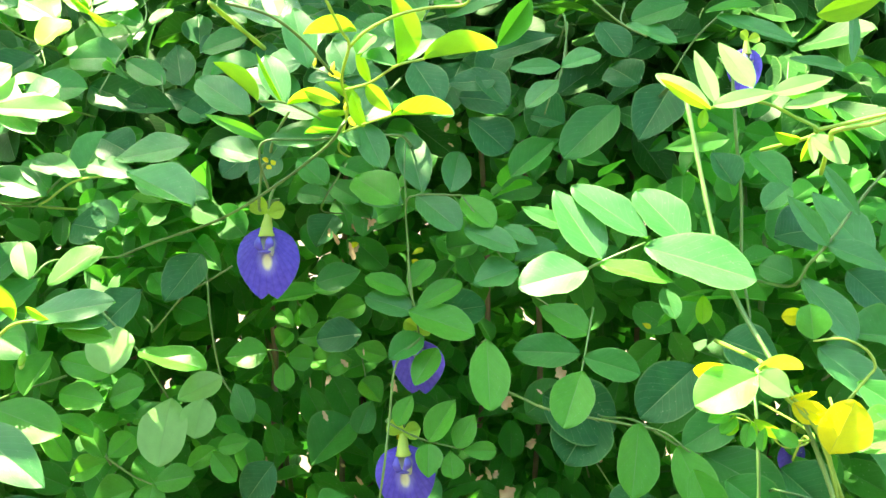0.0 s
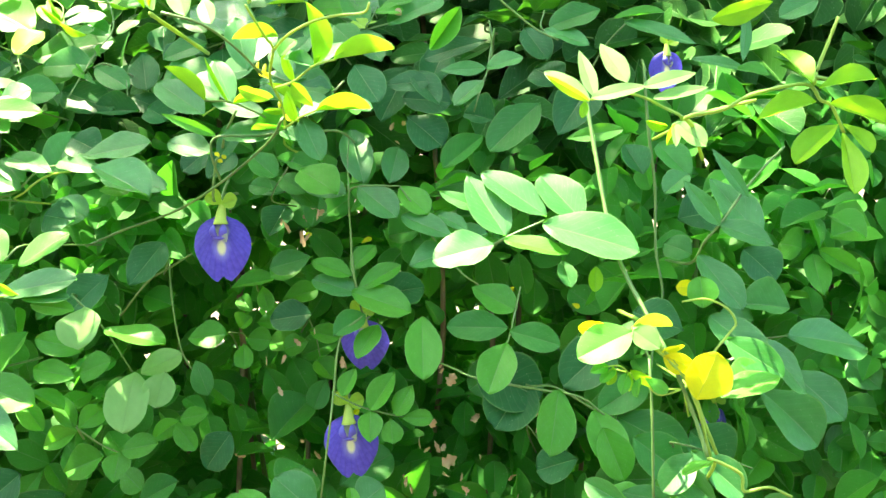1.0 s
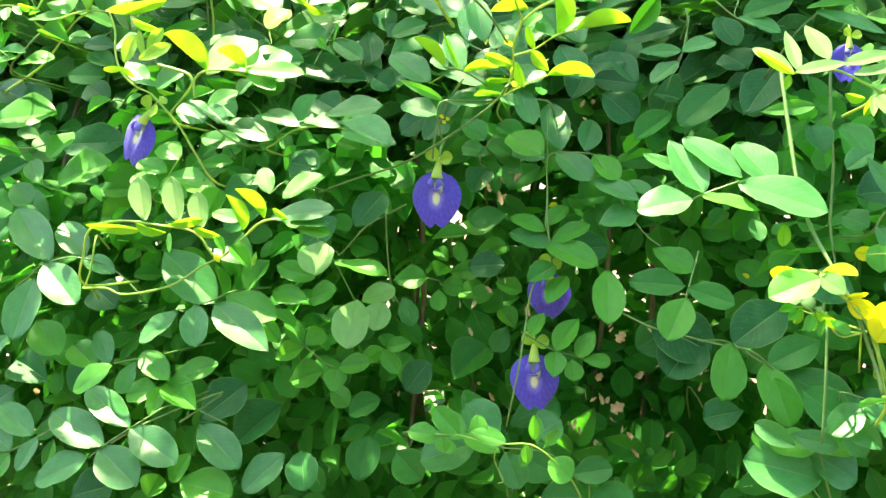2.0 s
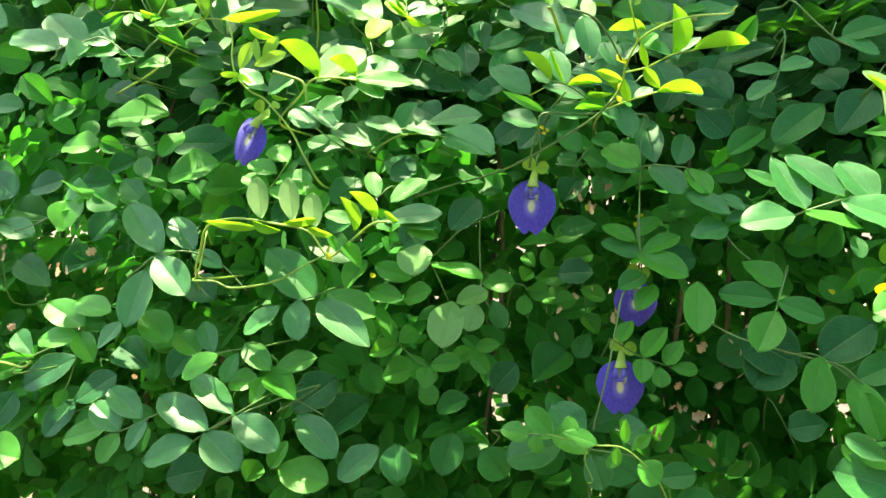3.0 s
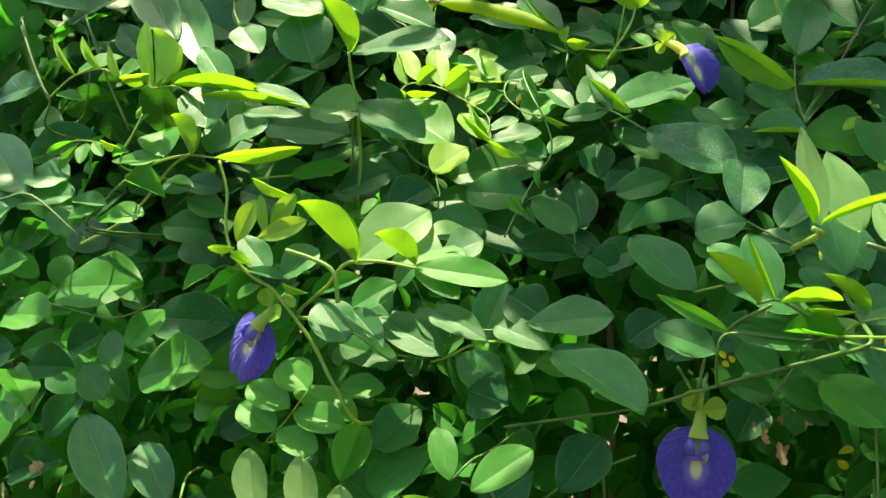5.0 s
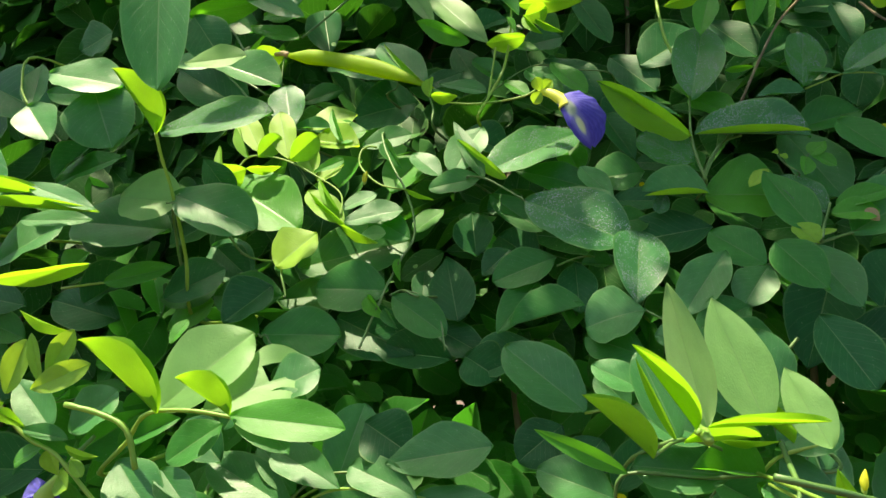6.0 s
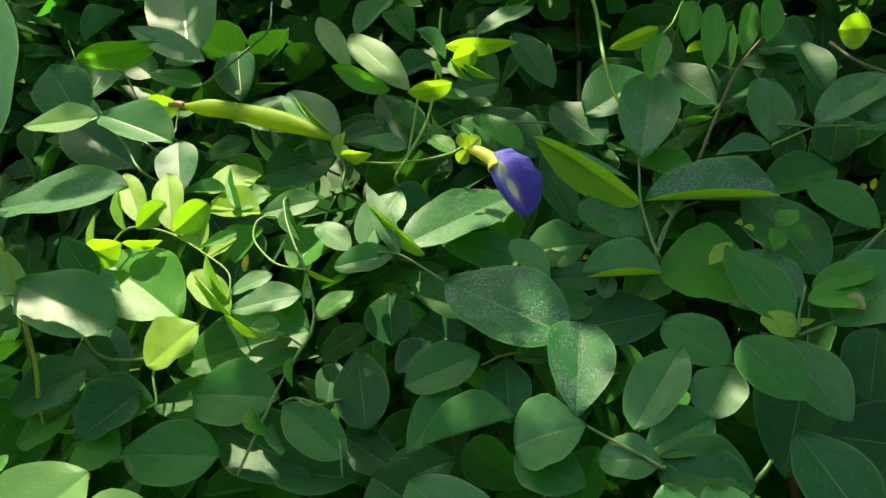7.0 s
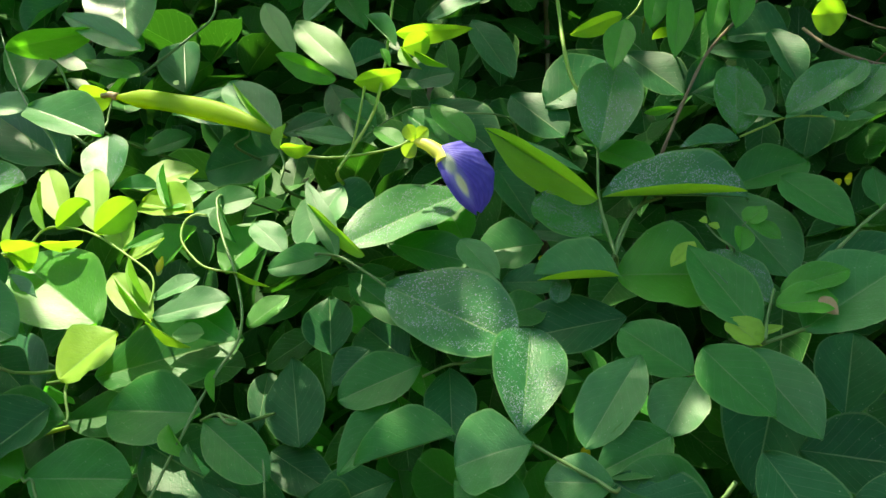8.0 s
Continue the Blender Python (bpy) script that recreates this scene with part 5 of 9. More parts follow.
stalk(s, 0.00065, 0.0005, (-0.0137, 0.6509, 1.2626), (-0.0137, 0.5809, 1.2726), (-0.0105, 0.5872, 1.2806), (-0.0065, 0.5948, 1.2902))
leaf(s, LEAF, -0.0142, 0.5851, 1.2772, -0.0341, 0.6102, 1.3052, 0.0210, 22, 2)
dewy(s, WET, -0.0068, 0.5951, 1.2850, -0.0257, 0.6119, 1.3037, 0.0178, 35, 0)
leaf(s, LUSH, -0.0045, 0.5941, 1.2894, 0.0200, 0.6005, 1.2966, 0.0138, -48, 0)
leaf(s, LUSH, -0.0073, 0.5885, 1.2855, 0.0133, 0.5902, 1.2874, 0.0159, -50, 0)
leaf(s, DRY, 0.0073, 0.5898, 1.2874, 0.0120, 0.5851, 1.2822, 0.0056, 0, 2)
s = sprig(-0.0364, 0.5762, 1.2629, "leaf sprig of the vine with large shaded bluish-green leaflets")
stalk(s, 0.00072, 0.00072, (-0.0364, 0.6462, 1.2529), (-0.0364, 0.5762, 1.2629), (-0.0246, 0.5794, 1.2675), (-0.0140, 0.5818, 1.2724), (0.0023, 0.5880, 1.2771), (0.0171, 0.5931, 1.2806), (0.0376, 0.6008, 1.2869))
leaf(s, BLUE, 0.0013, 0.5877, 1.2768, 0.0412, 0.6074, 1.2986, 0.0351, -44, 0)
leaf(s, SHADE_LEAF, 0.0130, 0.6203, 1.2957, 0.0490, 0.6275, 1.3036, 0.0163, -37, 3)
leaf(s, LIME, -0.0136, 0.5792, 1.2729, -0.0236, 0.5866, 1.2811, 0.0132, 38, 0)
leaf(s, LIME, -0.0156, 0.5820, 1.2761, -0.0056, 0.5843, 1.2786, 0.0041, -48, 2)
leaf(s, BLUE, -0.0191, 0.5785, 1.2710, -0.0005, 0.5568, 1.2468, 0.0242, -30, 2)
leaf(s, SHADE_LEAF, 0.0089, 0.6614, 1.2507, -0.0107, 0.6206, 1.2053, 0.0398, 15, 2)
leaf(s, SHADE_LEAF, 0.0075, 0.6228, 1.2238, 0.0458, 0.6195, 1.2201, 0.0346, -38, 0)
leaf(s, SHADE_LEAF, 0.0277, 0.6366, 1.2337, 0.0392, 0.6633, 1.2635, 0.0293, -14, 0)
leaf(s, LEAF, -0.0366, 0.5774, 1.2631, -0.0602, 0.5908, 1.2780, 0.0220, 32, 0)
leaf(s, BLUE, -0.0362, 0.5743, 1.2629, -0.0480, 0.5602, 1.2474, 0.0206, 30, 0)
leaf(s, BLUE, -0.0540, 0.5792, 1.2696, -0.0734, 0.5562, 1.2440, 0.0219, 30, 0)
leaf(s, LEAF, -0.0456, 0.5607, 1.2468, -0.0699, 0.5513, 1.2363, 0.0202, 35, 2)
leaf(s, LEAF, -0.0338, 0.5434, 1.2286, -0.0652, 0.5480, 1.2338, 0.0276, 37, 0)
stalk(s, 0.00086, 0.00079, (-0.0346, 0.5486, 1.2267), (-0.0303, 0.5505, 1.2311), (-0.0270, 0.5528, 1.2347))
leaf(s, SHADE_LEAF, -0.0571, 0.6098, 1.2786, -0.1036, 0.6031, 1.2712, 0.0269, 38, 0)
leaf(s, LEAF, -0.1066, 0.6059, 1.2796, -0.0878, 0.6109, 1.2852, 0.0177, -36, 9)
leaf(s, SHADE_LEAF, -0.1062, 0.6217, 1.2918, -0.0796, 0.6213, 1.2914, 0.0158, -38, 2)
s = sprig(-0.1813, 0.6106, 1.3056, "sprig of broad leaflets beaded with dew on a slender stem")
stalk(s, 0.00065, 0.00058, (-0.1813, 0.6806, 1.2956), (-0.1813, 0.6106, 1.3056), (-0.1716, 0.6074, 1.3053), (-0.1602, 0.6035, 1.2998), (-0.1486, 0.5967, 1.2935))
dewy(s, WET, -0.1486, 0.5967, 1.2935, -0.0968, 0.5799, 1.2748, 0.0411, -47, 0)
leaf(s, BLUE, -0.1716, 0.6074, 1.3053, -0.1937, 0.6361, 1.3372, 0.0099, 28, 2)
leaf(s, YOUNG, -0.1593, 0.6051, 1.3050, -0.1891, 0.6248, 1.3269, 0.0105, -40, 2)
dewy(s, BLUE, -0.1242, 0.6561, 1.3302, -0.1707, 0.6130, 1.3104, 0.0319, 41, 0)
leaf(s, LUSH, -0.1356, 0.6592, 1.3255, -0.1247, 0.6435, 1.3081, 0.0181, -26, 0)
leaf(s, BLUE, -0.1781, 0.6391, 1.3338, -0.1907, 0.6166, 1.3089, 0.0235, 22, 0)
leaf(s, SHADE_LEAF, -0.1920, 0.6537, 1.3301, -0.1656, 0.6455, 1.3210, 0.0238, -36, 6)
leaf(s, LEAF, -0.1592, 0.6347, 1.3090, -0.1203, 0.6281, 1.3017, 0.0207, -37, 1)
leaf(s, BLUE, -0.1227, 0.6197, 1.3101, -0.1052, 0.6051, 1.2939, 0.0135, -36, 11)
leaf(s, LEAF, -0.1713, 0.6207, 1.2961, -0.1409, 0.6041, 1.2777, 0.0160, -32, 0)
leaf(s, SHADE_LEAF, -0.1773, 0.6110, 1.2640, -0.1829, 0.6301, 1.2852, 0.0229, 11, 5)
leaf(s, LEAF, -0.0898, 0.6349, 1.3065, -0.1181, 0.6324, 1.3038, 0.0267, 38, 0)
leaf(s, SHADE_LEAF, -0.1125, 0.6743, 1.3396, -0.0945, 0.6510, 1.3138, 0.0178, -21, 8)
leaf(s, SHADE_LEAF, -0.1557, 0.6397, 1.2959, -0.1743, 0.6317, 1.2870, 0.0181, 34, 0)
leaf(s, SHADE_LEAF, -0.1457, 0.6130, 1.2609, -0.1678, 0.6260, 1.2753, 0.0253, 32, 3)
s = sprig(-0.0630, 0.5458, 1.2335, "sprig of broad leaflets beaded with dew on a slender stem")
stalk(s, 0.00072, 0.00058, (-0.0630, 0.6158, 1.2235), (-0.0630, 0.5458, 1.2335), (-0.0702, 0.5457, 1.2368), (-0.0823, 0.5494, 1.2421), (-0.0938, 0.5541, 1.2473))
dewy(s, WET, -0.0938, 0.5544, 1.2475, -0.0911, 0.5845, 1.2810, 0.0280, 15, 1)
leaf(s, BLUE, -0.0895, 0.5520, 1.2460, -0.1161, 0.5482, 1.2417, 0.0321, 49, 1)
leaf(s, BLUE, -0.0641, 0.5455, 1.2354, -0.0861, 0.5460, 1.2360, 0.0187, 50, 0)
leaf(s, LEAF, -0.0902, 0.5429, 1.2270, -0.1164, 0.5500, 1.2349, 0.0199, 36, 9)
s = sprig(-0.1151, 0.5845, 1.2665, "leaf sprig of the vine with large shaded bluish-green leaflets")
stalk(s, 0.00058, 0.0005, (-0.1151, 0.6545, 1.2565), (-0.1151, 0.5845, 1.2665), (-0.1231, 0.5807, 1.2656), (-0.1310, 0.5759, 1.2626))
leaf(s, LEAF, -0.1314, 0.5776, 1.2667, -0.1610, 0.5681, 1.2561, 0.0220, 36, 0)
leaf(s, SHADE_LEAF, -0.1575, 0.6004, 1.2682, -0.1699, 0.5893, 1.2559, 0.0161, 27, 2)
leaf(s, LEAF, -0.1398, 0.5708, 1.2558, -0.1563, 0.5510, 1.2338, 0.0176, 23, 2)
leaf(s, LEAF, -0.1167, 0.5594, 1.2465, -0.1496, 0.5505, 1.2366, 0.0312, 38, 35)
leaf(s, SHADE_LEAF, -0.1233, 0.5883, 1.2628, -0.1197, 0.5693, 1.2416, 0.0197, -11, 0)
leaf(s, BLUE, -0.1051, 0.5941, 1.2612, -0.1207, 0.5950, 1.2623, 0.0142, 50, 6)
leaf(s, SHADE_LEAF, -0.1411, 0.5700, 1.2264, -0.1687, 0.5624, 1.2180, 0.0237, 36, 1)
leaf(s, SHADE_LEAF, -0.1966, 0.5897, 1.2296, -0.1655, 0.5777, 1.2164, 0.0195, -35, 11)
runner(0.00086, STEM, (-0.3143, 0.7110, 1.4027), (-0.3029, 0.7229, 1.4158), (-0.2927, 0.7340, 1.4282), (-0.2858, 0.7441, 1.4395), (-0.2911, 0.7636, 1.4611))
runner(0.00086, STEM, (-0.3204, 0.6688, 1.3602), (-0.3355, 0.6752, 1.3684), (-0.3479, 0.6795, 1.3744), (-0.3624, 0.6835, 1.3832))
runner(0.00072, STEM, (-0.3494, 0.6975, 1.3922), (-0.3672, 0.7146, 1.4111), (-0.3815, 0.7245, 1.4198))
runner(0.00086, TWIG, (0.0311, 0.7097, 1.4013), (0.0405, 0.6980, 1.3894), (0.0548, 0.6903, 1.3808), (0.0681, 0.6880, 1.3771))
runner(0.00072, STEM, (0.0188, 0.6123, 1.3019), (0.0294, 0.6192, 1.3106), (0.0422, 0.6270, 1.3193))
pod("broad green seed pod with a brown withered tip", 0.0051, (-0.3120, 0.6817, 1.3868), (-0.2826, 0.6765, 1.3822), (-0.2442, 0.6666, 1.3722), (-0.2094, 0.6563, 1.3585))
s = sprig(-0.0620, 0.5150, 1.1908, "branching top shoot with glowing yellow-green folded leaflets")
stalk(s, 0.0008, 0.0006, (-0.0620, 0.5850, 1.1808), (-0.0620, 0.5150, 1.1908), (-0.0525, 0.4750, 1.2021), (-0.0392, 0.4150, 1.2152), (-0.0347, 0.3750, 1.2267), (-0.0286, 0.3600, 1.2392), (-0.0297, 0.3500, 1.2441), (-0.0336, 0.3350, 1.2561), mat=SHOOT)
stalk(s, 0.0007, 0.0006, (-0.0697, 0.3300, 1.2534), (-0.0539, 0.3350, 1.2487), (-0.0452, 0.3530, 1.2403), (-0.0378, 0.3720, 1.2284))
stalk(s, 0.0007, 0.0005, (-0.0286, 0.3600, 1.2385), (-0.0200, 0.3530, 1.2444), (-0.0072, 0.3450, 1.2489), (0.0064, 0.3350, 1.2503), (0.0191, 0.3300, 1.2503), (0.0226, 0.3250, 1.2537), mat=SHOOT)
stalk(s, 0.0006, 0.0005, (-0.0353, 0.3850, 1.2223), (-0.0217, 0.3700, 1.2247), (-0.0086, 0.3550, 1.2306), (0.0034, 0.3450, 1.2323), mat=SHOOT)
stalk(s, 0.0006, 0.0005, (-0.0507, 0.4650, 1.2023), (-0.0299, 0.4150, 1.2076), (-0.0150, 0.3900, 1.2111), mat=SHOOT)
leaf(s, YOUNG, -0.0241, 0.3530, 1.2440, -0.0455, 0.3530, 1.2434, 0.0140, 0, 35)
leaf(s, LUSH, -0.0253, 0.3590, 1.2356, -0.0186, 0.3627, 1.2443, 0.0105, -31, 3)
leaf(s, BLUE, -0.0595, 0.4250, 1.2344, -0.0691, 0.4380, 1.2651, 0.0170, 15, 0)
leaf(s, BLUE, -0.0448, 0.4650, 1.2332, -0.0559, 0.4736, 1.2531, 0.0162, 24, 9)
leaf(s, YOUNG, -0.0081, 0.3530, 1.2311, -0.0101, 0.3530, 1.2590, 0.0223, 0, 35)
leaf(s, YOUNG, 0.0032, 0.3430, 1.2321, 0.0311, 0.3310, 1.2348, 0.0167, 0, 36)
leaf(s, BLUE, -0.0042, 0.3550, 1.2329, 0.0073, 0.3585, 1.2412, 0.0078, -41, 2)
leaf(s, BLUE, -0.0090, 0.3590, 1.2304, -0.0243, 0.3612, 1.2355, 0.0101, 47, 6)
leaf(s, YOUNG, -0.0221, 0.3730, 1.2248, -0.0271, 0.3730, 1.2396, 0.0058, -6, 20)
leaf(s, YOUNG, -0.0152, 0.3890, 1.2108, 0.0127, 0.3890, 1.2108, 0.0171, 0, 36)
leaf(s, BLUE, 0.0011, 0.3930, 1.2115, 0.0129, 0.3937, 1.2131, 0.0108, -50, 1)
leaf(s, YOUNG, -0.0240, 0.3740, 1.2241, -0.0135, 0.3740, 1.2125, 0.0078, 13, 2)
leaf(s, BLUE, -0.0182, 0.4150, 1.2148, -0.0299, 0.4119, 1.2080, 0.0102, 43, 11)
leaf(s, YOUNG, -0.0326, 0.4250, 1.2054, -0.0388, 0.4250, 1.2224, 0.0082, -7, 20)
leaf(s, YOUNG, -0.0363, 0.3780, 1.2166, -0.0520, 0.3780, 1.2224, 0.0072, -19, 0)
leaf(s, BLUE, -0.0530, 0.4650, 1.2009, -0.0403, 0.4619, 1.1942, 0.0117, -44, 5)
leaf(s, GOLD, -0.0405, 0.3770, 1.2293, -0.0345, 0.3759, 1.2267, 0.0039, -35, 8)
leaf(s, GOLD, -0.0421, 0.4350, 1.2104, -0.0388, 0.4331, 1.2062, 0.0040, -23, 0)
s = sprig(-0.0184, 0.5191, 1.0902, "compound leaf sprig with smooth bluish-green leaflets")
stalk(s, 0.0008, 0.0006, (-0.0184, 0.5891, 1.0802), (-0.0184, 0.5191, 1.0902), (-0.0212, 0.5167, 1.1156), (-0.0222, 0.5218, 1.1326), (-0.0234, 0.5288, 1.1560), (-0.0156, 0.5285, 1.1617), (0.0119, 0.5284, 1.1612))
stalk(s, 0.0006, 0.0005, (-0.0234, 0.5288, 1.1560), (-0.0249, 0.5382, 1.1772), (-0.0245, 0.5455, 1.1950))
stalk(s, 0.0006, 0.0005, (-0.0700, 0.5334, 1.1581), (-0.0614, 0.5349, 1.1664), (-0.0524, 0.5382, 1.1740))
leaf(s, BLUE, -0.0132, 0.5309, 1.1630, -0.0254, 0.5596, 1.2012, 0.0232, 15, 0)
leaf(s, BLUE, 0.0045, 0.5329, 1.1629, 0.0102, 0.5517, 1.1877, 0.0203, 15, 0)
leaf(s, BLUE, -0.0248, 0.5267, 1.1557, -0.0639, 0.5372, 1.1693, 0.0257, 47, 0)
leaf(s, BLUE, -0.0166, 0.5285, 1.1617, 0.0109, 0.5132, 1.1420, 0.0248, -40, 0)
leaf(s, BLUE, -0.0693, 0.5325, 1.1582, -0.0928, 0.5343, 1.1606, 0.0152, 50, 3)
leaf(s, BLUE, -0.0666, 0.5348, 1.1658, -0.0448, 0.5224, 1.1500, 0.0169, -40, 9)
leaf(s, LUSH, 0.0112, 0.5360, 1.1599, 0.0316, 0.5223, 1.1423, 0.0210, -38, 0)
leaf(s, BLUE, 0.0131, 0.5233, 1.1411, 0.0476, 0.5126, 1.1275, 0.0200, -46, 2)
leaf(s, BLUE, 0.0379, 0.5302, 1.1407, 0.0588, 0.5222, 1.1305, 0.0135, -45, 2)
leaf(s, BLUE, 0.0463, 0.5171, 1.1171, 0.0185, 0.5102, 1.1084, 0.0251, 48, 2)
leaf(s, BLUE, 0.0445, 0.5230, 1.1201, 0.0717, 0.5291, 1.1278, 0.0182, -48, 6)
stalk(s, 0.0006, 0.0006, (0.0119, 0.5302, 1.1605), (0.0213, 0.5272, 1.1473), (0.0301, 0.5235, 1.1318), (0.0510, 0.5192, 1.1039), (0.0648, 0.5198, 1.0926))
s = sprig(-0.0159, 0.5258, 1.0695, "hanging compound leaf with paired oval leaflets")
stalk(s, 0.0007, 0.0006, (-0.0159, 0.5958, 1.0595), (-0.0159, 0.5258, 1.0695), (-0.0178, 0.5128, 1.0927), (-0.0217, 0.5169, 1.1065), (-0.0225, 0.5245, 1.1250))
leaf(s, LUSH, -0.0216, 0.5154, 1.1012, -0.0501, 0.5233, 1.1113, 0.0160, 47, 0)
leaf(s, LUSH, -0.0228, 0.5174, 1.1048, -0.0068, 0.5297, 1.1205, 0.0157, -35, 0)
leaf(s, LUSH, -0.0168, 0.5128, 1.0927, 0.0110, 0.5245, 1.1075, 0.0177, -44, 0)
leaf(s, BLUE, -0.0166, 0.5110, 1.0901, -0.0499, 0.5185, 1.0995, 0.0200, 48, 0)
leaf(s, LUSH, -0.0216, 0.5104, 1.0913, 0.0196, 0.5008, 1.0794, 0.0253, -48, 0)
leaf(s, SHADE_LEAF, -0.0173, 0.5297, 1.0824, 0.0259, 0.5364, 1.0908, 0.0273, -37, 1)
leaf(s, LEAF, -0.0863, 0.5458, 1.1026, -0.0565, 0.5509, 1.1091, 0.0214, -37, 11)
leaf(s, LEAF, -0.0567, 0.5592, 1.1307, -0.0547, 0.5757, 1.1521, 0.0177, 11, 0)
leaf(s, SHADE_LEAF, -0.0763, 0.5637, 1.1456, -0.0857, 0.5478, 1.1254, 0.0250, 16, 5)
leaf(s, LEAF, 0.0004, 0.5521, 1.1236, 0.0226, 0.5547, 1.1270, 0.0340, -38, 8)
leaf(s, SHADE_LEAF, -0.0552, 0.5361, 1.0703, -0.0853, 0.5337, 1.0673, 0.0257, 38, 0)
s = sprig(0.0187, 0.5309, 1.0529, "broad oval leaflets below the hanging sprig")
stalk(s, 0.0007, 0.0006, (0.0187, 0.6009, 1.0429), (0.0187, 0.5309, 1.0529), (0.0225, 0.5101, 1.0703), (0.0265, 0.5071, 1.0737))
leaf(s, LUSH, 0.0265, 0.5034, 1.0747, 0.0284, 0.4749, 1.0404, 0.0255, -15, 0)
leaf(s, LEAF, -0.0332, 0.4992, 1.0641, -0.0130, 0.5093, 1.0766, 0.0187, -32, 3)
leaf(s, LUSH, -0.0176, 0.4947, 1.0490, -0.0051, 0.5110, 1.0691, 0.0169, -26, 9)
leaf(s, LEAF, 0.0843, 0.5075, 1.0651, 0.0425, 0.5088, 1.0667, 0.0234, 38, 0)
leaf(s, LEAF, 0.0850, 0.5013, 1.0645, 0.1182, 0.4947, 1.0563, 0.0213, -37, 0)
leaf(s, LUSH, 0.0825, 0.4880, 1.0599, 0.0698, 0.4661, 1.0336, 0.0261, 21, 0)
leaf(s, LUSH, 0.0905, 0.5173, 1.0744, 0.0598, 0.5293, 1.0893, 0.0248, 45, 2)
stalk(s, 0.0007, 0.0006, (0.0938, 0.5268, 1.0894), (0.0858, 0.5041, 1.0636), (0.0825, 0.4921, 1.0571))
leaf(s, SHADE_LEAF, 0.0621, 0.5247, 1.0322, 0.1066, 0.5104, 1.0151, 0.0450, -35, 0)
leaf(s, SHADE_LEAF, 0.0978, 0.5226, 1.0252, 0.0740, 0.4992, 0.9976, 0.0402, 25, 0)
s = sprig(0.0967, 0.5148, 1.0225, "large rounded mid-green leaflets on a lower side stem")
stalk(s, 0.0008, 0.0007, (0.0967, 0.5848, 1.0125), (0.0967, 0.5148, 1.0225), (0.1139, 0.4897, 1.0291), (0.1404, 0.4825, 1.0149), (0.1514, 0.4813, 1.0111))
leaf(s, LUSH, 0.1158, 0.4847, 1.0291, 0.1081, 0.4561, 0.9957, 0.0280, -15, 0)
leaf(s, LUSH, 0.1381, 0.4809, 1.0165, 0.1504, 0.4558, 0.9873, 0.0261, -19, 0)
leaf(s, LEAF, 0.1531, 0.4841, 1.0104, 0.1973, 0.4669, 0.9904, 0.0332, -35, 0)
leaf(s, LEAF, 0.1766, 0.4939, 1.0328, 0.1413, 0.4803, 1.0167, 0.0244, 34, 0)
leaf(s, SHADE_LEAF, 0.1594, 0.5282, 1.0506, 0.1209, 0.5065, 1.0246, 0.0369, 31, 0)
leaf(s, SHADE_LEAF, 0.2065, 0.5055, 0.9918, 0.2287, 0.4900, 0.9738, 0.0362, -29, 6)
leaf(s, SHADE_LEAF, 0.1301, 0.5005, 0.9749, 0.1018, 0.4958, 0.9694, 0.0254, 37, 1)
s = sprig(0.0660, 0.4217, 1.1291, "compound leaf of broad leaflets in patchy direct sun")
stalk(s, 0.0009, 0.0006, (0.0660, 0.4917, 1.1191), (0.0660, 0.4217, 1.1291), (0.0722, 0.4047, 1.1357), (0.0803, 0.4004, 1.1412), (0.1012, 0.4020, 1.1499))
leaf(s, BLUE, 0.0807, 0.4007, 1.1423, 0.0601, 0.4245, 1.1732, 0.0224, 27, 2)
leaf(s, BLUE, 0.1030, 0.4055, 1.1517, 0.0691, 0.4240, 1.1757, 0.0211, 41, 0)
leaf(s, BLUE, 0.1223, 0.4085, 1.1485, 0.1015, 0.4274, 1.1730, 0.0254, 32, 0)
leaf(s, BLUE, 0.1003, 0.3995, 1.1483, 0.1496, 0.3892, 1.1353, 0.0310, -48, 0)
leaf(s, BLUE, 0.0745, 0.3975, 1.1382, 0.0415, 0.3925, 1.1320, 0.0256, 49, 0)
leaf(s, LUSH, 0.0797, 0.3962, 1.1408, 0.1125, 0.3902, 1.1332, 0.0161, -63, 2)
leaf(s, LEAF, 0.0663, 0.4205, 1.1552, 0.0445, 0.4275, 1.1642, 0.0099, 35, 11)
leaf(s, BLUE, 0.1107, 0.4062, 1.1275, 0.1151, 0.3962, 1.1150, 0.0104, -16, 0)
leaf(s, YOUNG, 0.1282, 0.3995, 1.1251, 0.1272, 0.3956, 1.1121, 0.0080, 0, 0)
leaf(s, LUSH, 0.1495, 0.4420, 1.1966, 0.1172, 0.4406, 1.1920, 0.0104, 20, 2)
s = sprig(0.1675, 0.3780, 1.2001, "sprig of leaflets bleached by direct sun")
stalk(s, 0.0009, 0.0006, (0.1675, 0.4480, 1.1901), (0.1675, 0.3780, 1.2001), (0.1570, 0.3762, 1.2075), (0.1417, 0.3762, 1.2140), (0.1223, 0.3745, 1.2118), mat=SHOOT)
stalk(s, 0.001, 0.0009, (0.1658, 0.3764, 1.2013), (0.1814, 0.3755, 1.2049), (0.2014, 0.3748, 1.2093), mat=SHOOT)
# Sun-bleached look comes from the pale colour of these leaflets.
leaf(s, PALE, 0.1220, 0.3745, 1.2118, 0.1010, 0.3857, 1.2268, 0.0097, 31, 0)
# Yellow blade added as the pale leaflet's backlit lower edge.
leaf(s, YOUNG, 0.1214, 0.3723, 1.2111, 0.1009, 0.3763, 1.2242, 0.0055, -34, 2)
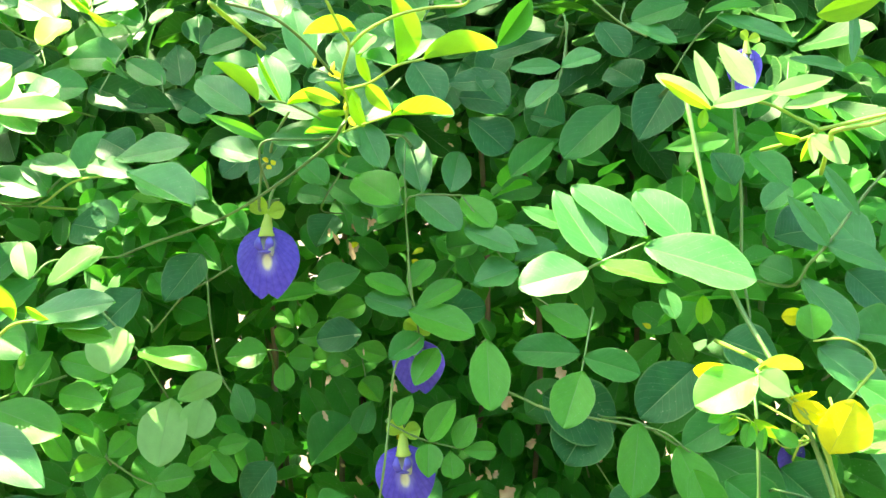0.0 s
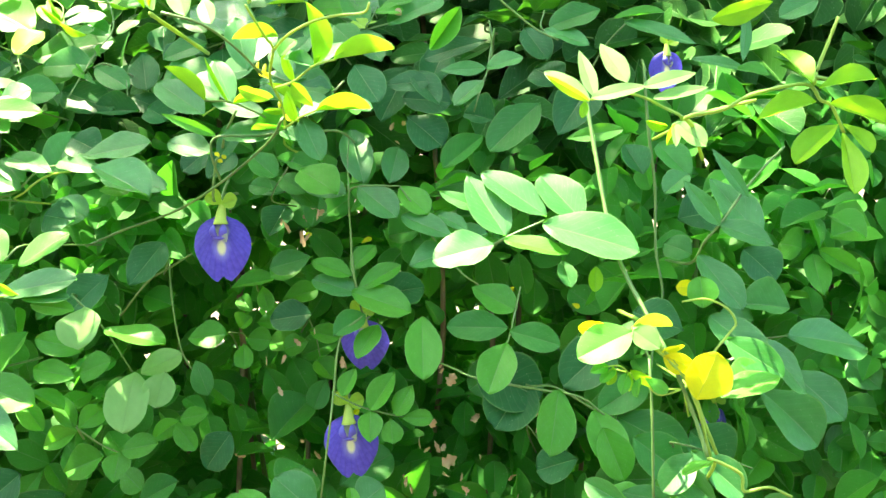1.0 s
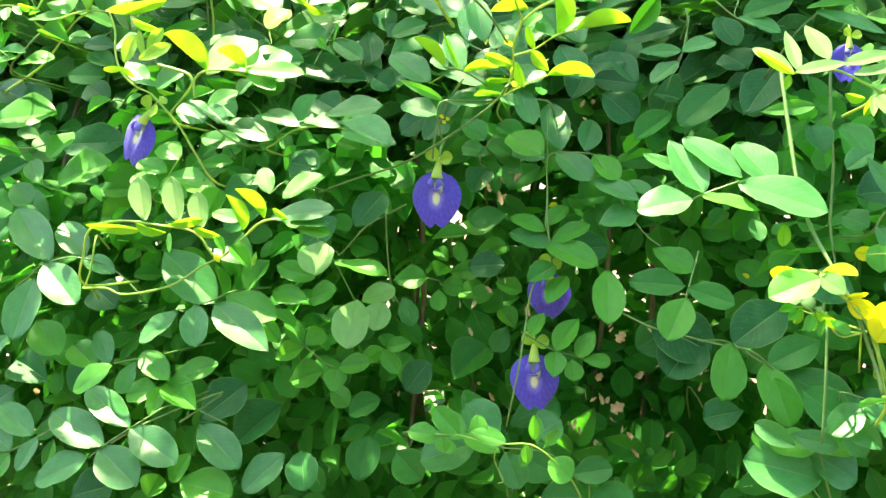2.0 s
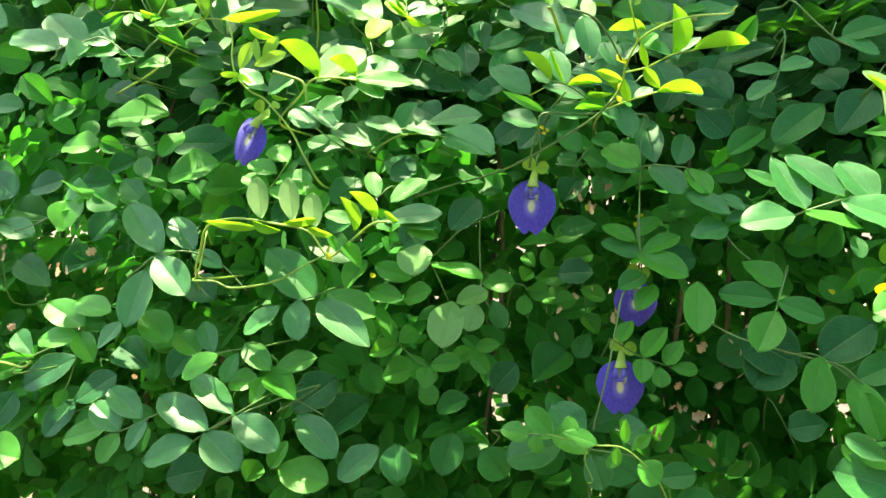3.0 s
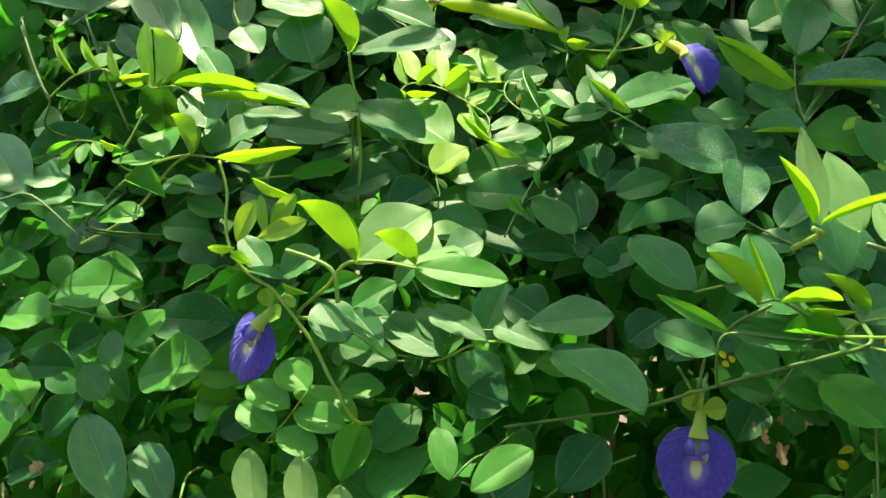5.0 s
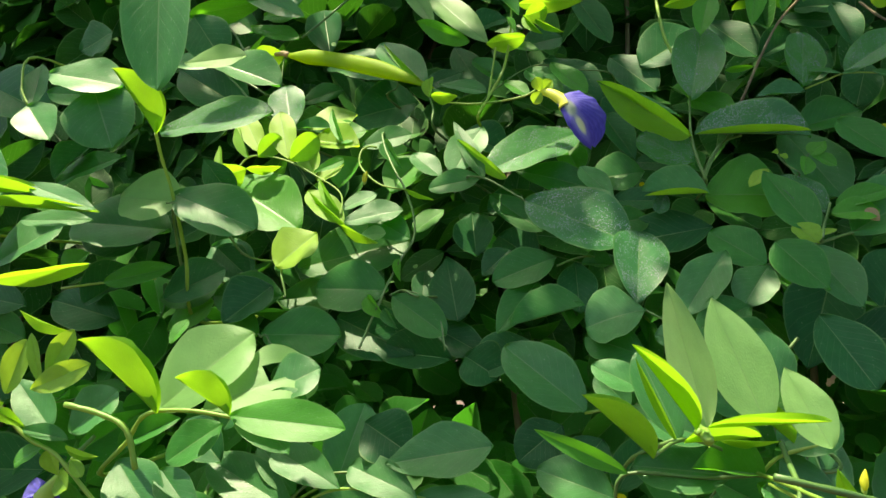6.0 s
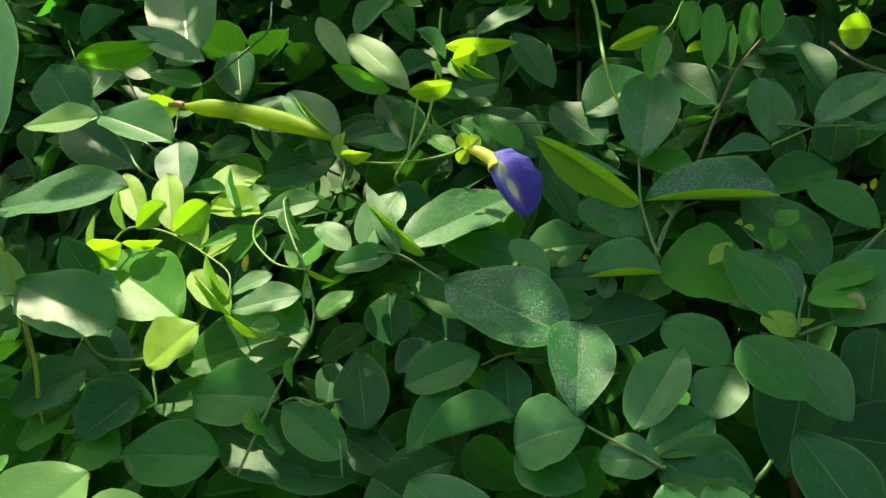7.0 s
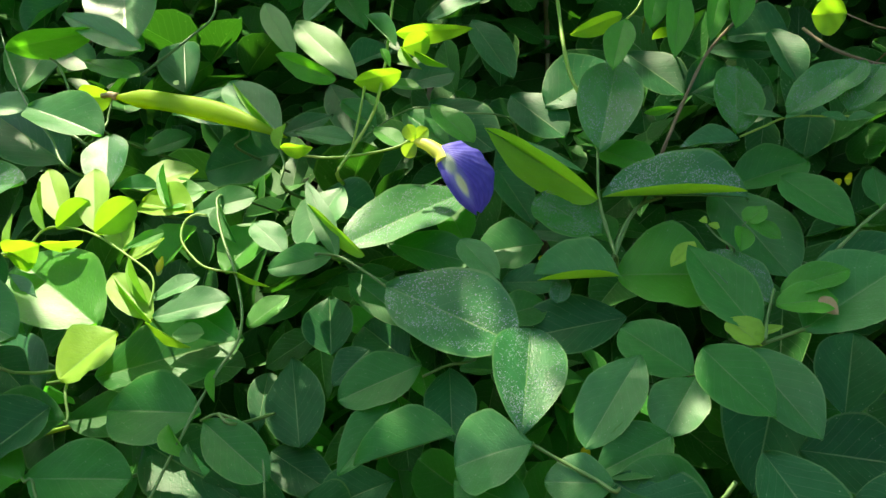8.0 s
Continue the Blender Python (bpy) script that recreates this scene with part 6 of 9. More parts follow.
leaf(s, PALE, 0.1245, 0.3759, 1.2129, 0.1190, 0.3934, 1.2367, 0.0081, 9, 2)
leaf(s, PALE, 0.1407, 0.3799, 1.2196, 0.1297, 0.3948, 1.2399, 0.0113, 14, 2)
leaf(s, PALE, 0.1225, 0.3738, 1.2125, 0.1498, 0.3776, 1.2177, 0.0088, -37, 2)
leaf(s, PALE, 0.1482, 0.3772, 1.2173, 0.1745, 0.3817, 1.2233, 0.0096, -37, 2)
leaf(s, PALE, 0.1524, 0.3744, 1.2114, 0.1796, 0.3780, 1.2162, 0.0072, -37, 2)
leaf(s, PALE, 0.1622, 0.3699, 1.1996, 0.1747, 0.3616, 1.1887, 0.0122, -28, 0)
leaf(s, PALE, 0.1615, 0.3689, 1.1997, 0.1602, 0.3601, 1.1881, 0.0049, -11, 2)
leaf(s, YOUNG, 0.1632, 0.3696, 1.1986, 0.1567, 0.3666, 1.1887, 0.0076, -11, 5)
leaf(s, YOUNG, 0.1592, 0.3734, 1.1981, 0.1487, 0.3743, 1.2009, 0.0066, -39, 8)
leaf(s, YOUNG, 0.1201, 0.3773, 1.2111, 0.1181, 0.3749, 1.2031, 0.0046, 3, 0)
s = sprig(0.1993, 0.4835, 1.1115, "compound leaf sprig with smooth bluish-green leaflets")
stalk(s, 0.001, 0.0008, (0.1993, 0.5535, 1.1015), (0.1993, 0.4835, 1.1115), (0.2038, 0.4718, 1.1260), (0.2138, 0.4714, 1.1381), (0.2356, 0.4810, 1.1634), (0.2564, 0.4888, 1.1827))
leaf(s, BLUE, 0.2128, 0.4690, 1.1366, 0.1923, 0.4771, 1.1638, 0.0125, 12, 2)
leaf(s, BLUE, 0.2383, 0.4737, 1.1289, 0.2143, 0.4999, 1.1629, 0.0269, 29, 2)
leaf(s, BLUE, 0.2132, 0.4701, 1.1369, 0.2423, 0.4609, 1.1253, 0.0197, -46, 2)
leaf(s, BLUE, 0.1994, 0.4677, 1.1190, 0.2204, 0.4445, 1.0903, 0.0222, -29, 0)
leaf(s, LUSH, 0.1952, 0.4378, 1.0926, 0.1948, 0.4432, 1.1106, 0.0186, 0, 0)
leaf(s, GOLD, 0.1929, 0.4451, 1.1036, 0.1812, 0.4451, 1.1036, 0.0099, 0, 0)
leaf(s, BLUE, 0.2314, 0.4757, 1.1523, 0.2112, 0.4847, 1.1825, 0.0089, 11, 2)
leaf(s, BLUE, 0.1985, 0.4902, 1.1673, 0.1819, 0.4823, 1.1571, 0.0168, 42, 3)
leaf(s, LEAF, 0.1991, 0.4802, 1.1174, 0.1833, 0.4864, 1.1252, 0.0203, 34, 9)
leaf(s, BLUE, 0.2010, 0.4458, 1.0860, 0.2325, 0.4245, 1.0604, 0.0251, -38, 2)
leaf(s, BLUE, 0.2314, 0.4598, 1.0793, 0.2117, 0.4630, 1.0833, 0.0237, 49, 2)
leaf(s, BLUE, 0.2546, 0.4656, 1.0853, 0.2260, 0.4689, 1.0894, 0.0294, 49, 6)
leaf(s, SHADE_LEAF, 0.1946, 0.5012, 1.1373, 0.2190, 0.5057, 1.1430, 0.0325, -37, 1)
leaf(s, SHADE_LEAF, 0.1653, 0.4934, 1.0780, 0.1954, 0.4843, 1.0668, 0.0314, -36, 11)
leaf(s, SHADE_LEAF, 0.2353, 0.4953, 1.1177, 0.2524, 0.4816, 1.1006, 0.0293, -27, 0)
leaf(s, LEAF, 0.1845, 0.5157, 1.1857, 0.2020, 0.4987, 1.1635, 0.0210, -23, 5)
leaf(s, SHADE_LEAF, 0.1751, 0.5148, 1.1660, 0.1649, 0.5296, 1.1855, 0.0205, 17, 8)
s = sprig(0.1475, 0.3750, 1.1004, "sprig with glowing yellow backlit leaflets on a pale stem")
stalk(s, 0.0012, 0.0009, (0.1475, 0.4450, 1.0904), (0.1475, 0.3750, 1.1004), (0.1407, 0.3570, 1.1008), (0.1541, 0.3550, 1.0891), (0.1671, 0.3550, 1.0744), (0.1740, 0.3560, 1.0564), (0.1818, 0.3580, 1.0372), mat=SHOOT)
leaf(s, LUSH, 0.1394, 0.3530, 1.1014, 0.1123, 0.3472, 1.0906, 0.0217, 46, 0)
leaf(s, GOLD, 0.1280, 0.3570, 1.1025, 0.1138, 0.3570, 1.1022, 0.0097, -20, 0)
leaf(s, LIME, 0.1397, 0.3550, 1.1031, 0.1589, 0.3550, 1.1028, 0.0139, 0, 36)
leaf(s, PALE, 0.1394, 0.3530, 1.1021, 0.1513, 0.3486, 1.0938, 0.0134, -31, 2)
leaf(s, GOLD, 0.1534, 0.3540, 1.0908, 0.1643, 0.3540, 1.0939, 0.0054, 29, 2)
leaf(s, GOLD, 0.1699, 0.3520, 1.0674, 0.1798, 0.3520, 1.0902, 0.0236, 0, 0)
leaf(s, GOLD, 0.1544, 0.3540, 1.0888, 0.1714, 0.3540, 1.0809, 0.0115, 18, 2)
leaf(s, LUSH, 0.1891, 0.3580, 1.0704, 0.2065, 0.3630, 1.0796, 0.0218, -44, 0)
s = sprig(0.1684, 0.3650, 1.0703, "curling young shoot with tiny folded leaflets")
stalk(s, 0.0006, 0.0004, (0.1684, 0.4350, 1.0603), (0.1684, 0.3650, 1.0703), (0.1527, 0.3550, 1.0720), (0.1411, 0.3530, 1.0772), (0.1336, 0.3520, 1.0844), (0.1254, 0.3520, 1.0841), mat=SHOOT)
leaf(s, YOUNG, 0.1302, 0.3520, 1.0844, 0.1278, 0.3520, 1.0749, 0.0056, 0, 3)
leaf(s, YOUNG, 0.1373, 0.3520, 1.0817, 0.1377, 0.3520, 1.0715, 0.0040, 0, 20)
leaf(s, YOUNG, 0.1380, 0.3520, 1.0827, 0.1509, 0.3520, 1.0739, 0.0059, 17, 9)
leaf(s, LUSH, 0.1278, 0.3520, 1.0847, 0.1186, 0.3505, 1.0819, 0.0068, 48, 2)
s = sprig(0.0792, 0.5583, 1.2677, "shaded leaflets on thin stems high in the hedge")
stalk(s, 0.0007, 0.0006, (0.0792, 0.6283, 1.2577), (0.0792, 0.5583, 1.2677), (0.0740, 0.5316, 1.2387), (0.0704, 0.5264, 1.2281))
leaf(s, BLUE, 0.0728, 0.5296, 1.2386, 0.0421, 0.5292, 1.2381, 0.0112, 25, 2)
leaf(s, BLUE, 0.0733, 0.5296, 1.2386, 0.0976, 0.5356, 1.2469, 0.0180, -47, 0)
leaf(s, BLUE, 0.0709, 0.5252, 1.2306, 0.0512, 0.5135, 1.2150, 0.0161, 39, 0)
leaf(s, LEAF, 0.1504, 0.5408, 1.2760, 0.1156, 0.5332, 1.2656, 0.0222, 36, 0)
leaf(s, BLUE, 0.1120, 0.5308, 1.2627, 0.1410, 0.5227, 1.2516, 0.0169, -47, 0)
leaf(s, BLUE, 0.1644, 0.5278, 1.2660, 0.2085, 0.5149, 1.2484, 0.0162, -46, 2)
leaf(s, LUSH, 0.1579, 0.5284, 1.2682, 0.1915, 0.5313, 1.2721, 0.0103, -50, 6)
leaf(s, SHADE_LEAF, 0.0741, 0.5559, 1.2598, 0.0302, 0.5487, 1.2500, 0.0192, 37, 1)
leaf(s, SHADE_LEAF, 0.0340, 0.5478, 1.2326, 0.0034, 0.5457, 1.2299, 0.0200, 38, 11)
leaf(s, SHADE_LEAF, -0.0191, 0.5514, 1.2447, -0.0007, 0.5321, 1.2189, 0.0260, -22, 0)
leaf(s, SHADE_LEAF, 0.0237, 0.5547, 1.2389, 0.0412, 0.5362, 1.2142, 0.0198, -22, 5)
leaf(s, LEAF, 0.0421, 0.5298, 1.1725, 0.0700, 0.5459, 1.1939, 0.0217, -30, 8)
leaf(s, LEAF, 0.1092, 0.5424, 1.2148, 0.0739, 0.5194, 1.1845, 0.0293, 29, 0)
leaf(s, LUSH, 0.0345, 0.5438, 1.2528, 0.0569, 0.5529, 1.2829, 0.0183, 12, 20)
leaf(s, YOUNG, 0.2185, 0.5173, 1.2644, 0.2575, 0.5203, 1.2744, 0.0155, 29, 2)
leaf(s, BLUE, 0.2440, 0.5283, 1.2676, 0.2345, 0.5047, 1.2357, 0.0091, -15, 2)
leaf(s, BLUE, 0.2089, 0.5302, 1.2407, 0.2421, 0.5250, 1.2337, 0.0124, -49, 0)
leaf(s, LUSH, 0.2349, 0.5177, 1.2324, 0.2557, 0.5154, 1.2292, 0.0135, -49, 3)
leaf(s, SHADE_LEAF, 0.1245, 0.5564, 1.2281, 0.1081, 0.5674, 1.2430, 0.0310, 28, 9)
leaf(s, SHADE_LEAF, 0.1470, 0.5613, 1.2277, 0.1211, 0.5348, 1.1926, 0.0327, 22, 2)
leaf(s, SHADE_LEAF, 0.0782, 0.5592, 1.2039, 0.0570, 0.5646, 1.2111, 0.0293, 36, 6)
leaf(s, SHADE_LEAF, 0.0161, 0.5555, 1.2084, 0.0414, 0.5418, 1.1903, 0.0307, -31, 1)
leaf(s, LEAF, -0.0348, 0.5654, 1.2746, -0.0153, 0.5510, 1.2550, 0.0227, -27, 11)
leaf(s, SHADE_LEAF, 0.1004, 0.5685, 1.2683, 0.1160, 0.5516, 1.2453, 0.0220, -21, 0)
stalk(s, 0.0006, 0.0005, (0.1138, 0.5513, 1.2778), (0.1128, 0.5420, 1.2633), (0.1461, 0.5453, 1.2578))
stalk(s, 0.0006, 0.0006, (0.1726, 0.5441, 1.2705), (0.1561, 0.5443, 1.2544), (0.1430, 0.5432, 1.2340))
s = sprig(-0.4529, 0.4711, 1.0406, "sprig of large bluish leaflets with spots of sun")
stalk(s, 0.0009, 0.0007, (-0.4529, 0.5411, 1.0306), (-0.4529, 0.4711, 1.0406), (-0.4331, 0.4567, 1.0534), (-0.4170, 0.4561, 1.0656), (-0.3900, 0.4573, 1.0717), (-0.3603, 0.4599, 1.0643), (-0.3334, 0.4577, 1.0437))
leaf(s, BLUE, -0.4119, 0.4556, 1.0678, -0.4608, 0.4820, 1.1070, 0.0302, 39, 0)
leaf(s, BLUE, -0.4164, 0.4543, 1.0665, -0.3766, 0.4355, 1.0398, 0.0287, -41, 0)
leaf(s, BLUE, -0.4231, 0.4509, 1.0547, -0.4222, 0.4201, 1.0116, 0.0274, -15, 0)
leaf(s, BLUE, -0.3839, 0.4615, 1.0725, -0.4158, 0.4782, 1.0971, 0.0243, 39, 0)
leaf(s, BLUE, -0.3858, 0.4611, 1.0704, -0.3553, 0.4553, 1.0621, 0.0170, -48, 3)
s = sprig(-0.6339, 0.5359, 0.9894, "leaflets on the shaded side of the hedge face, one sunlit")
stalk(s, 0.0008, 0.0006, (-0.6339, 0.6059, 0.9794), (-0.6339, 0.5359, 0.9894), (-0.6369, 0.5254, 1.0368), (-0.6313, 0.5230, 1.0601), (-0.5967, 0.5248, 1.0738), (-0.5442, 0.5280, 1.1002))
leaf(s, LUSH, -0.5415, 0.5252, 1.1012, -0.5561, 0.5055, 1.0724, 0.0316, 22, 0)
leaf(s, LEAF, -0.6357, 0.5259, 1.0794, -0.6758, 0.5262, 1.0799, 0.0284, 38, 9)
leaf(s, BLUE, -0.5970, 0.5224, 1.0619, -0.6487, 0.5299, 1.0729, 0.0269, 49, 2)
leaf(s, LUSH, -0.6358, 0.5196, 1.0578, -0.6640, 0.5097, 1.0437, 0.0356, 45, 6)
leaf(s, LEAF, -0.5728, 0.5169, 1.0144, -0.6287, 0.5333, 1.0380, 0.0302, 35, 1)
leaf(s, SHADE_LEAF, -0.6317, 0.5375, 1.0973, -0.6740, 0.5517, 1.1186, 0.0337, 34, 11)
leaf(s, SHADE_LEAF, -0.6187, 0.5439, 1.1043, -0.5859, 0.5526, 1.1173, 0.0318, -35, 0)
leaf(s, SHADE_LEAF, -0.5521, 0.5496, 1.0582, -0.5331, 0.5685, 1.0859, 0.0326, -21, 5)
leaf(s, SHADE_LEAF, -0.5800, 0.5436, 1.0280, -0.5410, 0.5527, 1.0412, 0.0379, -36, 8)
leaf(s, SHADE_LEAF, -0.4126, 0.5539, 1.0794, -0.3890, 0.5653, 1.0962, 0.0323, -31, 0)
leaf(s, SHADE_LEAF, -0.4100, 0.5403, 1.0114, -0.4407, 0.5518, 1.0280, 0.0337, 33, 3)
s = sprig(-0.5415, 0.4291, 0.9553, "small sprig of light-edged green leaflets")
stalk(s, 0.0007, 0.0005, (-0.5415, 0.4991, 0.9453), (-0.5415, 0.4291, 0.9553), (-0.5119, 0.4183, 0.9767), (-0.4650, 0.4181, 1.0004), (-0.4595, 0.4179, 1.0093))
leaf(s, LUSH, -0.4584, 0.4177, 1.0084, -0.5035, 0.4279, 1.0227, 0.0267, 48, 0)
leaf(s, LUSH, -0.4371, 0.4223, 1.0213, -0.4753, 0.4270, 1.0279, 0.0232, 49, 9)
leaf(s, LUSH, -0.4633, 0.4158, 0.9992, -0.5003, 0.4121, 0.9941, 0.0237, 50, 0)
leaf(s, BLUE, -0.4256, 0.4200, 1.0150, -0.4374, 0.4051, 0.9945, 0.0171, 25, 2)
leaf(s, LUSH, -0.4653, 0.4184, 1.0022, -0.4417, 0.4051, 0.9840, 0.0205, -39, 6)
leaf(s, LEAF, -0.5112, 0.4186, 0.9781, -0.5396, 0.4298, 0.9936, 0.0194, 33, 1)
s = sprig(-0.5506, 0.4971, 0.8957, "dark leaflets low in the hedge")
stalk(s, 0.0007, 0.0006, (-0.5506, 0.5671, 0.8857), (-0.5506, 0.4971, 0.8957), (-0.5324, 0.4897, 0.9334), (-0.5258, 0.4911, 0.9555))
leaf(s, SHADE_LEAF, -0.5253, 0.4912, 0.9561, -0.5696, 0.4701, 0.9277, 0.0334, 32, 0)
leaf(s, SHADE_LEAF, -0.4858, 0.4966, 0.9429, -0.5165, 0.4770, 0.9167, 0.0305, 29, 11)
leaf(s, SHADE_LEAF, -0.5273, 0.4909, 0.9146, -0.5444, 0.4675, 0.8839, 0.0290, 18, 0)
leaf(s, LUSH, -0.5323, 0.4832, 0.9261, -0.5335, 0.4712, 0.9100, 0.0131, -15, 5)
leaf(s, SHADE_LEAF, -0.4996, 0.5205, 0.9624, -0.4619, 0.5097, 0.9477, 0.0353, -35, 8)
leaf(s, SHADE_LEAF, -0.6041, 0.5000, 0.9101, -0.6120, 0.4787, 0.8822, 0.0320, -11, 0)
leaf(s, SHADE_LEAF, -0.4386, 0.5109, 0.9393, -0.4275, 0.5313, 0.9677, 0.0289, -14, 3)
leaf(s, SHADE_LEAF, -0.4353, 0.4973, 0.8463, -0.4003, 0.5069, 0.8589, 0.0410, -36, 9)
leaf(s, SHADE_LEAF, -0.2786, 0.5289, 0.9543, -0.3124, 0.5074, 0.9252, 0.0397, 29, 2)
leaf(s, SHADE_LEAF, -0.2468, 0.5305, 0.9373, -0.2806, 0.5091, 0.9086, 0.0396, 29, 6)
s = sprig(-0.3897, 0.4313, 0.9413, "small compound leaf with paired leaflets low on the hedge")
stalk(s, 0.0007, 0.0005, (-0.3897, 0.5013, 0.9313), (-0.3897, 0.4313, 0.9413), (-0.4012, 0.4173, 0.9364), (-0.4231, 0.4129, 0.9243), (-0.4345, 0.4111, 0.9207))
leaf(s, BLUE, -0.4044, 0.4154, 0.9372, -0.4445, 0.4286, 0.9550, 0.0229, 46, 0)
leaf(s, BLUE, -0.4231, 0.4129, 0.9243, -0.4583, 0.4255, 0.9413, 0.0229, 45, 0)
leaf(s, BLUE, -0.4000, 0.4154, 0.9372, -0.4071, 0.3986, 0.9153, 0.0154, 15, 0)
leaf(s, LUSH, -0.4337, 0.4113, 0.9265, -0.4708, 0.4024, 0.9148, 0.0241, 48, 0)
leaf(s, LUSH, -0.4228, 0.4117, 0.9234, -0.4314, 0.3957, 0.9026, 0.0213, 19, 0)
leaf(s, LUSH, -0.5563, 0.3971, 0.8953, -0.5102, 0.3973, 0.8956, 0.0384, -50, 0)
s = sprig(-0.3017, 0.4356, 0.9628, "compound leaf with broad bluish leaflets on a straight stalk")
stalk(s, 0.0008, 0.0006, (-0.3017, 0.5056, 0.9528), (-0.3017, 0.4356, 0.9628), (-0.3055, 0.4232, 0.9611), (-0.3400, 0.4155, 0.9377), (-0.3546, 0.4121, 0.9256))
leaf(s, BLUE, -0.3430, 0.4140, 0.9350, -0.3966, 0.4279, 0.9537, 0.0285, 47, 0)
leaf(s, BLUE, -0.3542, 0.4113, 0.9265, -0.3917, 0.3976, 0.9087, 0.0274, 45, 0)
leaf(s, BLUE, -0.3468, 0.4137, 0.9336, -0.3077, 0.3989, 0.9142, 0.0302, -45, 0)
leaf(s, BLUE, -0.3246, 0.4209, 0.9496, -0.3712, 0.4375, 0.9722, 0.0231, 45, 0)
leaf(s, BLUE, -0.3227, 0.4181, 0.9503, -0.2779, 0.4043, 0.9321, 0.0277, -46, 0)
leaf(s, LUSH, -0.3402, 0.4252, 0.9961, -0.3649, 0.4115, 0.9773, 0.0223, 40, 0)
s = sprig(-0.3126, 0.4674, 0.9971, "cluster of small fresh leaflets on crossing stalks")
stalk(s, 0.0007, 0.0005, (-0.3126, 0.5374, 0.9871), (-0.3126, 0.4674, 0.9971), (-0.3199, 0.4514, 0.9968), (-0.3354, 0.4470, 0.9951), (-0.3519, 0.4451, 0.9906))
leaf(s, BLUE, -0.3351, 0.4486, 0.9930, -0.3408, 0.4328, 0.9714, 0.0140, -15, 1)
leaf(s, LUSH, -0.3306, 0.4510, 1.0001, -0.2998, 0.4380, 0.9822, 0.0205, -43, 11)
leaf(s, LUSH, -0.3145, 0.4445, 0.9723, -0.3406, 0.4412, 0.9678, 0.0232, 49, 0)
leaf(s, LUSH, -0.3102, 0.4451, 0.9756, -0.3135, 0.4296, 0.9546, 0.0130, -15, 5)
leaf(s, LUSH, -0.3069, 0.4447, 0.9784, -0.2762, 0.4337, 0.9635, 0.0253, -45, 8)
leaf(s, LUSH, -0.3024, 0.4461, 0.9805, -0.2687, 0.4561, 0.9943, 0.0226, -46, 0)
leaf(s, LUSH, -0.4265, 0.4546, 1.0178, -0.3968, 0.4396, 0.9970, 0.0287, -41, 0)
leaf(s, BLUE, -0.3590, 0.4497, 0.9885, -0.3773, 0.4657, 1.0110, 0.0174, 31, 0)
leaf(s, LUSH, -0.3710, 0.4489, 0.9847, -0.3990, 0.4602, 1.0004, 0.0241, 43, 3)
stalk(s, 0.0006, 0.0006, (-0.3068, 0.4456, 0.9780), (-0.2818, 0.4460, 0.9599), (-0.2582, 0.4477, 0.9484))
s = sprig(-0.2634, 0.4776, 1.0478, "broad bluish leaflets hanging in half shade")
stalk(s, 0.0008, 0.0006, (-0.2634, 0.5476, 1.0378), (-0.2634, 0.4776, 1.0478), (-0.2736, 0.4606, 1.0431), (-0.2838, 0.4560, 1.0399))
leaf(s, BLUE, -0.2857, 0.4541, 1.0404, -0.2758, 0.4340, 1.0124, 0.0226, -16, 0)
leaf(s, BLUE, -0.2603, 0.4370, 1.0450, -0.2096, 0.4175, 1.0177, 0.0276, -44, 2)
leaf(s, BLUE, -0.3023, 0.4575, 1.0327, -0.3271, 0.4417, 1.0106, 0.0201, 37, 0)
leaf(s, LUSH, -0.2621, 0.4595, 1.0475, -0.2185, 0.4513, 1.0359, 0.0271, -48, 9)
leaf(s, LEAF, -0.3324, 0.4928, 1.0740, -0.2774, 0.4690, 1.0400, 0.0351, -32, 0)
leaf(s, LEAF, -0.2950, 0.5009, 1.0895, -0.2509, 0.4871, 1.0694, 0.0300, -35, 2)
leaf(s, LUSH, -0.2399, 0.4923, 1.0713, -0.2534, 0.4768, 1.0491, 0.0217, 26, 6)
leaf(s, SHADE_LEAF, -0.1882, 0.5093, 1.1065, -0.2126, 0.4962, 1.0874, 0.0314, 30, 1)
leaf(s, SHADE_LEAF, -0.1542, 0.5233, 1.1265, -0.1725, 0.5048, 1.0991, 0.0293, 21, 11)
s = sprig(-0.2838, 0.4447, 0.8837, "low leaflets at the bottom of the leafy face")
stalk(s, 0.0007, 0.0006, (-0.2838, 0.5147, 0.8737), (-0.2838, 0.4447, 0.8837), (-0.2841, 0.4310, 0.9048), (-0.2947, 0.4290, 0.9048))
leaf(s, LUSH, -0.2867, 0.4255, 0.9075, -0.2428, 0.4225, 0.9035, 0.0326, -50, 0)
leaf(s, LUSH, -0.2940, 0.4262, 0.9061, -0.2846, 0.4405, 0.9252, 0.0180, -22, 5)
leaf(s, BLUE, -0.2772, 0.4399, 0.9494, -0.2367, 0.4219, 0.9255, 0.0273, -43, 0)
leaf(s, BLUE, -0.2064, 0.4385, 0.9327, -0.2331, 0.4202, 0.9086, 0.0276, 37, 0)
leaf(s, LEAF, -0.1942, 0.4402, 0.9360, -0.1854, 0.4226, 0.9128, 0.0255, -13, 0)
leaf(s, LUSH, -0.3080, 0.4318, 0.9089, -0.3122, 0.4207, 0.8945, 0.0208, -15, 8)
s = sprig(-0.3446, 0.4030, 1.0621, "young shoot with upright pale oval leaflets and folded lime leaflets")
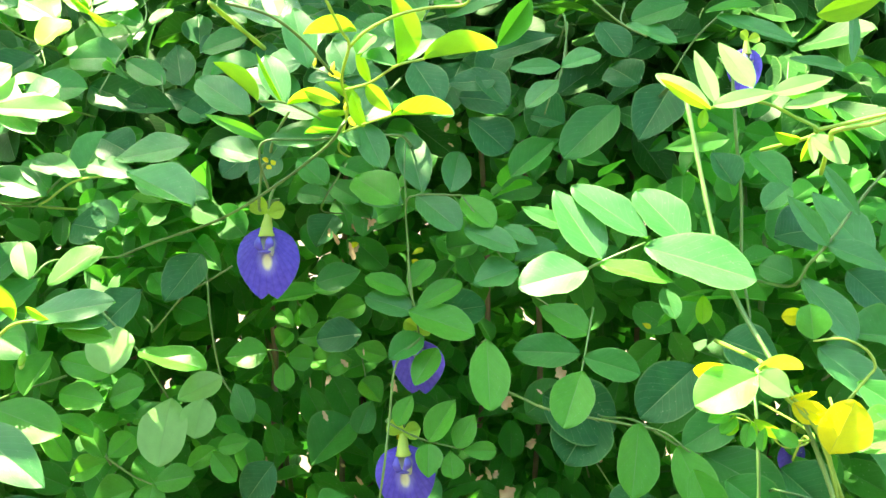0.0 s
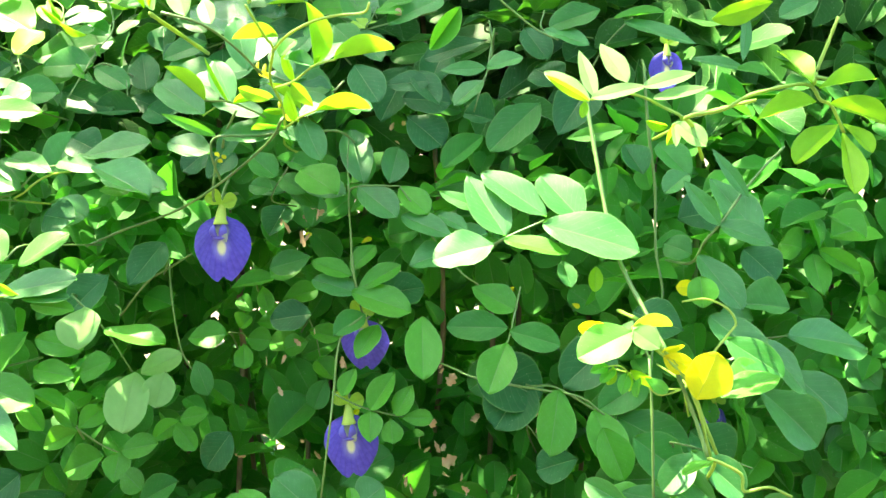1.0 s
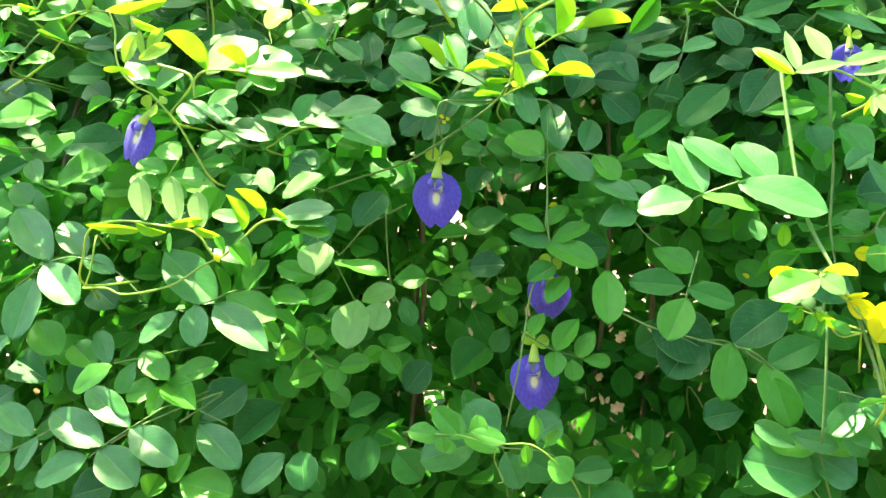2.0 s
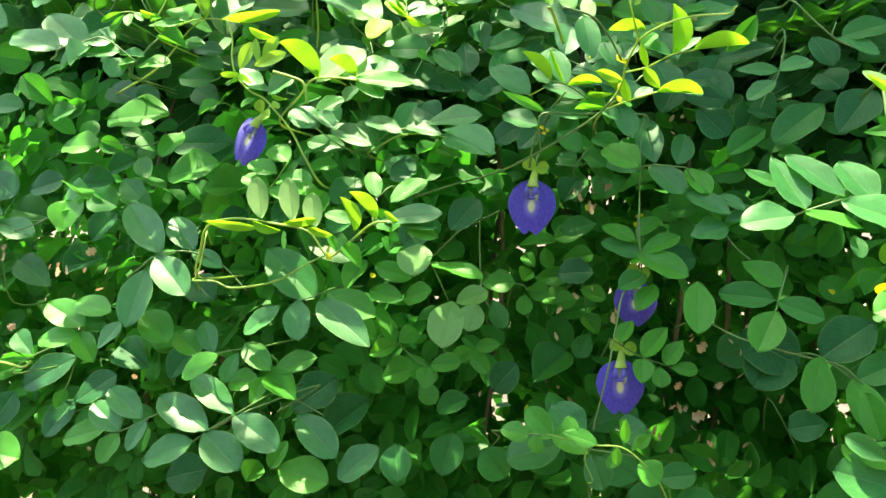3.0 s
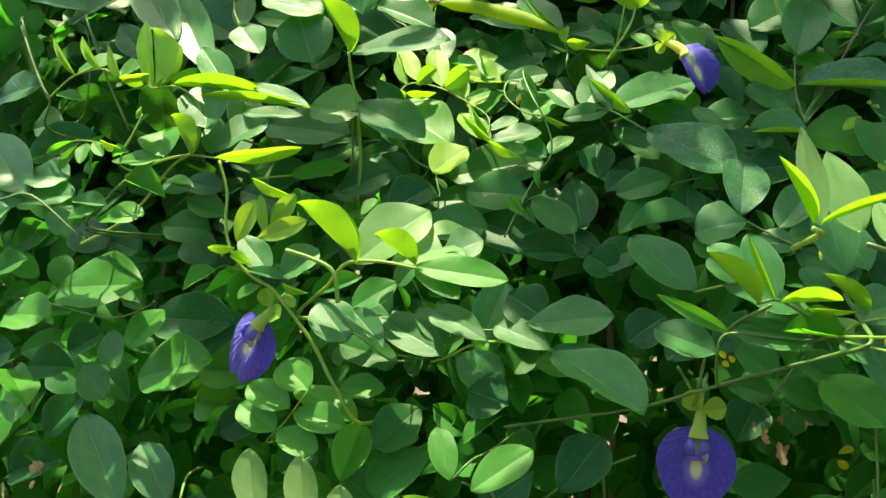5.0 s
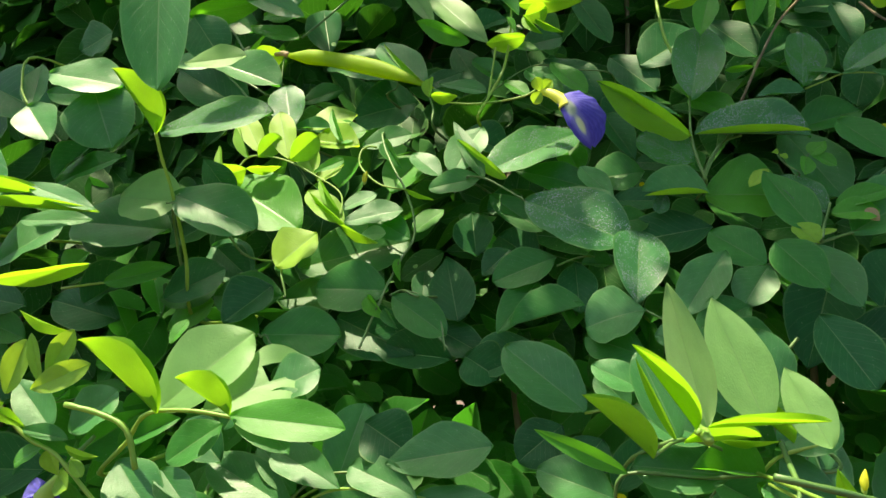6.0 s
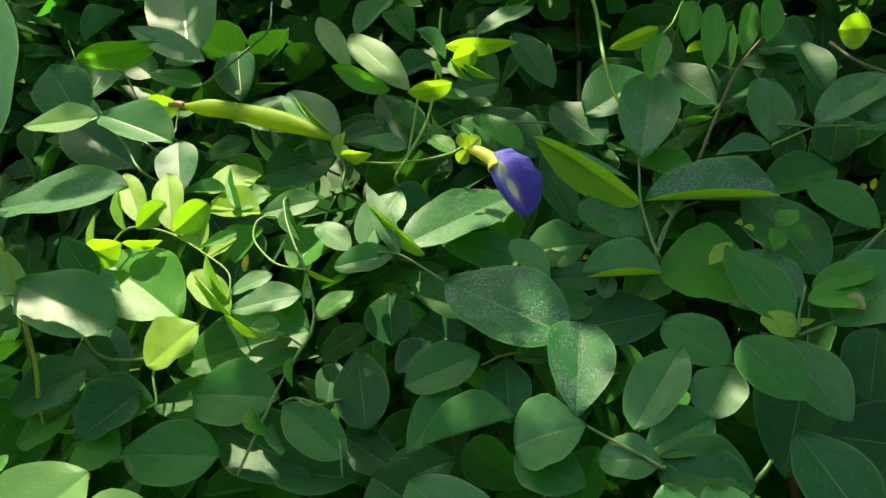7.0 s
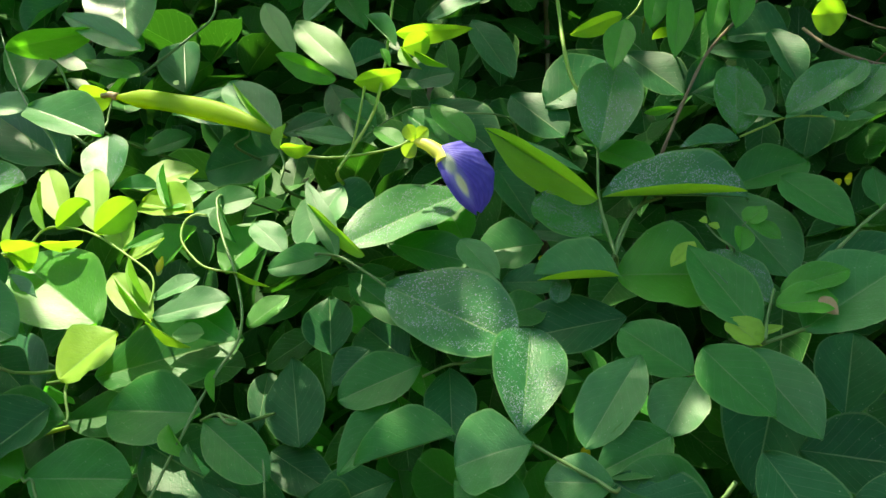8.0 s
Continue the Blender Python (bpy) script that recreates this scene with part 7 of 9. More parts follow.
stalk(s, 0.0009, 0.0008, (-0.3446, 0.4730, 1.0521), (-0.3446, 0.4030, 1.0621), (-0.3366, 0.3920, 1.0861), (-0.3289, 0.3900, 1.1047), (-0.3046, 0.3880, 1.1115), (-0.2739, 0.3880, 1.1096), (-0.2488, 0.3880, 1.1059), (-0.2376, 0.3890, 1.0922), (-0.2315, 0.3900, 1.0888), (-0.2148, 0.3890, 1.1029), (-0.1987, 0.3880, 1.1156), (-0.1783, 0.3900, 1.1168), mat=SHOOT)
leaf(s, PALE, -0.2860, 0.3890, 1.1127, -0.2902, 0.3890, 1.1425, 0.0166, 6, 0)
leaf(s, PALE, -0.2613, 0.3890, 1.1127, -0.2660, 0.3890, 1.1434, 0.0156, 6, 0)
leaf(s, PALE, -0.2441, 0.3890, 1.1090, -0.2469, 0.3890, 1.1337, 0.0148, 6, 0)
leaf(s, LUSH, -0.2156, 0.3900, 1.1145, -0.2380, 0.3925, 1.1197, 0.0120, 49, 0)
leaf(s, YOUNG, -0.2133, 0.3860, 1.1089, -0.2240, 0.3860, 1.1326, 0.0216, 0, 35)
leaf(s, YOUNG, -0.1981, 0.3860, 1.1177, -0.2175, 0.3860, 1.1363, 0.0214, 0, 35)
leaf(s, BLUE, -0.1949, 0.3910, 1.1176, -0.1522, 0.3946, 1.1252, 0.0198, -49, 0)
leaf(s, BLUE, -0.1808, 0.3890, 1.1150, -0.1544, 0.3894, 1.1159, 0.0110, -50, 3)
leaf(s, LUSH, -0.1769, 0.3900, 1.1117, -0.1529, 0.3890, 1.1095, 0.0119, -50, 9)
leaf(s, YOUNG, -0.1926, 0.3880, 1.1240, -0.1806, 0.3880, 1.1166, 0.0054, 17, 2)
leaf(s, YOUNG, -0.2883, 0.3870, 1.1060, -0.3305, 0.3870, 1.1079, 0.0089, -30, 2)
leaf(s, YOUNG, -0.2693, 0.3860, 1.1052, -0.2920, 0.3860, 1.1103, 0.0094, -29, 6)
leaf(s, YOUNG, -0.2684, 0.3860, 1.1103, -0.2425, 0.3860, 1.1145, 0.0077, 30, 1)
leaf(s, YOUNG, -0.2490, 0.3860, 1.1085, -0.2281, 0.3860, 1.1043, 0.0076, 29, 11)
leaf(s, LUSH, -0.2318, 0.3870, 1.1037, -0.2245, 0.3822, 1.0939, 0.0076, -30, 20)
leaf(s, LUSH, -0.2212, 0.3860, 1.0974, -0.2043, 0.3795, 1.0843, 0.0135, -39, 20)
leaf(s, LUSH, -0.2670, 0.3870, 1.1056, -0.2638, 0.3807, 1.0927, 0.0038, -15, 0)
leaf(s, GOLD, -0.2332, 0.3860, 1.0918, -0.2286, 0.3835, 1.0867, 0.0044, -25, 5)
s = sprig(-0.4044, 0.5222, 1.2833, "young shoot with big folded yellow-green and pale sunlit leaflets")
stalk(s, 0.00085, 0.00059, (-0.4044, 0.5922, 1.2733), (-0.4044, 0.5222, 1.2833), (-0.3855, 0.4929, 1.2855), (-0.3930, 0.4942, 1.2976), (-0.4065, 0.4957, 1.3048), (-0.4219, 0.4942, 1.3034), mat=SHOOT)
leaf(s, BLUE, -0.3959, 0.5131, 1.3147, -0.4648, 0.5657, 1.3809, 0.0271, 36, 0)
leaf(s, BLUE, -0.4262, 0.5221, 1.3347, -0.4836, 0.5578, 1.3796, 0.0263, 39, 0)
leaf(s, YOUNG, -0.4235, 0.4962, 1.3035, -0.4400, 0.5106, 1.3445, 0.0135, -7, 0)
leaf(s, YOUNG, -0.4202, 0.4943, 1.3038, -0.4283, 0.5061, 1.3373, 0.0423, 0, 35)
leaf(s, YOUNG, -0.4101, 0.4969, 1.3054, -0.3510, 0.4961, 1.3031, 0.0184, 10, 36)
leaf(s, YOUNG, -0.3885, 0.4929, 1.2997, -0.3184, 0.4910, 1.2943, 0.0122, 10, 36)
leaf(s, BLUE, -0.3583, 0.4986, 1.3073, -0.3172, 0.4887, 1.2954, 0.0106, -48, 2)
leaf(s, BLUE, -0.3956, 0.5058, 1.3080, -0.3784, 0.4844, 1.2826, 0.0290, -28, 0)
leaf(s, BLUE, -0.4044, 0.5174, 1.3297, -0.3717, 0.4956, 1.3035, 0.0189, -39, 3)
leaf(s, BLUE, -0.3649, 0.4999, 1.2912, -0.3269, 0.4995, 1.2907, 0.0122, -50, 2)
s = sprig(-0.4381, 0.4955, 1.2499, "shoot with folded yellow-green leaflets and a broad sunlit leaflet")
stalk(s, 0.00085, 0.00068, (-0.4381, 0.5655, 1.2399), (-0.4381, 0.4955, 1.2499), (-0.4239, 0.4887, 1.2564), (-0.4065, 0.4849, 1.2626), (-0.3890, 0.4841, 1.2661), (-0.3706, 0.4838, 1.2652), mat=SHOOT)
leaf(s, BLUE, -0.3937, 0.5133, 1.2695, -0.3668, 0.5304, 1.2899, 0.0303, -40, 0)
leaf(s, YOUNG, -0.3711, 0.4820, 1.2657, -0.3193, 0.4844, 1.2726, 0.0117, 50, 0)
leaf(s, YOUNG, -0.3865, 0.4811, 1.2661, -0.4026, 0.4885, 1.2871, 0.0285, 0, 35)
leaf(s, LEAF, -0.3790, 0.4906, 1.2674, -0.3899, 0.5082, 1.2884, 0.0131, 17, 9)
leaf(s, LUSH, -0.4098, 0.4893, 1.2638, -0.4245, 0.5053, 1.2828, 0.0271, 30, 1)
leaf(s, LUSH, -0.4118, 0.4890, 1.2630, -0.4435, 0.4865, 1.2600, 0.0140, 50, 2)
s = sprig(-0.4379, 0.4925, 1.2558, "curling young shoot with tiny unfolding leaflets")
stalk(s, 0.00068, 0.00034, (-0.4379, 0.5625, 1.2458), (-0.4379, 0.4925, 1.2558), (-0.4367, 0.4857, 1.2648), (-0.4519, 0.4857, 1.2704), (-0.4690, 0.4848, 1.2709), (-0.4808, 0.4825, 1.2644), mat=SHOOT)
leaf(s, LUSH, -0.4690, 0.4848, 1.2709, -0.4870, 0.4818, 1.2622, 0.0065, -18, 6)
leaf(s, LUSH, -0.4642, 0.4833, 1.2696, -0.4752, 0.4780, 1.2542, 0.0059, -12, 1)
leaf(s, LUSH, -0.4605, 0.4845, 1.2700, -0.4554, 0.4740, 1.2577, 0.0088, -19, 11)
leaf(s, LUSH, -0.4555, 0.4848, 1.2709, -0.4434, 0.4782, 1.2632, 0.0067, -42, 0)
leaf(s, YOUNG, -0.4497, 0.4841, 1.2717, -0.4336, 0.4829, 1.2683, 0.0076, 39, 5)
leaf(s, LUSH, -0.4380, 0.4809, 1.2627, -0.4299, 0.4842, 1.2665, 0.0119, -45, 8)
stalk(s, 0.00085, 0.00051, (-0.4344, 0.4840, 1.2657), (-0.4290, 0.4869, 1.2770), (-0.4259, 0.4908, 1.2881), mat=SHOOT)
leaf(s, LUSH, -0.4279, 0.4872, 1.2805, -0.4247, 0.4944, 1.2891, 0.0034, -17, 0)
s = sprig(-0.5196, 0.5198, 1.2766, "leaning stem with small upright yellow-green leaflets")
stalk(s, 0.00094, 0.00076, (-0.5196, 0.5898, 1.2666), (-0.5196, 0.5198, 1.2766), (-0.5071, 0.5062, 1.2947), (-0.5116, 0.5052, 1.3033), (-0.5251, 0.5110, 1.3200), (-0.5444, 0.5214, 1.3440))
stalk(s, 0.00068, 0.00051, (-0.5061, 0.5051, 1.2974), (-0.4865, 0.5037, 1.3105), (-0.4652, 0.5033, 1.3150), (-0.4479, 0.4994, 1.3096), (-0.4281, 0.4994, 1.3096), mat=SHOOT)
leaf(s, YOUNG, -0.4842, 0.5021, 1.3117, -0.5083, 0.5103, 1.3352, 0.0055, -21, 20)
leaf(s, YOUNG, -0.4639, 0.5012, 1.3148, -0.4848, 0.5084, 1.3354, 0.0072, -21, 20)
leaf(s, YOUNG, -0.4481, 0.4985, 1.3100, -0.4623, 0.5051, 1.3289, 0.0090, -18, 2)
leaf(s, YOUNG, -0.4479, 0.4982, 1.3091, -0.4277, 0.4988, 1.3109, 0.0103, 50, 3)
leaf(s, LUSH, -0.4918, 0.5131, 1.3147, -0.4686, 0.5234, 1.3272, 0.0180, -44, 9)
leaf(s, LUSH, -0.4592, 0.5120, 1.3113, -0.4463, 0.5204, 1.3216, 0.0188, -39, 2)
leaf(s, LUSH, -0.4986, 0.5025, 1.2986, -0.4778, 0.5005, 1.2962, 0.0093, -50, 6)
s = sprig(-0.5695, 0.5892, 1.2749, "deep green leaflets in the shade behind the young shoots")
stalk(s, 0.00094, 0.00051, (-0.5695, 0.6592, 1.2649), (-0.5695, 0.5892, 1.2749), (-0.5415, 0.5750, 1.2913), (-0.5495, 0.5896, 1.3332), (-0.5545, 0.5896, 1.3618))
leaf(s, SHADE_LEAF, -0.5835, 0.5821, 1.3117, -0.6257, 0.5754, 1.3036, 0.0345, 37, 1)
leaf(s, SHADE_LEAF, -0.5041, 0.5898, 1.3338, -0.5397, 0.6104, 1.3593, 0.0225, 31, 11)
leaf(s, BLUE, -0.5388, 0.5998, 1.3765, -0.5625, 0.5840, 1.3569, 0.0284, 38, 0)
leaf(s, BLUE, -0.6090, 0.5948, 1.3766, -0.5469, 0.5848, 1.3642, 0.0168, -49, 5)
leaf(s, SHADE_LEAF, -0.5299, 0.5746, 1.2759, -0.5792, 0.5541, 1.2521, 0.0320, 34, 8)
leaf(s, SHADE_LEAF, -0.6025, 0.5904, 1.2783, -0.5812, 0.5966, 1.2856, 0.0328, -36, 0)
leaf(s, SHADE_LEAF, -0.4914, 0.6230, 1.3714, -0.4378, 0.6077, 1.3526, 0.0402, -36, 3)
leaf(s, SHADE_LEAF, -0.5221, 0.5643, 1.2037, -0.4850, 0.5602, 1.1991, 0.0348, -38, 9)
stalk(s, 0.00085, 0.00076, (-0.5505, 0.5882, 1.3577), (-0.5360, 0.5828, 1.3367), (-0.5231, 0.5766, 1.3160), (-0.4960, 0.5662, 1.2805))
s = sprig(-0.4167, 0.5802, 1.3778, "sunlit leaflets hanging from a yellow-green joint")
stalk(s, 0.00076, 0.00059, (-0.4167, 0.6502, 1.3678), (-0.4167, 0.5802, 1.3778), (-0.4092, 0.5582, 1.3607), (-0.3993, 0.5498, 1.3479), mat=SHOOT)
leaf(s, BLUE, -0.3993, 0.5498, 1.3479, -0.3748, 0.5340, 1.3286, 0.0228, -39, 2)
leaf(s, LEAF, -0.3931, 0.5572, 1.3548, -0.3406, 0.5538, 1.3506, 0.0226, -38, 0)
leaf(s, BLUE, -0.4008, 0.5538, 1.3481, -0.4077, 0.5734, 1.3726, 0.0156, 15, 2)
leaf(s, SHADE_LEAF, -0.3711, 0.5629, 1.3283, -0.3864, 0.5485, 1.3109, 0.0197, 25, 6)
leaf(s, BLUE, -0.3476, 0.5565, 1.3213, -0.3857, 0.5473, 1.3102, 0.0222, 48, 1)
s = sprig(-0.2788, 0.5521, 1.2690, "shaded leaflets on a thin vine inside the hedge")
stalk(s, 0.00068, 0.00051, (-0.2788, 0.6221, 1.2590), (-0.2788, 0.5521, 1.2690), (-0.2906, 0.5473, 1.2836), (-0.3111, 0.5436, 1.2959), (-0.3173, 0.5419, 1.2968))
leaf(s, SHADE_LEAF, -0.3438, 0.5583, 1.2752, -0.3832, 0.5632, 1.2809, 0.0258, 38, 11)
leaf(s, SHADE_LEAF, -0.3292, 0.5546, 1.2475, -0.3012, 0.5676, 1.2626, 0.0274, -33, 0)
leaf(s, SHADE_LEAF, -0.2724, 0.5619, 1.2539, -0.2918, 0.5466, 1.2363, 0.0286, 28, 5)
leaf(s, SHADE_LEAF, -0.3762, 0.5536, 1.2445, -0.3520, 0.5673, 1.2605, 0.0280, -31, 8)
s = sprig(-0.4670, 0.4985, 1.2156, "sprig of pale bluish-green leaflets catching the sun")
stalk(s, 0.00076, 0.00059, (-0.4670, 0.5685, 1.2056), (-0.4670, 0.4985, 1.2156), (-0.4604, 0.4840, 1.2227), (-0.4701, 0.4831, 1.2289), (-0.5031, 0.4837, 1.2362))
leaf(s, BLUE, -0.5031, 0.4828, 1.2367, -0.5666, 0.5138, 1.2733, 0.0329, 43, 0)
leaf(s, BLUE, -0.5084, 0.4873, 1.2350, -0.4749, 0.4908, 1.2391, 0.0250, -50, 0)
leaf(s, BLUE, -0.5146, 0.4961, 1.2490, -0.4847, 0.4958, 1.2486, 0.0290, -50, 0)
leaf(s, BLUE, -0.5051, 0.4849, 1.2339, -0.5257, 0.4749, 1.2226, 0.0267, 44, 3)
leaf(s, BLUE, -0.4704, 0.4864, 1.2325, -0.4731, 0.4726, 1.2169, 0.0204, -15, 9)
leaf(s, LUSH, -0.4692, 0.4789, 1.2255, -0.4530, 0.4834, 1.2306, 0.0129, -48, 2)
leaf(s, BLUE, -0.4734, 0.4882, 1.2349, -0.4493, 0.4882, 1.2349, 0.0126, -50, 6)
s = sprig(-0.4668, 0.4947, 1.2192, "leaflets on a green side branch of the vine")
stalk(s, 0.00085, 0.00076, (-0.4668, 0.5647, 1.2092), (-0.4668, 0.4947, 1.2192), (-0.4498, 0.4904, 1.2383), (-0.4385, 0.4922, 1.2492), (-0.4285, 0.4947, 1.2562))
leaf(s, LUSH, -0.4541, 0.4847, 1.2248, -0.4271, 0.4917, 1.2329, 0.0197, -48, 1)
leaf(s, LUSH, -0.4328, 0.4878, 1.2481, -0.4044, 0.4832, 1.2427, 0.0195, -49, 20)
leaf(s, LEAF, -0.4214, 0.5048, 1.2481, -0.3984, 0.5033, 1.2464, 0.0149, -38, 11)
s = sprig(-0.3907, 0.5457, 1.1933, "rounded mid-green leaflets inside the hedge face")
stalk(s, 0.00059, 0.00042, (-0.3907, 0.6157, 1.1833), (-0.3907, 0.5457, 1.1933), (-0.3947, 0.5323, 1.1980), (-0.3974, 0.5238, 1.1965))
leaf(s, LEAF, -0.4449, 0.5357, 1.2190, -0.4103, 0.5360, 1.2195, 0.0266, -38, 0)
leaf(s, SHADE_LEAF, -0.4045, 0.5446, 1.2445, -0.4372, 0.5483, 1.2488, 0.0187, 38, 0)
leaf(s, LEAF, -0.3997, 0.5370, 1.2287, -0.4316, 0.5439, 1.2365, 0.0182, 37, 5)
leaf(s, LUSH, -0.3889, 0.5123, 1.1980, -0.4045, 0.5010, 1.1854, 0.0159, 39, 8)
leaf(s, LUSH, -0.4345, 0.5029, 1.1855, -0.4945, 0.4981, 1.1802, 0.0477, 50, 0)
leaf(s, LUSH, -0.5211, 0.5219, 1.1540, -0.5605, 0.5205, 1.1525, 0.0331, 50, 0)
leaf(s, LEAF, -0.5583, 0.5388, 1.1880, -0.5795, 0.5294, 1.1777, 0.0237, 34, 3)
leaf(s, LUSH, -0.4248, 0.5125, 1.1700, -0.4373, 0.4929, 1.1490, 0.0256, 25, 0)
leaf(s, SHADE_LEAF, -0.3875, 0.5317, 1.1621, -0.4493, 0.5299, 1.1601, 0.0372, 38, 0)
leaf(s, LUSH, -0.3859, 0.5056, 1.1447, -0.4305, 0.4933, 1.1315, 0.0447, 48, 0)
leaf(s, LEAF, -0.4650, 0.5173, 1.1266, -0.4882, 0.5353, 1.1461, 0.0187, 29, 9)
leaf(s, LEAF, -0.4686, 0.5105, 1.1071, -0.4983, 0.5257, 1.1233, 0.0224, 33, 2)
leaf(s, SHADE_LEAF, -0.5053, 0.5249, 1.1198, -0.5433, 0.5232, 1.1180, 0.0279, 38, 6)
leaf(s, LUSH, -0.5144, 0.5014, 1.1097, -0.5455, 0.4946, 1.1026, 0.0480, 49, 1)
leaf(s, SHADE_LEAF, -0.4375, 0.5509, 1.2112, -0.4066, 0.5379, 1.1966, 0.0256, -34, 11)
leaf(s, SHADE_LEAF, -0.5022, 0.5524, 1.1983, -0.5405, 0.5633, 1.2106, 0.0296, 36, 0)
leaf(s, SHADE_LEAF, -0.5180, 0.5330, 1.1287, -0.4950, 0.5445, 1.1410, 0.0280, -33, 5)
leaf(s, SHADE_LEAF, -0.3861, 0.5455, 1.1643, -0.4025, 0.5208, 1.1378, 0.0256, 20, 8)
s = sprig(-0.2712, 0.4670, 1.1335, "upright stem with a rosette of lime-green leaflets above a flower")
stalk(s, 0.00102, 0.00076, (-0.2712, 0.5370, 1.1235), (-0.2712, 0.4670, 1.1335), (-0.2810, 0.4542, 1.1549), (-0.2925, 0.4532, 1.1745), (-0.3045, 0.4533, 1.1884), (-0.3179, 0.4551, 1.2005), (-0.3318, 0.4560, 1.2067), (-0.3446, 0.4578, 1.2186), (-0.3499, 0.4610, 1.2333), (-0.3515, 0.4642, 1.2482), (-0.3581, 0.4666, 1.2642), mat=SHOOT)
leaf(s, LIME, -0.3402, 0.4565, 1.2236, -0.3320, 0.4598, 1.2452, 0.0116, 4, 0)
leaf(s, LIME, -0.3234, 0.4562, 1.2281, -0.3288, 0.4592, 1.2481, 0.0068, -3, 0)
leaf(s, LIME, -0.3205, 0.4568, 1.2320, -0.3090, 0.4595, 1.2497, 0.0100, 5, 0)
leaf(s, LIME, -0.3267, 0.4549, 1.2262, -0.3006, 0.4565, 1.2369, 0.0108, -9, 0)
leaf(s, YOUNG, -0.3133, 0.4613, 1.2487, -0.3364, 0.4623, 1.2557, 0.0084, -38, 3)
leaf(s, YOUNG, -0.3410, 0.4560, 1.2200, -0.3574, 0.4557, 1.2181, 0.0058, -30, 9)
leaf(s, BLUE, -0.3234, 0.4603, 1.2089, -0.3479, 0.4716, 1.2255, 0.0157, 41, 2)
leaf(s, BLUE, -0.3201, 0.4677, 1.2047, -0.3053, 0.4790, 1.2212, 0.0239, -33, 0)
leaf(s, BLUE, -0.3342, 0.4573, 1.2089, -0.3123, 0.4558, 1.2068, 0.0076, -50, 6)
leaf(s, LUSH, -0.3283, 0.4611, 1.2006, -0.3406, 0.4573, 1.1952, 0.0096, 46, 1)
leaf(s, YOUNG, -0.3417, 0.4544, 1.2162, -0.3284, 0.4517, 1.2123, 0.0068, -36, 20)
leaf(s, LIME, -0.3038, 0.4520, 1.1931, -0.3112, 0.4559, 1.1987, 0.0056, 39, 11)
leaf(s, YOUNG, -0.3121, 0.4547, 1.2046, -0.2974, 0.4541, 1.2007, 0.0048, 39, 20)
s = sprig(-0.3179, 0.4550, 1.1198, "compound leaf with five small oval leaflets")
stalk(s, 0.00051, 0.00042, (-0.3179, 0.5250, 1.1098), (-0.3179, 0.4550, 1.1198), (-0.3057, 0.4502, 1.1348), (-0.2939, 0.4497, 1.1516), mat=SHOOT)
leaf(s, LUSH, -0.3032, 0.4493, 1.1419, -0.3311, 0.4549, 1.1495, 0.0183, 48, 0)
leaf(s, LUSH, -0.3097, 0.4474, 1.1295, -0.3356, 0.4544, 1.1388, 0.0181, 47, 0)
leaf(s, LUSH, -0.3016, 0.4500, 1.1400, -0.2723, 0.4484, 1.1379, 0.0183, -50, 0)
leaf(s, LUSH, -0.3093, 0.4474, 1.1295, -0.2846, 0.4435, 1.1245, 0.0165, -49, 0)
leaf(s, LUSH, -0.2942, 0.4518, 1.1521, -0.3143, 0.4595, 1.1626, 0.0206, 44, 0)
s = sprig(-0.2596, 0.4825, 1.1642, "leaflets in half shade below the sunlit shoot")
stalk(s, 0.00068, 0.00051, (-0.2596, 0.5525, 1.1542), (-0.2596, 0.4825, 1.1642), (-0.2769, 0.4765, 1.1756), (-0.2921, 0.4666, 1.1875), (-0.2979, 0.4649, 1.1941))
leaf(s, BLUE, -0.2461, 0.4761, 1.2203, -0.2205, 0.4613, 1.2038, 0.0200, -42, 2)
leaf(s, LUSH, -0.2831, 0.4849, 1.2396, -0.2790, 0.4927, 1.2487, 0.0071, -20, 0)
leaf(s, BLUE, -0.2978, 0.4663, 1.1950, -0.2749, 0.4524, 1.1799, 0.0234, -41, 0)
leaf(s, BLUE, -0.2784, 0.4664, 1.1925, -0.2548, 0.4528, 1.1777, 0.0148, -42, 5)
leaf(s, LEAF, -0.3092, 0.4832, 1.1947, -0.2848, 0.4929, 1.2057, 0.0145, -35, 8)
leaf(s, LEAF, -0.2636, 0.4907, 1.2047, -0.2842, 0.4785, 1.1913, 0.0188, 32, 0)
leaf(s, SHADE_LEAF, -0.2563, 0.5001, 1.2145, -0.2637, 0.4899, 1.2031, 0.0130, 20, 3)
leaf(s, LEAF, -0.2582, 0.4823, 1.1638, -0.2957, 0.4878, 1.1698, 0.0184, 38, 9)
leaf(s, LUSH, -0.2881, 0.4767, 1.1478, -0.2627, 0.4783, 1.1495, 0.0173, -50, 2)
leaf(s, LEAF, -0.2471, 0.4889, 1.1396, -0.2650, 0.4703, 1.1202, 0.0260, 25, 0)
leaf(s, LUSH, -0.2782, 0.4577, 1.1049, -0.2760, 0.4805, 1.1290, 0.0210, 15, 6)
leaf(s, LEAF, -0.2373, 0.4818, 1.1195, -0.2657, 0.4638, 1.1009, 0.0249, 32, 1)
leaf(s, SHADE_LEAF, -0.2231, 0.4974, 1.1498, -0.2002, 0.4932, 1.1453, 0.0279, -37, 11)
leaf(s, SHADE_LEAF, -0.2088, 0.5151, 1.2003, -0.1881, 0.5072, 1.1915, 0.0271, -35, 0)
leaf(s, SHADE_LEAF, -0.2995, 0.4740, 1.1115, -0.3135, 0.4632, 1.1004, 0.0234, 29, 5)
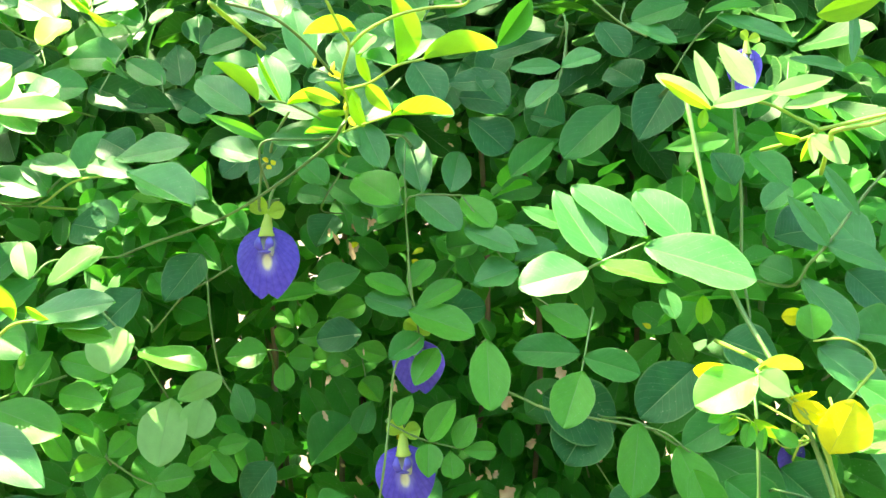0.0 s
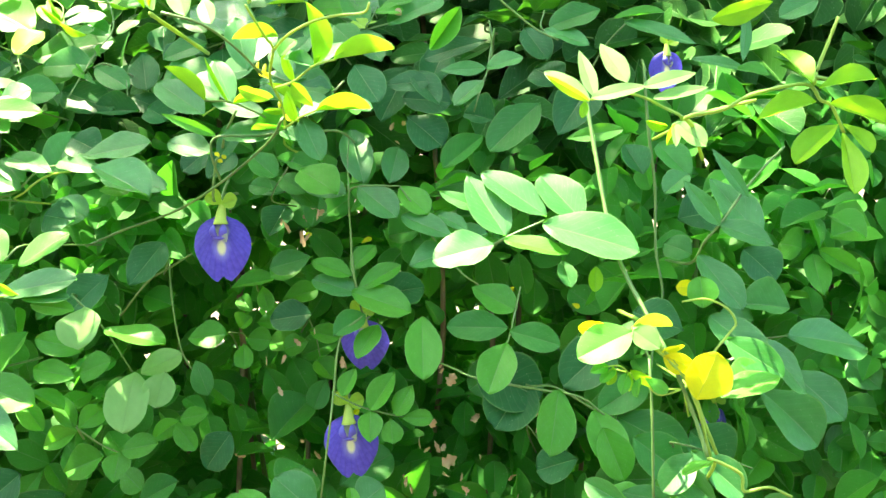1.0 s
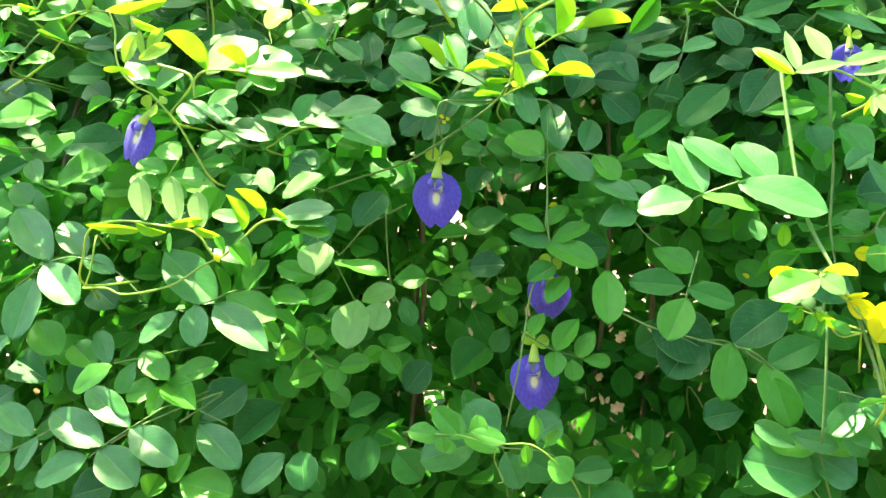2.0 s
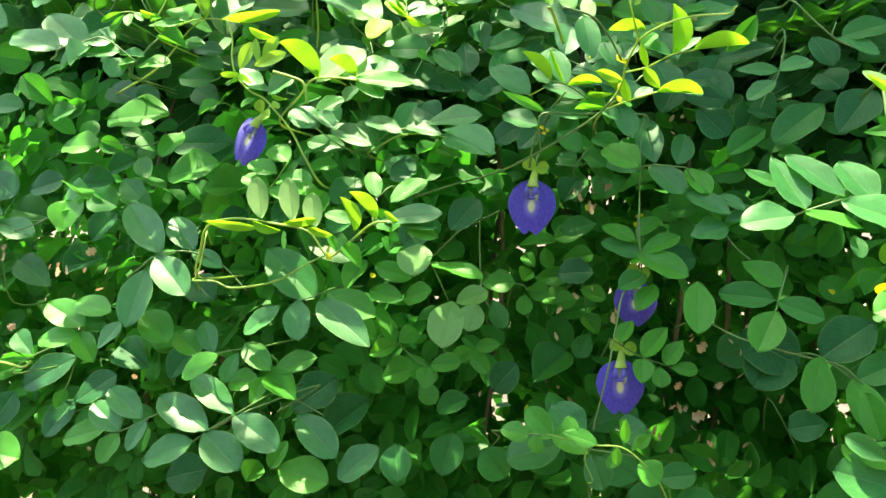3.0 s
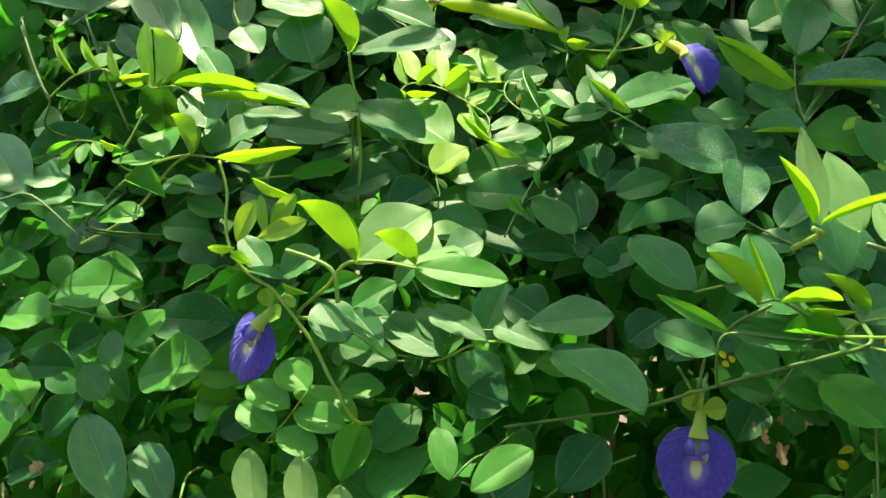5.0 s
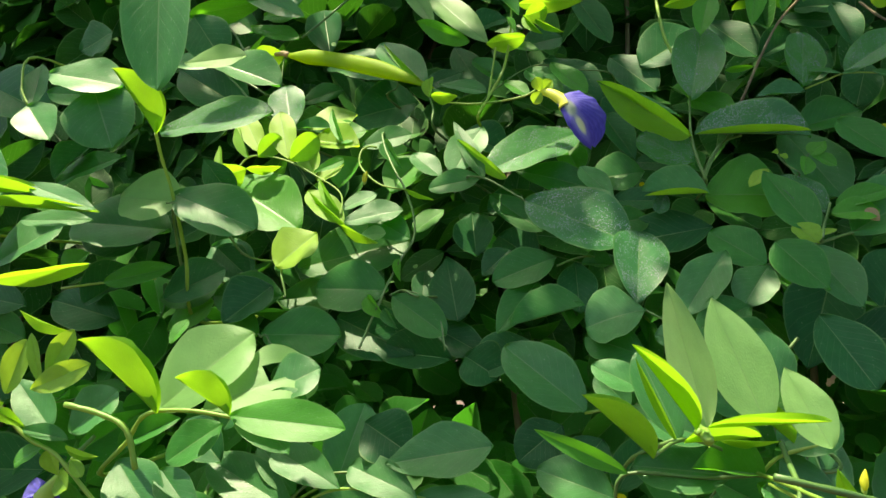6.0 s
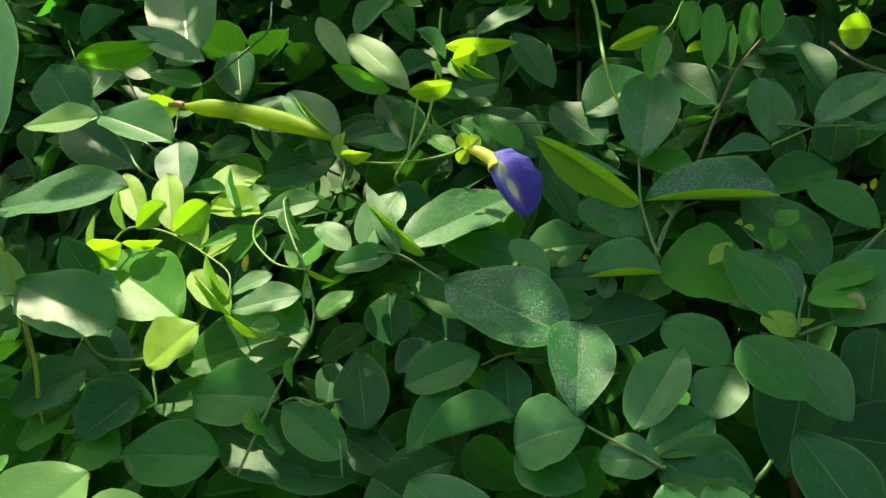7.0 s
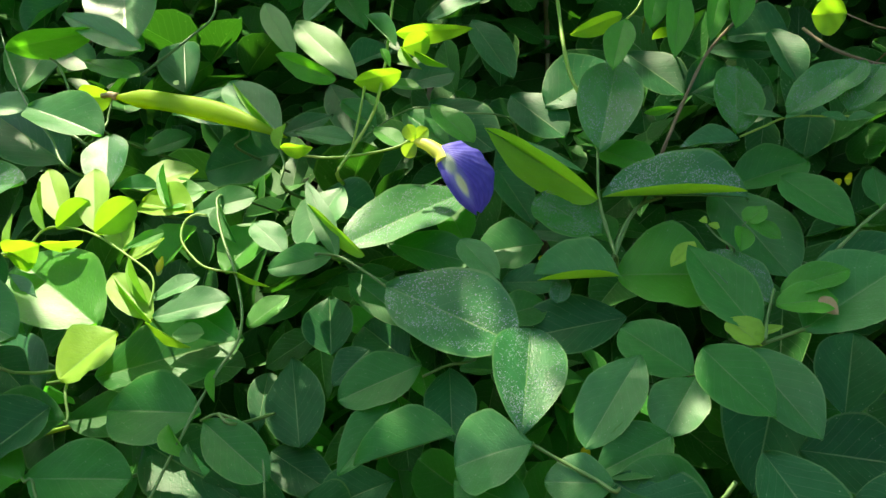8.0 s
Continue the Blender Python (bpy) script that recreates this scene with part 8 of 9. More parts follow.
leaf(s, SHADE_LEAF, -0.2705, 0.4995, 1.1844, -0.2937, 0.5125, 1.1989, 0.0206, 32, 8)
s = sprig(-0.1984, 0.4524, 1.1356, "lower sprig of bright green oval leaflets")
stalk(s, 0.00059, 0.00051, (-0.1984, 0.5224, 1.1256), (-0.1984, 0.4524, 1.1356), (-0.2012, 0.4285, 1.1385), (-0.2076, 0.4209, 1.1312))
leaf(s, LUSH, -0.2086, 0.4207, 1.1306, -0.2209, 0.4377, 1.1486, 0.0131, 28, 0)
leaf(s, LUSH, -0.1985, 0.4198, 1.1280, -0.1758, 0.4362, 1.1454, 0.0190, -39, 0)
s = sprig(-0.2494, 0.5135, 1.1586, "sprig of bluish leaflets with sunlit edges on a slender stalk")
stalk(s, 0.00076, 0.00068, (-0.2494, 0.5835, 1.1486), (-0.2494, 0.5135, 1.1586), (-0.2383, 0.5016, 1.1645), (-0.2156, 0.4978, 1.1767), (-0.1799, 0.4940, 1.1771), (-0.1573, 0.5106, 1.1645), mat=SHOOT)
leaf(s, BLUE, -0.2371, 0.4963, 1.1667, -0.2830, 0.5103, 1.1821, 0.0237, 47, 0)
leaf(s, BLUE, -0.2375, 0.5019, 1.1712, -0.2604, 0.5169, 1.1878, 0.0150, 40, 0)
leaf(s, BLUE, -0.2136, 0.4952, 1.1777, -0.2495, 0.5068, 1.1907, 0.0188, 47, 1)
leaf(s, BLUE, -0.2196, 0.5031, 1.1745, -0.2137, 0.5302, 1.2051, 0.0242, 15, 0)
leaf(s, BLUE, -0.1790, 0.4912, 1.1777, -0.2117, 0.5003, 1.1878, 0.0185, 48, 1)
leaf(s, BLUE, -0.1511, 0.5084, 1.1954, -0.1956, 0.5010, 1.1872, 0.0266, 49, 2)
leaf(s, BLUE, -0.1809, 0.4948, 1.1765, -0.1331, 0.4842, 1.1650, 0.0248, -49, 2)
leaf(s, LUSH, -0.1711, 0.5103, 1.1609, -0.1909, 0.5172, 1.1685, 0.0197, 47, 3)
s = sprig(-0.0217, 0.4980, 1.1991, "sprig with bluish and yellow-green folded leaflets on a branching stem")
stalk(s, 0.00085, 0.00068, (-0.0217, 0.5680, 1.1891), (-0.0217, 0.4980, 1.1991), (-0.0338, 0.4840, 1.2002), (-0.0521, 0.4780, 1.2004), (-0.0642, 0.4770, 1.2091), (-0.0786, 0.4580, 1.2182), (-0.0885, 0.4360, 1.2193))
stalk(s, 0.00076, 0.00068, (-0.0521, 0.4780, 1.2004), (-0.0447, 0.4760, 1.2088), (-0.0273, 0.4780, 1.2136), mat=SHOOT)
stalk(s, 0.00076, 0.00068, (-0.0996, 0.4880, 1.1706), (-0.1012, 0.4780, 1.1884), (-0.0965, 0.4780, 1.1983), (-0.0709, 0.4780, 1.1983), (-0.0521, 0.4780, 1.2004))
stalk(s, 0.00059, 0.00051, (-0.1133, 0.5040, 1.2121), (-0.1003, 0.4940, 1.2180), (-0.0960, 0.4900, 1.2203), mat=SHOOT)
leaf(s, BLUE, -0.1128, 0.5040, 1.2126, -0.1471, 0.5163, 1.2362, 0.0258, 41, 0)
leaf(s, YOUNG, -0.0883, 0.4340, 1.2193, -0.1095, 0.4340, 1.2389, 0.0183, -7, 35)
leaf(s, BLUE, -0.0918, 0.4770, 1.2295, -0.1093, 0.4810, 1.2373, 0.0128, 46, 0)
leaf(s, BLUE, -0.0959, 0.4830, 1.2211, -0.1079, 0.4888, 1.2323, 0.0127, 37, 9)
leaf(s, BLUE, -0.0795, 0.4570, 1.2183, -0.0930, 0.4707, 1.2449, 0.0161, 22, 0)
# Backlit left edge of the leaflet above, added as a yellow sliver.
leaf(s, YOUNG, -0.0805, 0.4550, 1.2186, -0.0937, 0.4550, 1.2455, 0.0036, -13, 20)
leaf(s, BLUE, -0.0661, 0.4820, 1.2109, -0.1014, 0.4863, 1.2190, 0.0162, 49, 2)
leaf(s, YOUNG, -0.0784, 0.4560, 1.2176, -0.0542, 0.4560, 1.2204, 0.0149, 10, 36)
leaf(s, YOUNG, -0.0654, 0.4740, 1.2134, -0.0459, 0.4740, 1.2142, 0.0062, 50, 2)
leaf(s, BLUE, -0.0568, 0.4810, 1.2197, -0.0682, 0.4866, 1.2303, 0.0139, 36, 0)
leaf(s, YOUNG, -0.0419, 0.4730, 1.2139, -0.0613, 0.4730, 1.2300, 0.0146, -8, 35)
leaf(s, LUSH, -0.0966, 0.4760, 1.1991, -0.1301, 0.4760, 1.2135, 0.0071, 9, 2)
leaf(s, BLUE, -0.1012, 0.4780, 1.1884, -0.1300, 0.4825, 1.1966, 0.0213, 48, 0)
leaf(s, SHADE_LEAF, -0.1008, 0.4940, 1.1851, -0.0886, 0.5051, 1.2056, 0.0152, -19, 2)
leaf(s, BLUE, -0.0607, 0.4810, 1.1986, -0.0950, 0.4821, 1.2005, 0.0229, 50, 0)
leaf(s, LUSH, -0.0503, 0.4760, 1.2012, -0.0748, 0.4768, 1.2027, 0.0180, 50, 20)
leaf(s, LUSH, -0.0530, 0.4750, 1.1988, -0.0481, 0.4710, 1.1916, 0.0097, -28, 20)
leaf(s, BLUE, -0.0458, 0.4800, 1.2108, -0.0254, 0.4849, 1.2200, 0.0235, -45, 0)
leaf(s, BLUE, -0.0437, 0.4820, 1.2087, -0.0296, 0.4673, 1.1828, 0.0178, -24, 0)
leaf(s, GOLD, -0.1006, 0.4830, 1.1883, -0.0972, 0.4817, 1.1859, 0.0030, -31, 6)
leaf(s, GOLD, -0.0959, 0.4830, 1.1870, -0.0933, 0.4817, 1.1846, 0.0029, -28, 1)
leaf(s, GOLD, -0.0985, 0.4830, 1.1839, -0.0955, 0.4819, 1.1820, 0.0030, -32, 11)
s = sprig(-0.0770, 0.5312, 1.1520, "shaded leaflets deep behind the branching sprig")
stalk(s, 0.00059, 0.00051, (-0.0770, 0.6012, 1.1420), (-0.0770, 0.5312, 1.1520), (-0.0728, 0.5184, 1.1611), (-0.0649, 0.5217, 1.1736), (-0.0590, 0.5239, 1.1826))
leaf(s, LEAF, -0.0731, 0.5147, 1.1621, -0.0898, 0.5179, 1.1655, 0.0155, 37, 0)
leaf(s, LEAF, -0.0716, 0.5213, 1.1694, -0.0924, 0.5348, 1.1844, 0.0193, 31, 5)
leaf(s, LEAF, -0.0632, 0.5242, 1.1807, -0.0388, 0.5160, 1.1716, 0.0181, -36, 8)
leaf(s, LEAF, -0.0704, 0.5236, 1.1703, -0.0503, 0.5141, 1.1599, 0.0170, -34, 0)
leaf(s, LUSH, -0.0252, 0.4939, 1.1598, -0.0520, 0.5087, 1.1760, 0.0290, 43, 0)
leaf(s, SHADE_LEAF, -0.0654, 0.5503, 1.2351, -0.0356, 0.5377, 1.2207, 0.0276, -34, 0)
leaf(s, SHADE_LEAF, -0.1747, 0.5649, 1.2198, -0.1574, 0.5583, 1.2123, 0.0259, -35, 3)
leaf(s, SHADE_LEAF, -0.1276, 0.5603, 1.1893, -0.1473, 0.5484, 1.1762, 0.0248, 31, 9)
leaf(s, SHADE_LEAF, -0.1090, 0.5531, 1.1859, -0.1248, 0.5373, 1.1686, 0.0229, 25, 2)
s = sprig(-0.3208, 0.5700, 1.2339, "upright stem with a folded glowing leaflet and a dewy oval leaflet")
stalk(s, 0.001, 0.0008, (-0.3208, 0.6400, 1.2239), (-0.3208, 0.5700, 1.2339), (-0.3154, 0.5540, 1.2693), (-0.3149, 0.5440, 1.3015), (-0.3174, 0.5410, 1.3169), (-0.3186, 0.5380, 1.3308), mat=SHOOT)
leaf(s, YOUNG, -0.3168, 0.5350, 1.3302, -0.3363, 0.5350, 1.3614, 0.0319, 0, 35)
dewy(s, BLUE, -0.3168, 0.5390, 1.3308, -0.2548, 0.5320, 1.3385, 0.0280, -50, 0)
leaf(s, BLUE, -0.3043, 0.5280, 1.4155, -0.2964, 0.5051, 1.3474, 0.0315, -15, 0)
leaf(s, BLUE, -0.3558, 0.5440, 1.3553, -0.3402, 0.5333, 1.3245, 0.0365, -22, 0)
leaf(s, BLUE, -0.3818, 0.5460, 1.3631, -0.3392, 0.5435, 1.3556, 0.0281, -49, 0)
leaf(s, PALE, -0.2713, 0.5420, 1.3650, -0.3031, 0.5413, 1.3628, 0.0154, 38, 2)
s = sprig(-0.3255, 0.5750, 1.2551, "sunlit and shaded broad leaflets round a stem joint")
stalk(s, 0.0009, 0.0007, (-0.3255, 0.6450, 1.2451), (-0.3255, 0.5750, 1.2551), (-0.3229, 0.5580, 1.2823), (-0.3191, 0.5500, 1.3008))
leaf(s, PALE, -0.3111, 0.5470, 1.2968, -0.3476, 0.5485, 1.3009, 0.0321, 38, 0)
leaf(s, BLUE, -0.3169, 0.5480, 1.3009, -0.2705, 0.5421, 1.2846, 0.0322, -47, 0)
leaf(s, BLUE, -0.3232, 0.5540, 1.2826, -0.3823, 0.5563, 1.2889, 0.0422, 50, 0)
leaf(s, LUSH, -0.3591, 0.5480, 1.2566, -0.3193, 0.5510, 1.2646, 0.0133, -29, 2)
leaf(s, LUSH, -0.3898, 0.5560, 1.2582, -0.3785, 0.5610, 1.2719, 0.0184, -32, 3)
leaf(s, SHADE_LEAF, -0.3645, 0.5660, 1.2339, -0.4089, 0.5699, 1.2443, 0.0282, 37, 0)
leaf(s, LUSH, -0.3313, 0.5600, 1.2296, -0.3084, 0.5660, 1.2455, 0.0240, -41, 0)
leaf(s, LEAF, -0.3391, 0.5660, 1.2455, -0.3077, 0.5685, 1.2521, 0.0207, -37, 9)
leaf(s, SHADE_LEAF, -0.3121, 0.5800, 1.2714, -0.2912, 0.5742, 1.2557, 0.0202, -30, 2)
leaf(s, SHADE_LEAF, -0.3705, 0.5800, 1.2603, -0.3866, 0.5727, 1.2410, 0.0211, 24, 6)
leaf(s, SHADE_LEAF, -0.3150, 0.5750, 1.3190, -0.2967, 0.5681, 1.2997, 0.0159, -26, 1)
leaf(s, SHADE_LEAF, -0.3686, 0.5800, 1.3885, -0.3846, 0.5764, 1.3777, 0.0302, 31, 11)
leaf(s, SHADE_LEAF, -0.3191, 0.5800, 1.3932, -0.3004, 0.5721, 1.3692, 0.0256, -23, 0)
stalk(s, 0.0007, 0.0006, (-0.3911, 0.5560, 1.2522), (-0.3589, 0.5520, 1.2563), (-0.3355, 0.5580, 1.2575), mat=SHOOT)
s = sprig(-0.3173, 0.4824, 1.1818, "reaching shoot with large pale sunlit leaflets and folded lime-green leaflets")
stalk(s, 0.0011, 0.0008, (-0.3173, 0.5524, 1.1718), (-0.3173, 0.4824, 1.1818), (-0.2925, 0.4658, 1.2034), (-0.2802, 0.4611, 1.2164), (-0.2625, 0.4608, 1.2190), (-0.2449, 0.4604, 1.2176), (-0.2364, 0.4602, 1.2168), mat=SHOOT)
# Sunlit brightness of these two is given by the pale colour.
leaf(s, PALE, -0.2786, 0.4671, 1.2165, -0.2481, 0.4903, 1.2451, 0.0379, -33, 0)
leaf(s, PALE, -0.2570, 0.4636, 1.2185, -0.2206, 0.4839, 1.2358, 0.0339, -45, 34)
leaf(s, YOUNG, -0.2741, 0.4584, 1.2178, -0.3090, 0.4652, 1.2448, 0.0341, -4, 35)
leaf(s, YOUNG, -0.2417, 0.4559, 1.2194, -0.2638, 0.4591, 1.2323, 0.0235, 0, 35)
leaf(s, LUSH, -0.2422, 0.4577, 1.2187, -0.1960, 0.4564, 1.2167, 0.0175, -45, 0)
leaf(s, BLUE, -0.2346, 0.4785, 1.2221, -0.2167, 0.4849, 1.2321, 0.0236, -43, 0)
leaf(s, BLUE, -0.2335, 0.4748, 1.2234, -0.2152, 0.4666, 1.2107, 0.0183, -41, 2)
stalk(s, 0.0012, 0.0012, (-0.3096, 0.4524, 1.2217), (-0.2950, 0.4536, 1.2182), (-0.2831, 0.4523, 1.2130), (-0.2795, 0.4515, 1.1979), mat=SHOOT)
s = sprig(-0.0792, 0.3490, 1.2538, "slender shoot with tall pale leaflets and folded yellow-green leaflets")
stalk(s, 0.0011, 0.0008, (-0.0792, 0.4190, 1.2438), (-0.0792, 0.3490, 1.2538), (-0.0802, 0.3470, 1.2551), (-0.0814, 0.3460, 1.2558), mat=SHOOT)
leaf(s, YOUNG, -0.0818, 0.3420, 1.2572, -0.0937, 0.3310, 1.2761, 0.0082, 0, 35)
leaf(s, PALE, -0.0794, 0.3460, 1.2567, -0.0871, 0.3470, 1.2847, 0.0083, 3, 2)
leaf(s, PALE, -0.0676, 0.3540, 1.2551, -0.0772, 0.3680, 1.2785, 0.0124, 4, 2)
leaf(s, PALE, -0.0555, 0.3540, 1.2511, -0.0626, 0.3660, 1.2642, 0.0091, 5, 2)
leaf(s, YOUNG, -0.0795, 0.3430, 1.2575, -0.0645, 0.3140, 1.2678, 0.0057, 8, 36)
s = sprig(0.0199, 0.4550, 0.9046, "low shoot with small fresh leaflets on a curling stem")
stalk(s, 0.0007, 0.0005, (0.0199, 0.5250, 0.8946), (0.0199, 0.4550, 0.9046), (0.0107, 0.4330, 0.9328), (-0.0023, 0.4270, 0.9505), (-0.0202, 0.4250, 0.9630), (-0.0440, 0.4250, 0.9616), (-0.0721, 0.4250, 0.9654), (-0.0881, 0.4250, 0.9640), mat=SHOOT)
leaf(s, LUSH, -0.0711, 0.4250, 0.9654, -0.0903, 0.4307, 0.9823, 0.0171, 22, 0)
leaf(s, LUSH, -0.0871, 0.4250, 0.9630, -0.1082, 0.4257, 0.9652, 0.0164, 50, 0)
leaf(s, LUSH, -0.0831, 0.4240, 0.9639, -0.0805, 0.4205, 0.9537, 0.0114, -9, 0)
leaf(s, LUSH, -0.0559, 0.4270, 0.9627, -0.0596, 0.4324, 0.9788, 0.0122, 9, 0)
leaf(s, LUSH, -0.0377, 0.4250, 0.9630, -0.0636, 0.4267, 0.9682, 0.0137, 49, 2)
leaf(s, LUSH, -0.0182, 0.4240, 0.9673, -0.0191, 0.4240, 0.9852, 0.0074, 6, 2)
leaf(s, LUSH, -0.0099, 0.4240, 0.9644, -0.0007, 0.4240, 0.9765, 0.0083, -12, 2)
leaf(s, LUSH, -0.0239, 0.4230, 0.9633, -0.0220, 0.4230, 0.9488, 0.0075, -6, 2)
leaf(s, LUSH, -0.0077, 0.4270, 0.9520, 0.0085, 0.4235, 0.9418, 0.0213, -42, 0)
stalk(s, 0.0005, 0.0004, (-0.0440, 0.4250, 0.9616), (-0.0453, 0.4240, 0.9498), (-0.0390, 0.4240, 0.9358), (-0.0429, 0.4240, 0.9329), mat=SHOOT)
s = sprig(-0.0449, 0.5200, 0.8787, "bluish leaflets low in the shade behind a small shoot")
stalk(s, 0.0007, 0.0006, (-0.0449, 0.5900, 0.8687), (-0.0449, 0.5200, 0.8787), (-0.0456, 0.4960, 0.9180), (-0.0484, 0.4920, 0.9377))
leaf(s, BLUE, -0.0509, 0.4900, 0.9422, -0.0788, 0.4975, 0.9646, 0.0311, 39, 0)
leaf(s, BLUE, -0.0669, 0.4880, 0.9365, -0.1122, 0.4822, 0.9195, 0.0381, 47, 0)
leaf(s, BLUE, -0.0447, 0.4880, 0.9306, -0.0320, 0.4792, 0.9053, 0.0235, -22, 0)
leaf(s, BLUE, -0.0220, 0.4960, 0.9427, -0.0041, 0.5006, 0.9564, 0.0293, -40, 0)
leaf(s, LEAF, 0.0080, 0.4800, 0.9210, 0.0370, 0.4824, 0.9280, 0.0217, -37, 0)
leaf(s, LEAF, -0.0154, 0.4780, 0.9005, 0.0166, 0.4793, 0.9042, 0.0296, -38, 0)
leaf(s, LEAF, 0.0209, 0.4800, 0.9034, 0.0546, 0.4806, 0.9052, 0.0265, -38, 0)
leaf(s, LEAF, -0.1356, 0.4980, 0.9177, -0.1126, 0.4914, 0.8987, 0.0299, -29, 3)
leaf(s, SHADE_LEAF, -0.1112, 0.5100, 0.9918, -0.1301, 0.5024, 0.9690, 0.0280, 24, 9)
s = sprig(0.1819, 0.4500, 0.9273, "broad leaflets low beside a hanging stem, one yellow beneath")
stalk(s, 0.0007, 0.0006, (0.1819, 0.5200, 0.9173), (0.1819, 0.4500, 0.9273), (0.1730, 0.4340, 0.9535), (0.1670, 0.4320, 0.9735))
leaf(s, BLUE, 0.1684, 0.4300, 0.9552, 0.1199, 0.4240, 0.9673, 0.0390, 39, 0)
leaf(s, LUSH, 0.1642, 0.4250, 0.9436, 0.1278, 0.4250, 0.9577, 0.0125, -37, 2)
leaf(s, LUSH, 0.1394, 0.4340, 0.9708, 0.1258, 0.4376, 0.9814, 0.0158, 39, 0)
leaf(s, LUSH, 0.1665, 0.4320, 0.9779, 0.1359, 0.4314, 0.9762, 0.0224, 50, 0)
leaf(s, LUSH, 0.1638, 0.4330, 0.9776, 0.1903, 0.4343, 0.9815, 0.0237, -49, 0)
leaf(s, BLUE, 0.1750, 0.4380, 0.9758, 0.1978, 0.4441, 0.9941, 0.0280, -39, 0)
leaf(s, BLUE, 0.1626, 0.4400, 0.9701, 0.1930, 0.4351, 0.9556, 0.0343, -45, 0)
leaf(s, LEAF, 0.1587, 0.4550, 1.0075, 0.1874, 0.4481, 0.9868, 0.0300, -31, 0)
leaf(s, LUSH, 0.1397, 0.4520, 1.0150, 0.1516, 0.4421, 0.9853, 0.0235, -19, 0)
s = sprig(0.25, 0.556, 1.032, "compound leaf sprig with bluish-green shaded leaflets")
stalk(s, .0009, .0005, (0.25, 0.556, 1.032), (0.23, 0.501, 1.052), (0.221, 0.473, 1.063), (0.238, 0.473, 1.064), (0.257, 0.473, 1.066))
leaf(s, BLUE, 0.256, 0.47, 1.067, 0.315, 0.49, 1.056, 0.0325, -55, 9)
leaf(s, BLUE, 0.231, 0.45, 1.071, 0.263, 0.449, 1.038, 0.0236, -49, 9)
leaf(s, BLUE, 0.289, 0.55, 1.018, 0.319, 0.525, 0.993, 0.0349, -28, 9)
leaf(s, BLUE, 0.257, 0.52, 1.015, 0.291, 0.496, 0.988, 0.0385, -32, 4)
leaf(s, BLUE, 0.336, 0.6, 0.937, 0.366, 0.596, 0.943, 0.0372, -42, 2)
leaf(s, BLUE, 0.328, 0.6, 0.931, 0.343, 0.59, 0.912, 0.0245, -31, 10)
leaf(s, BLUE, 0.351, 0.6, 1.011, 0.37, 0.585, 0.993, 0.0296, -21, 2)
leaf(s, BLUE, 0.371, 0.6, 0.955, 0.335, 0.574, 0.929, 0.0245, 24, 7)
leaf(s, BLUE, 0.336, 0.62, 1.028, 0.315, 0.637, 1.039, 0.0310, 25, 0)
s = sprig(-0.129, 0.692, 1.05, "tiny yellowed leaflets deep in the hedge")
stalk(s, .0009, .0005, (-0.129, 0.692, 1.05), (-0.118, 0.633, 1.067), (-0.113, 0.603, 1.077), (-0.115, 0.603, 1.098))
leaf(s, GOLD, -0.121, 0.6, 1.107, -0.114, 0.601, 1.114, 0.0052, -42, 3)
leaf(s, GOLD, -0.063, 0.62, 1.004, -0.055, 0.623, 1.011, 0.0055, -55, 5)
leaf(s, GOLD, -0.027, 0.6, 1.112, -0.019, 0.603, 1.116, 0.0048, -35, 1)
leaf(s, GOLD, -0.021, 0.6, 1.104, -0.027, 0.598, 1.108, 0.0052, 15, 3)
leaf(s, GOLD, 0.135, 0.58, 1.065, 0.141, 0.58, 1.062, 0.0040, -19, 1)
leaf(s, GOLD, -0.118, 0.62, 0.913, -0.113, 0.62, 0.921, 0.0047, -41, 1)
leaf(s, GOLD, -0.07, 0.6, 1.116, -0.067, 0.602, 1.121, 0.0058, -26, 7)
leaf(s, GOLD, 0.088, 0.6, 1.07, 0.092, 0.599, 1.075, 0.0048, -22, 5)
leaf(s, GOLD, -0.044, 0.62, 0.963, -0.038, 0.621, 0.968, 0.0054, -25, 6)
leaf(s, GOLD, -0.267, 0.58, 1.04, -0.264, 0.582, 1.044, 0.0055, 6, 1)
s = sprig(-0.074, 0.709, 1.18, "tiny yellowed leaflets deep in the hedge")
stalk(s, .0009, .0005, (-0.074, 0.709, 1.18), (-0.07, 0.652, 1.202), (-0.072, 0.623, 1.214), (-0.075, 0.623, 1.218))
leaf(s, GOLD, -0.077, 0.62, 1.221, -0.073, 0.619, 1.223, 0.0046, -19, 1)
leaf(s, GOLD, -0.071, 0.62, 1.225, -0.07, 0.62, 1.226, 0.0024, 4, 7)
leaf(s, GOLD, 0.035, 0.66, 1.329, 0.038, 0.66, 1.328, 0.0055, -7, 3)
leaf(s, GOLD, 0.033, 0.66, 1.326, 0.032, 0.661, 1.329, 0.0032, -5, 6)
leaf(s, GOLD, -0.092, 0.64, 1.301, -0.091, 0.64, 1.299, 0.0031, -18, 3)
leaf(s, PALE, -0.209, 0.6, 1.26, -0.207, 0.599, 1.259, 0.0031, -43, 0)
leaf(s, PALE, -0.289, 0.7, 1.396, -0.286, 0.699, 1.394, 0.0034, -30, 0)

# ---- flowers, pods and small things ----
flower(-0.106, 0.503, 1.143, 0.0400, 0.0385, 4, 6, 0, "open violet butterfly-pea flower facing out, hanging from its stalk")
flower(-0.027, 0.507, 1.002, 0.0410, 0.0385, 2, 4, -3, "violet butterfly-pea flower half covered by small leaflets")
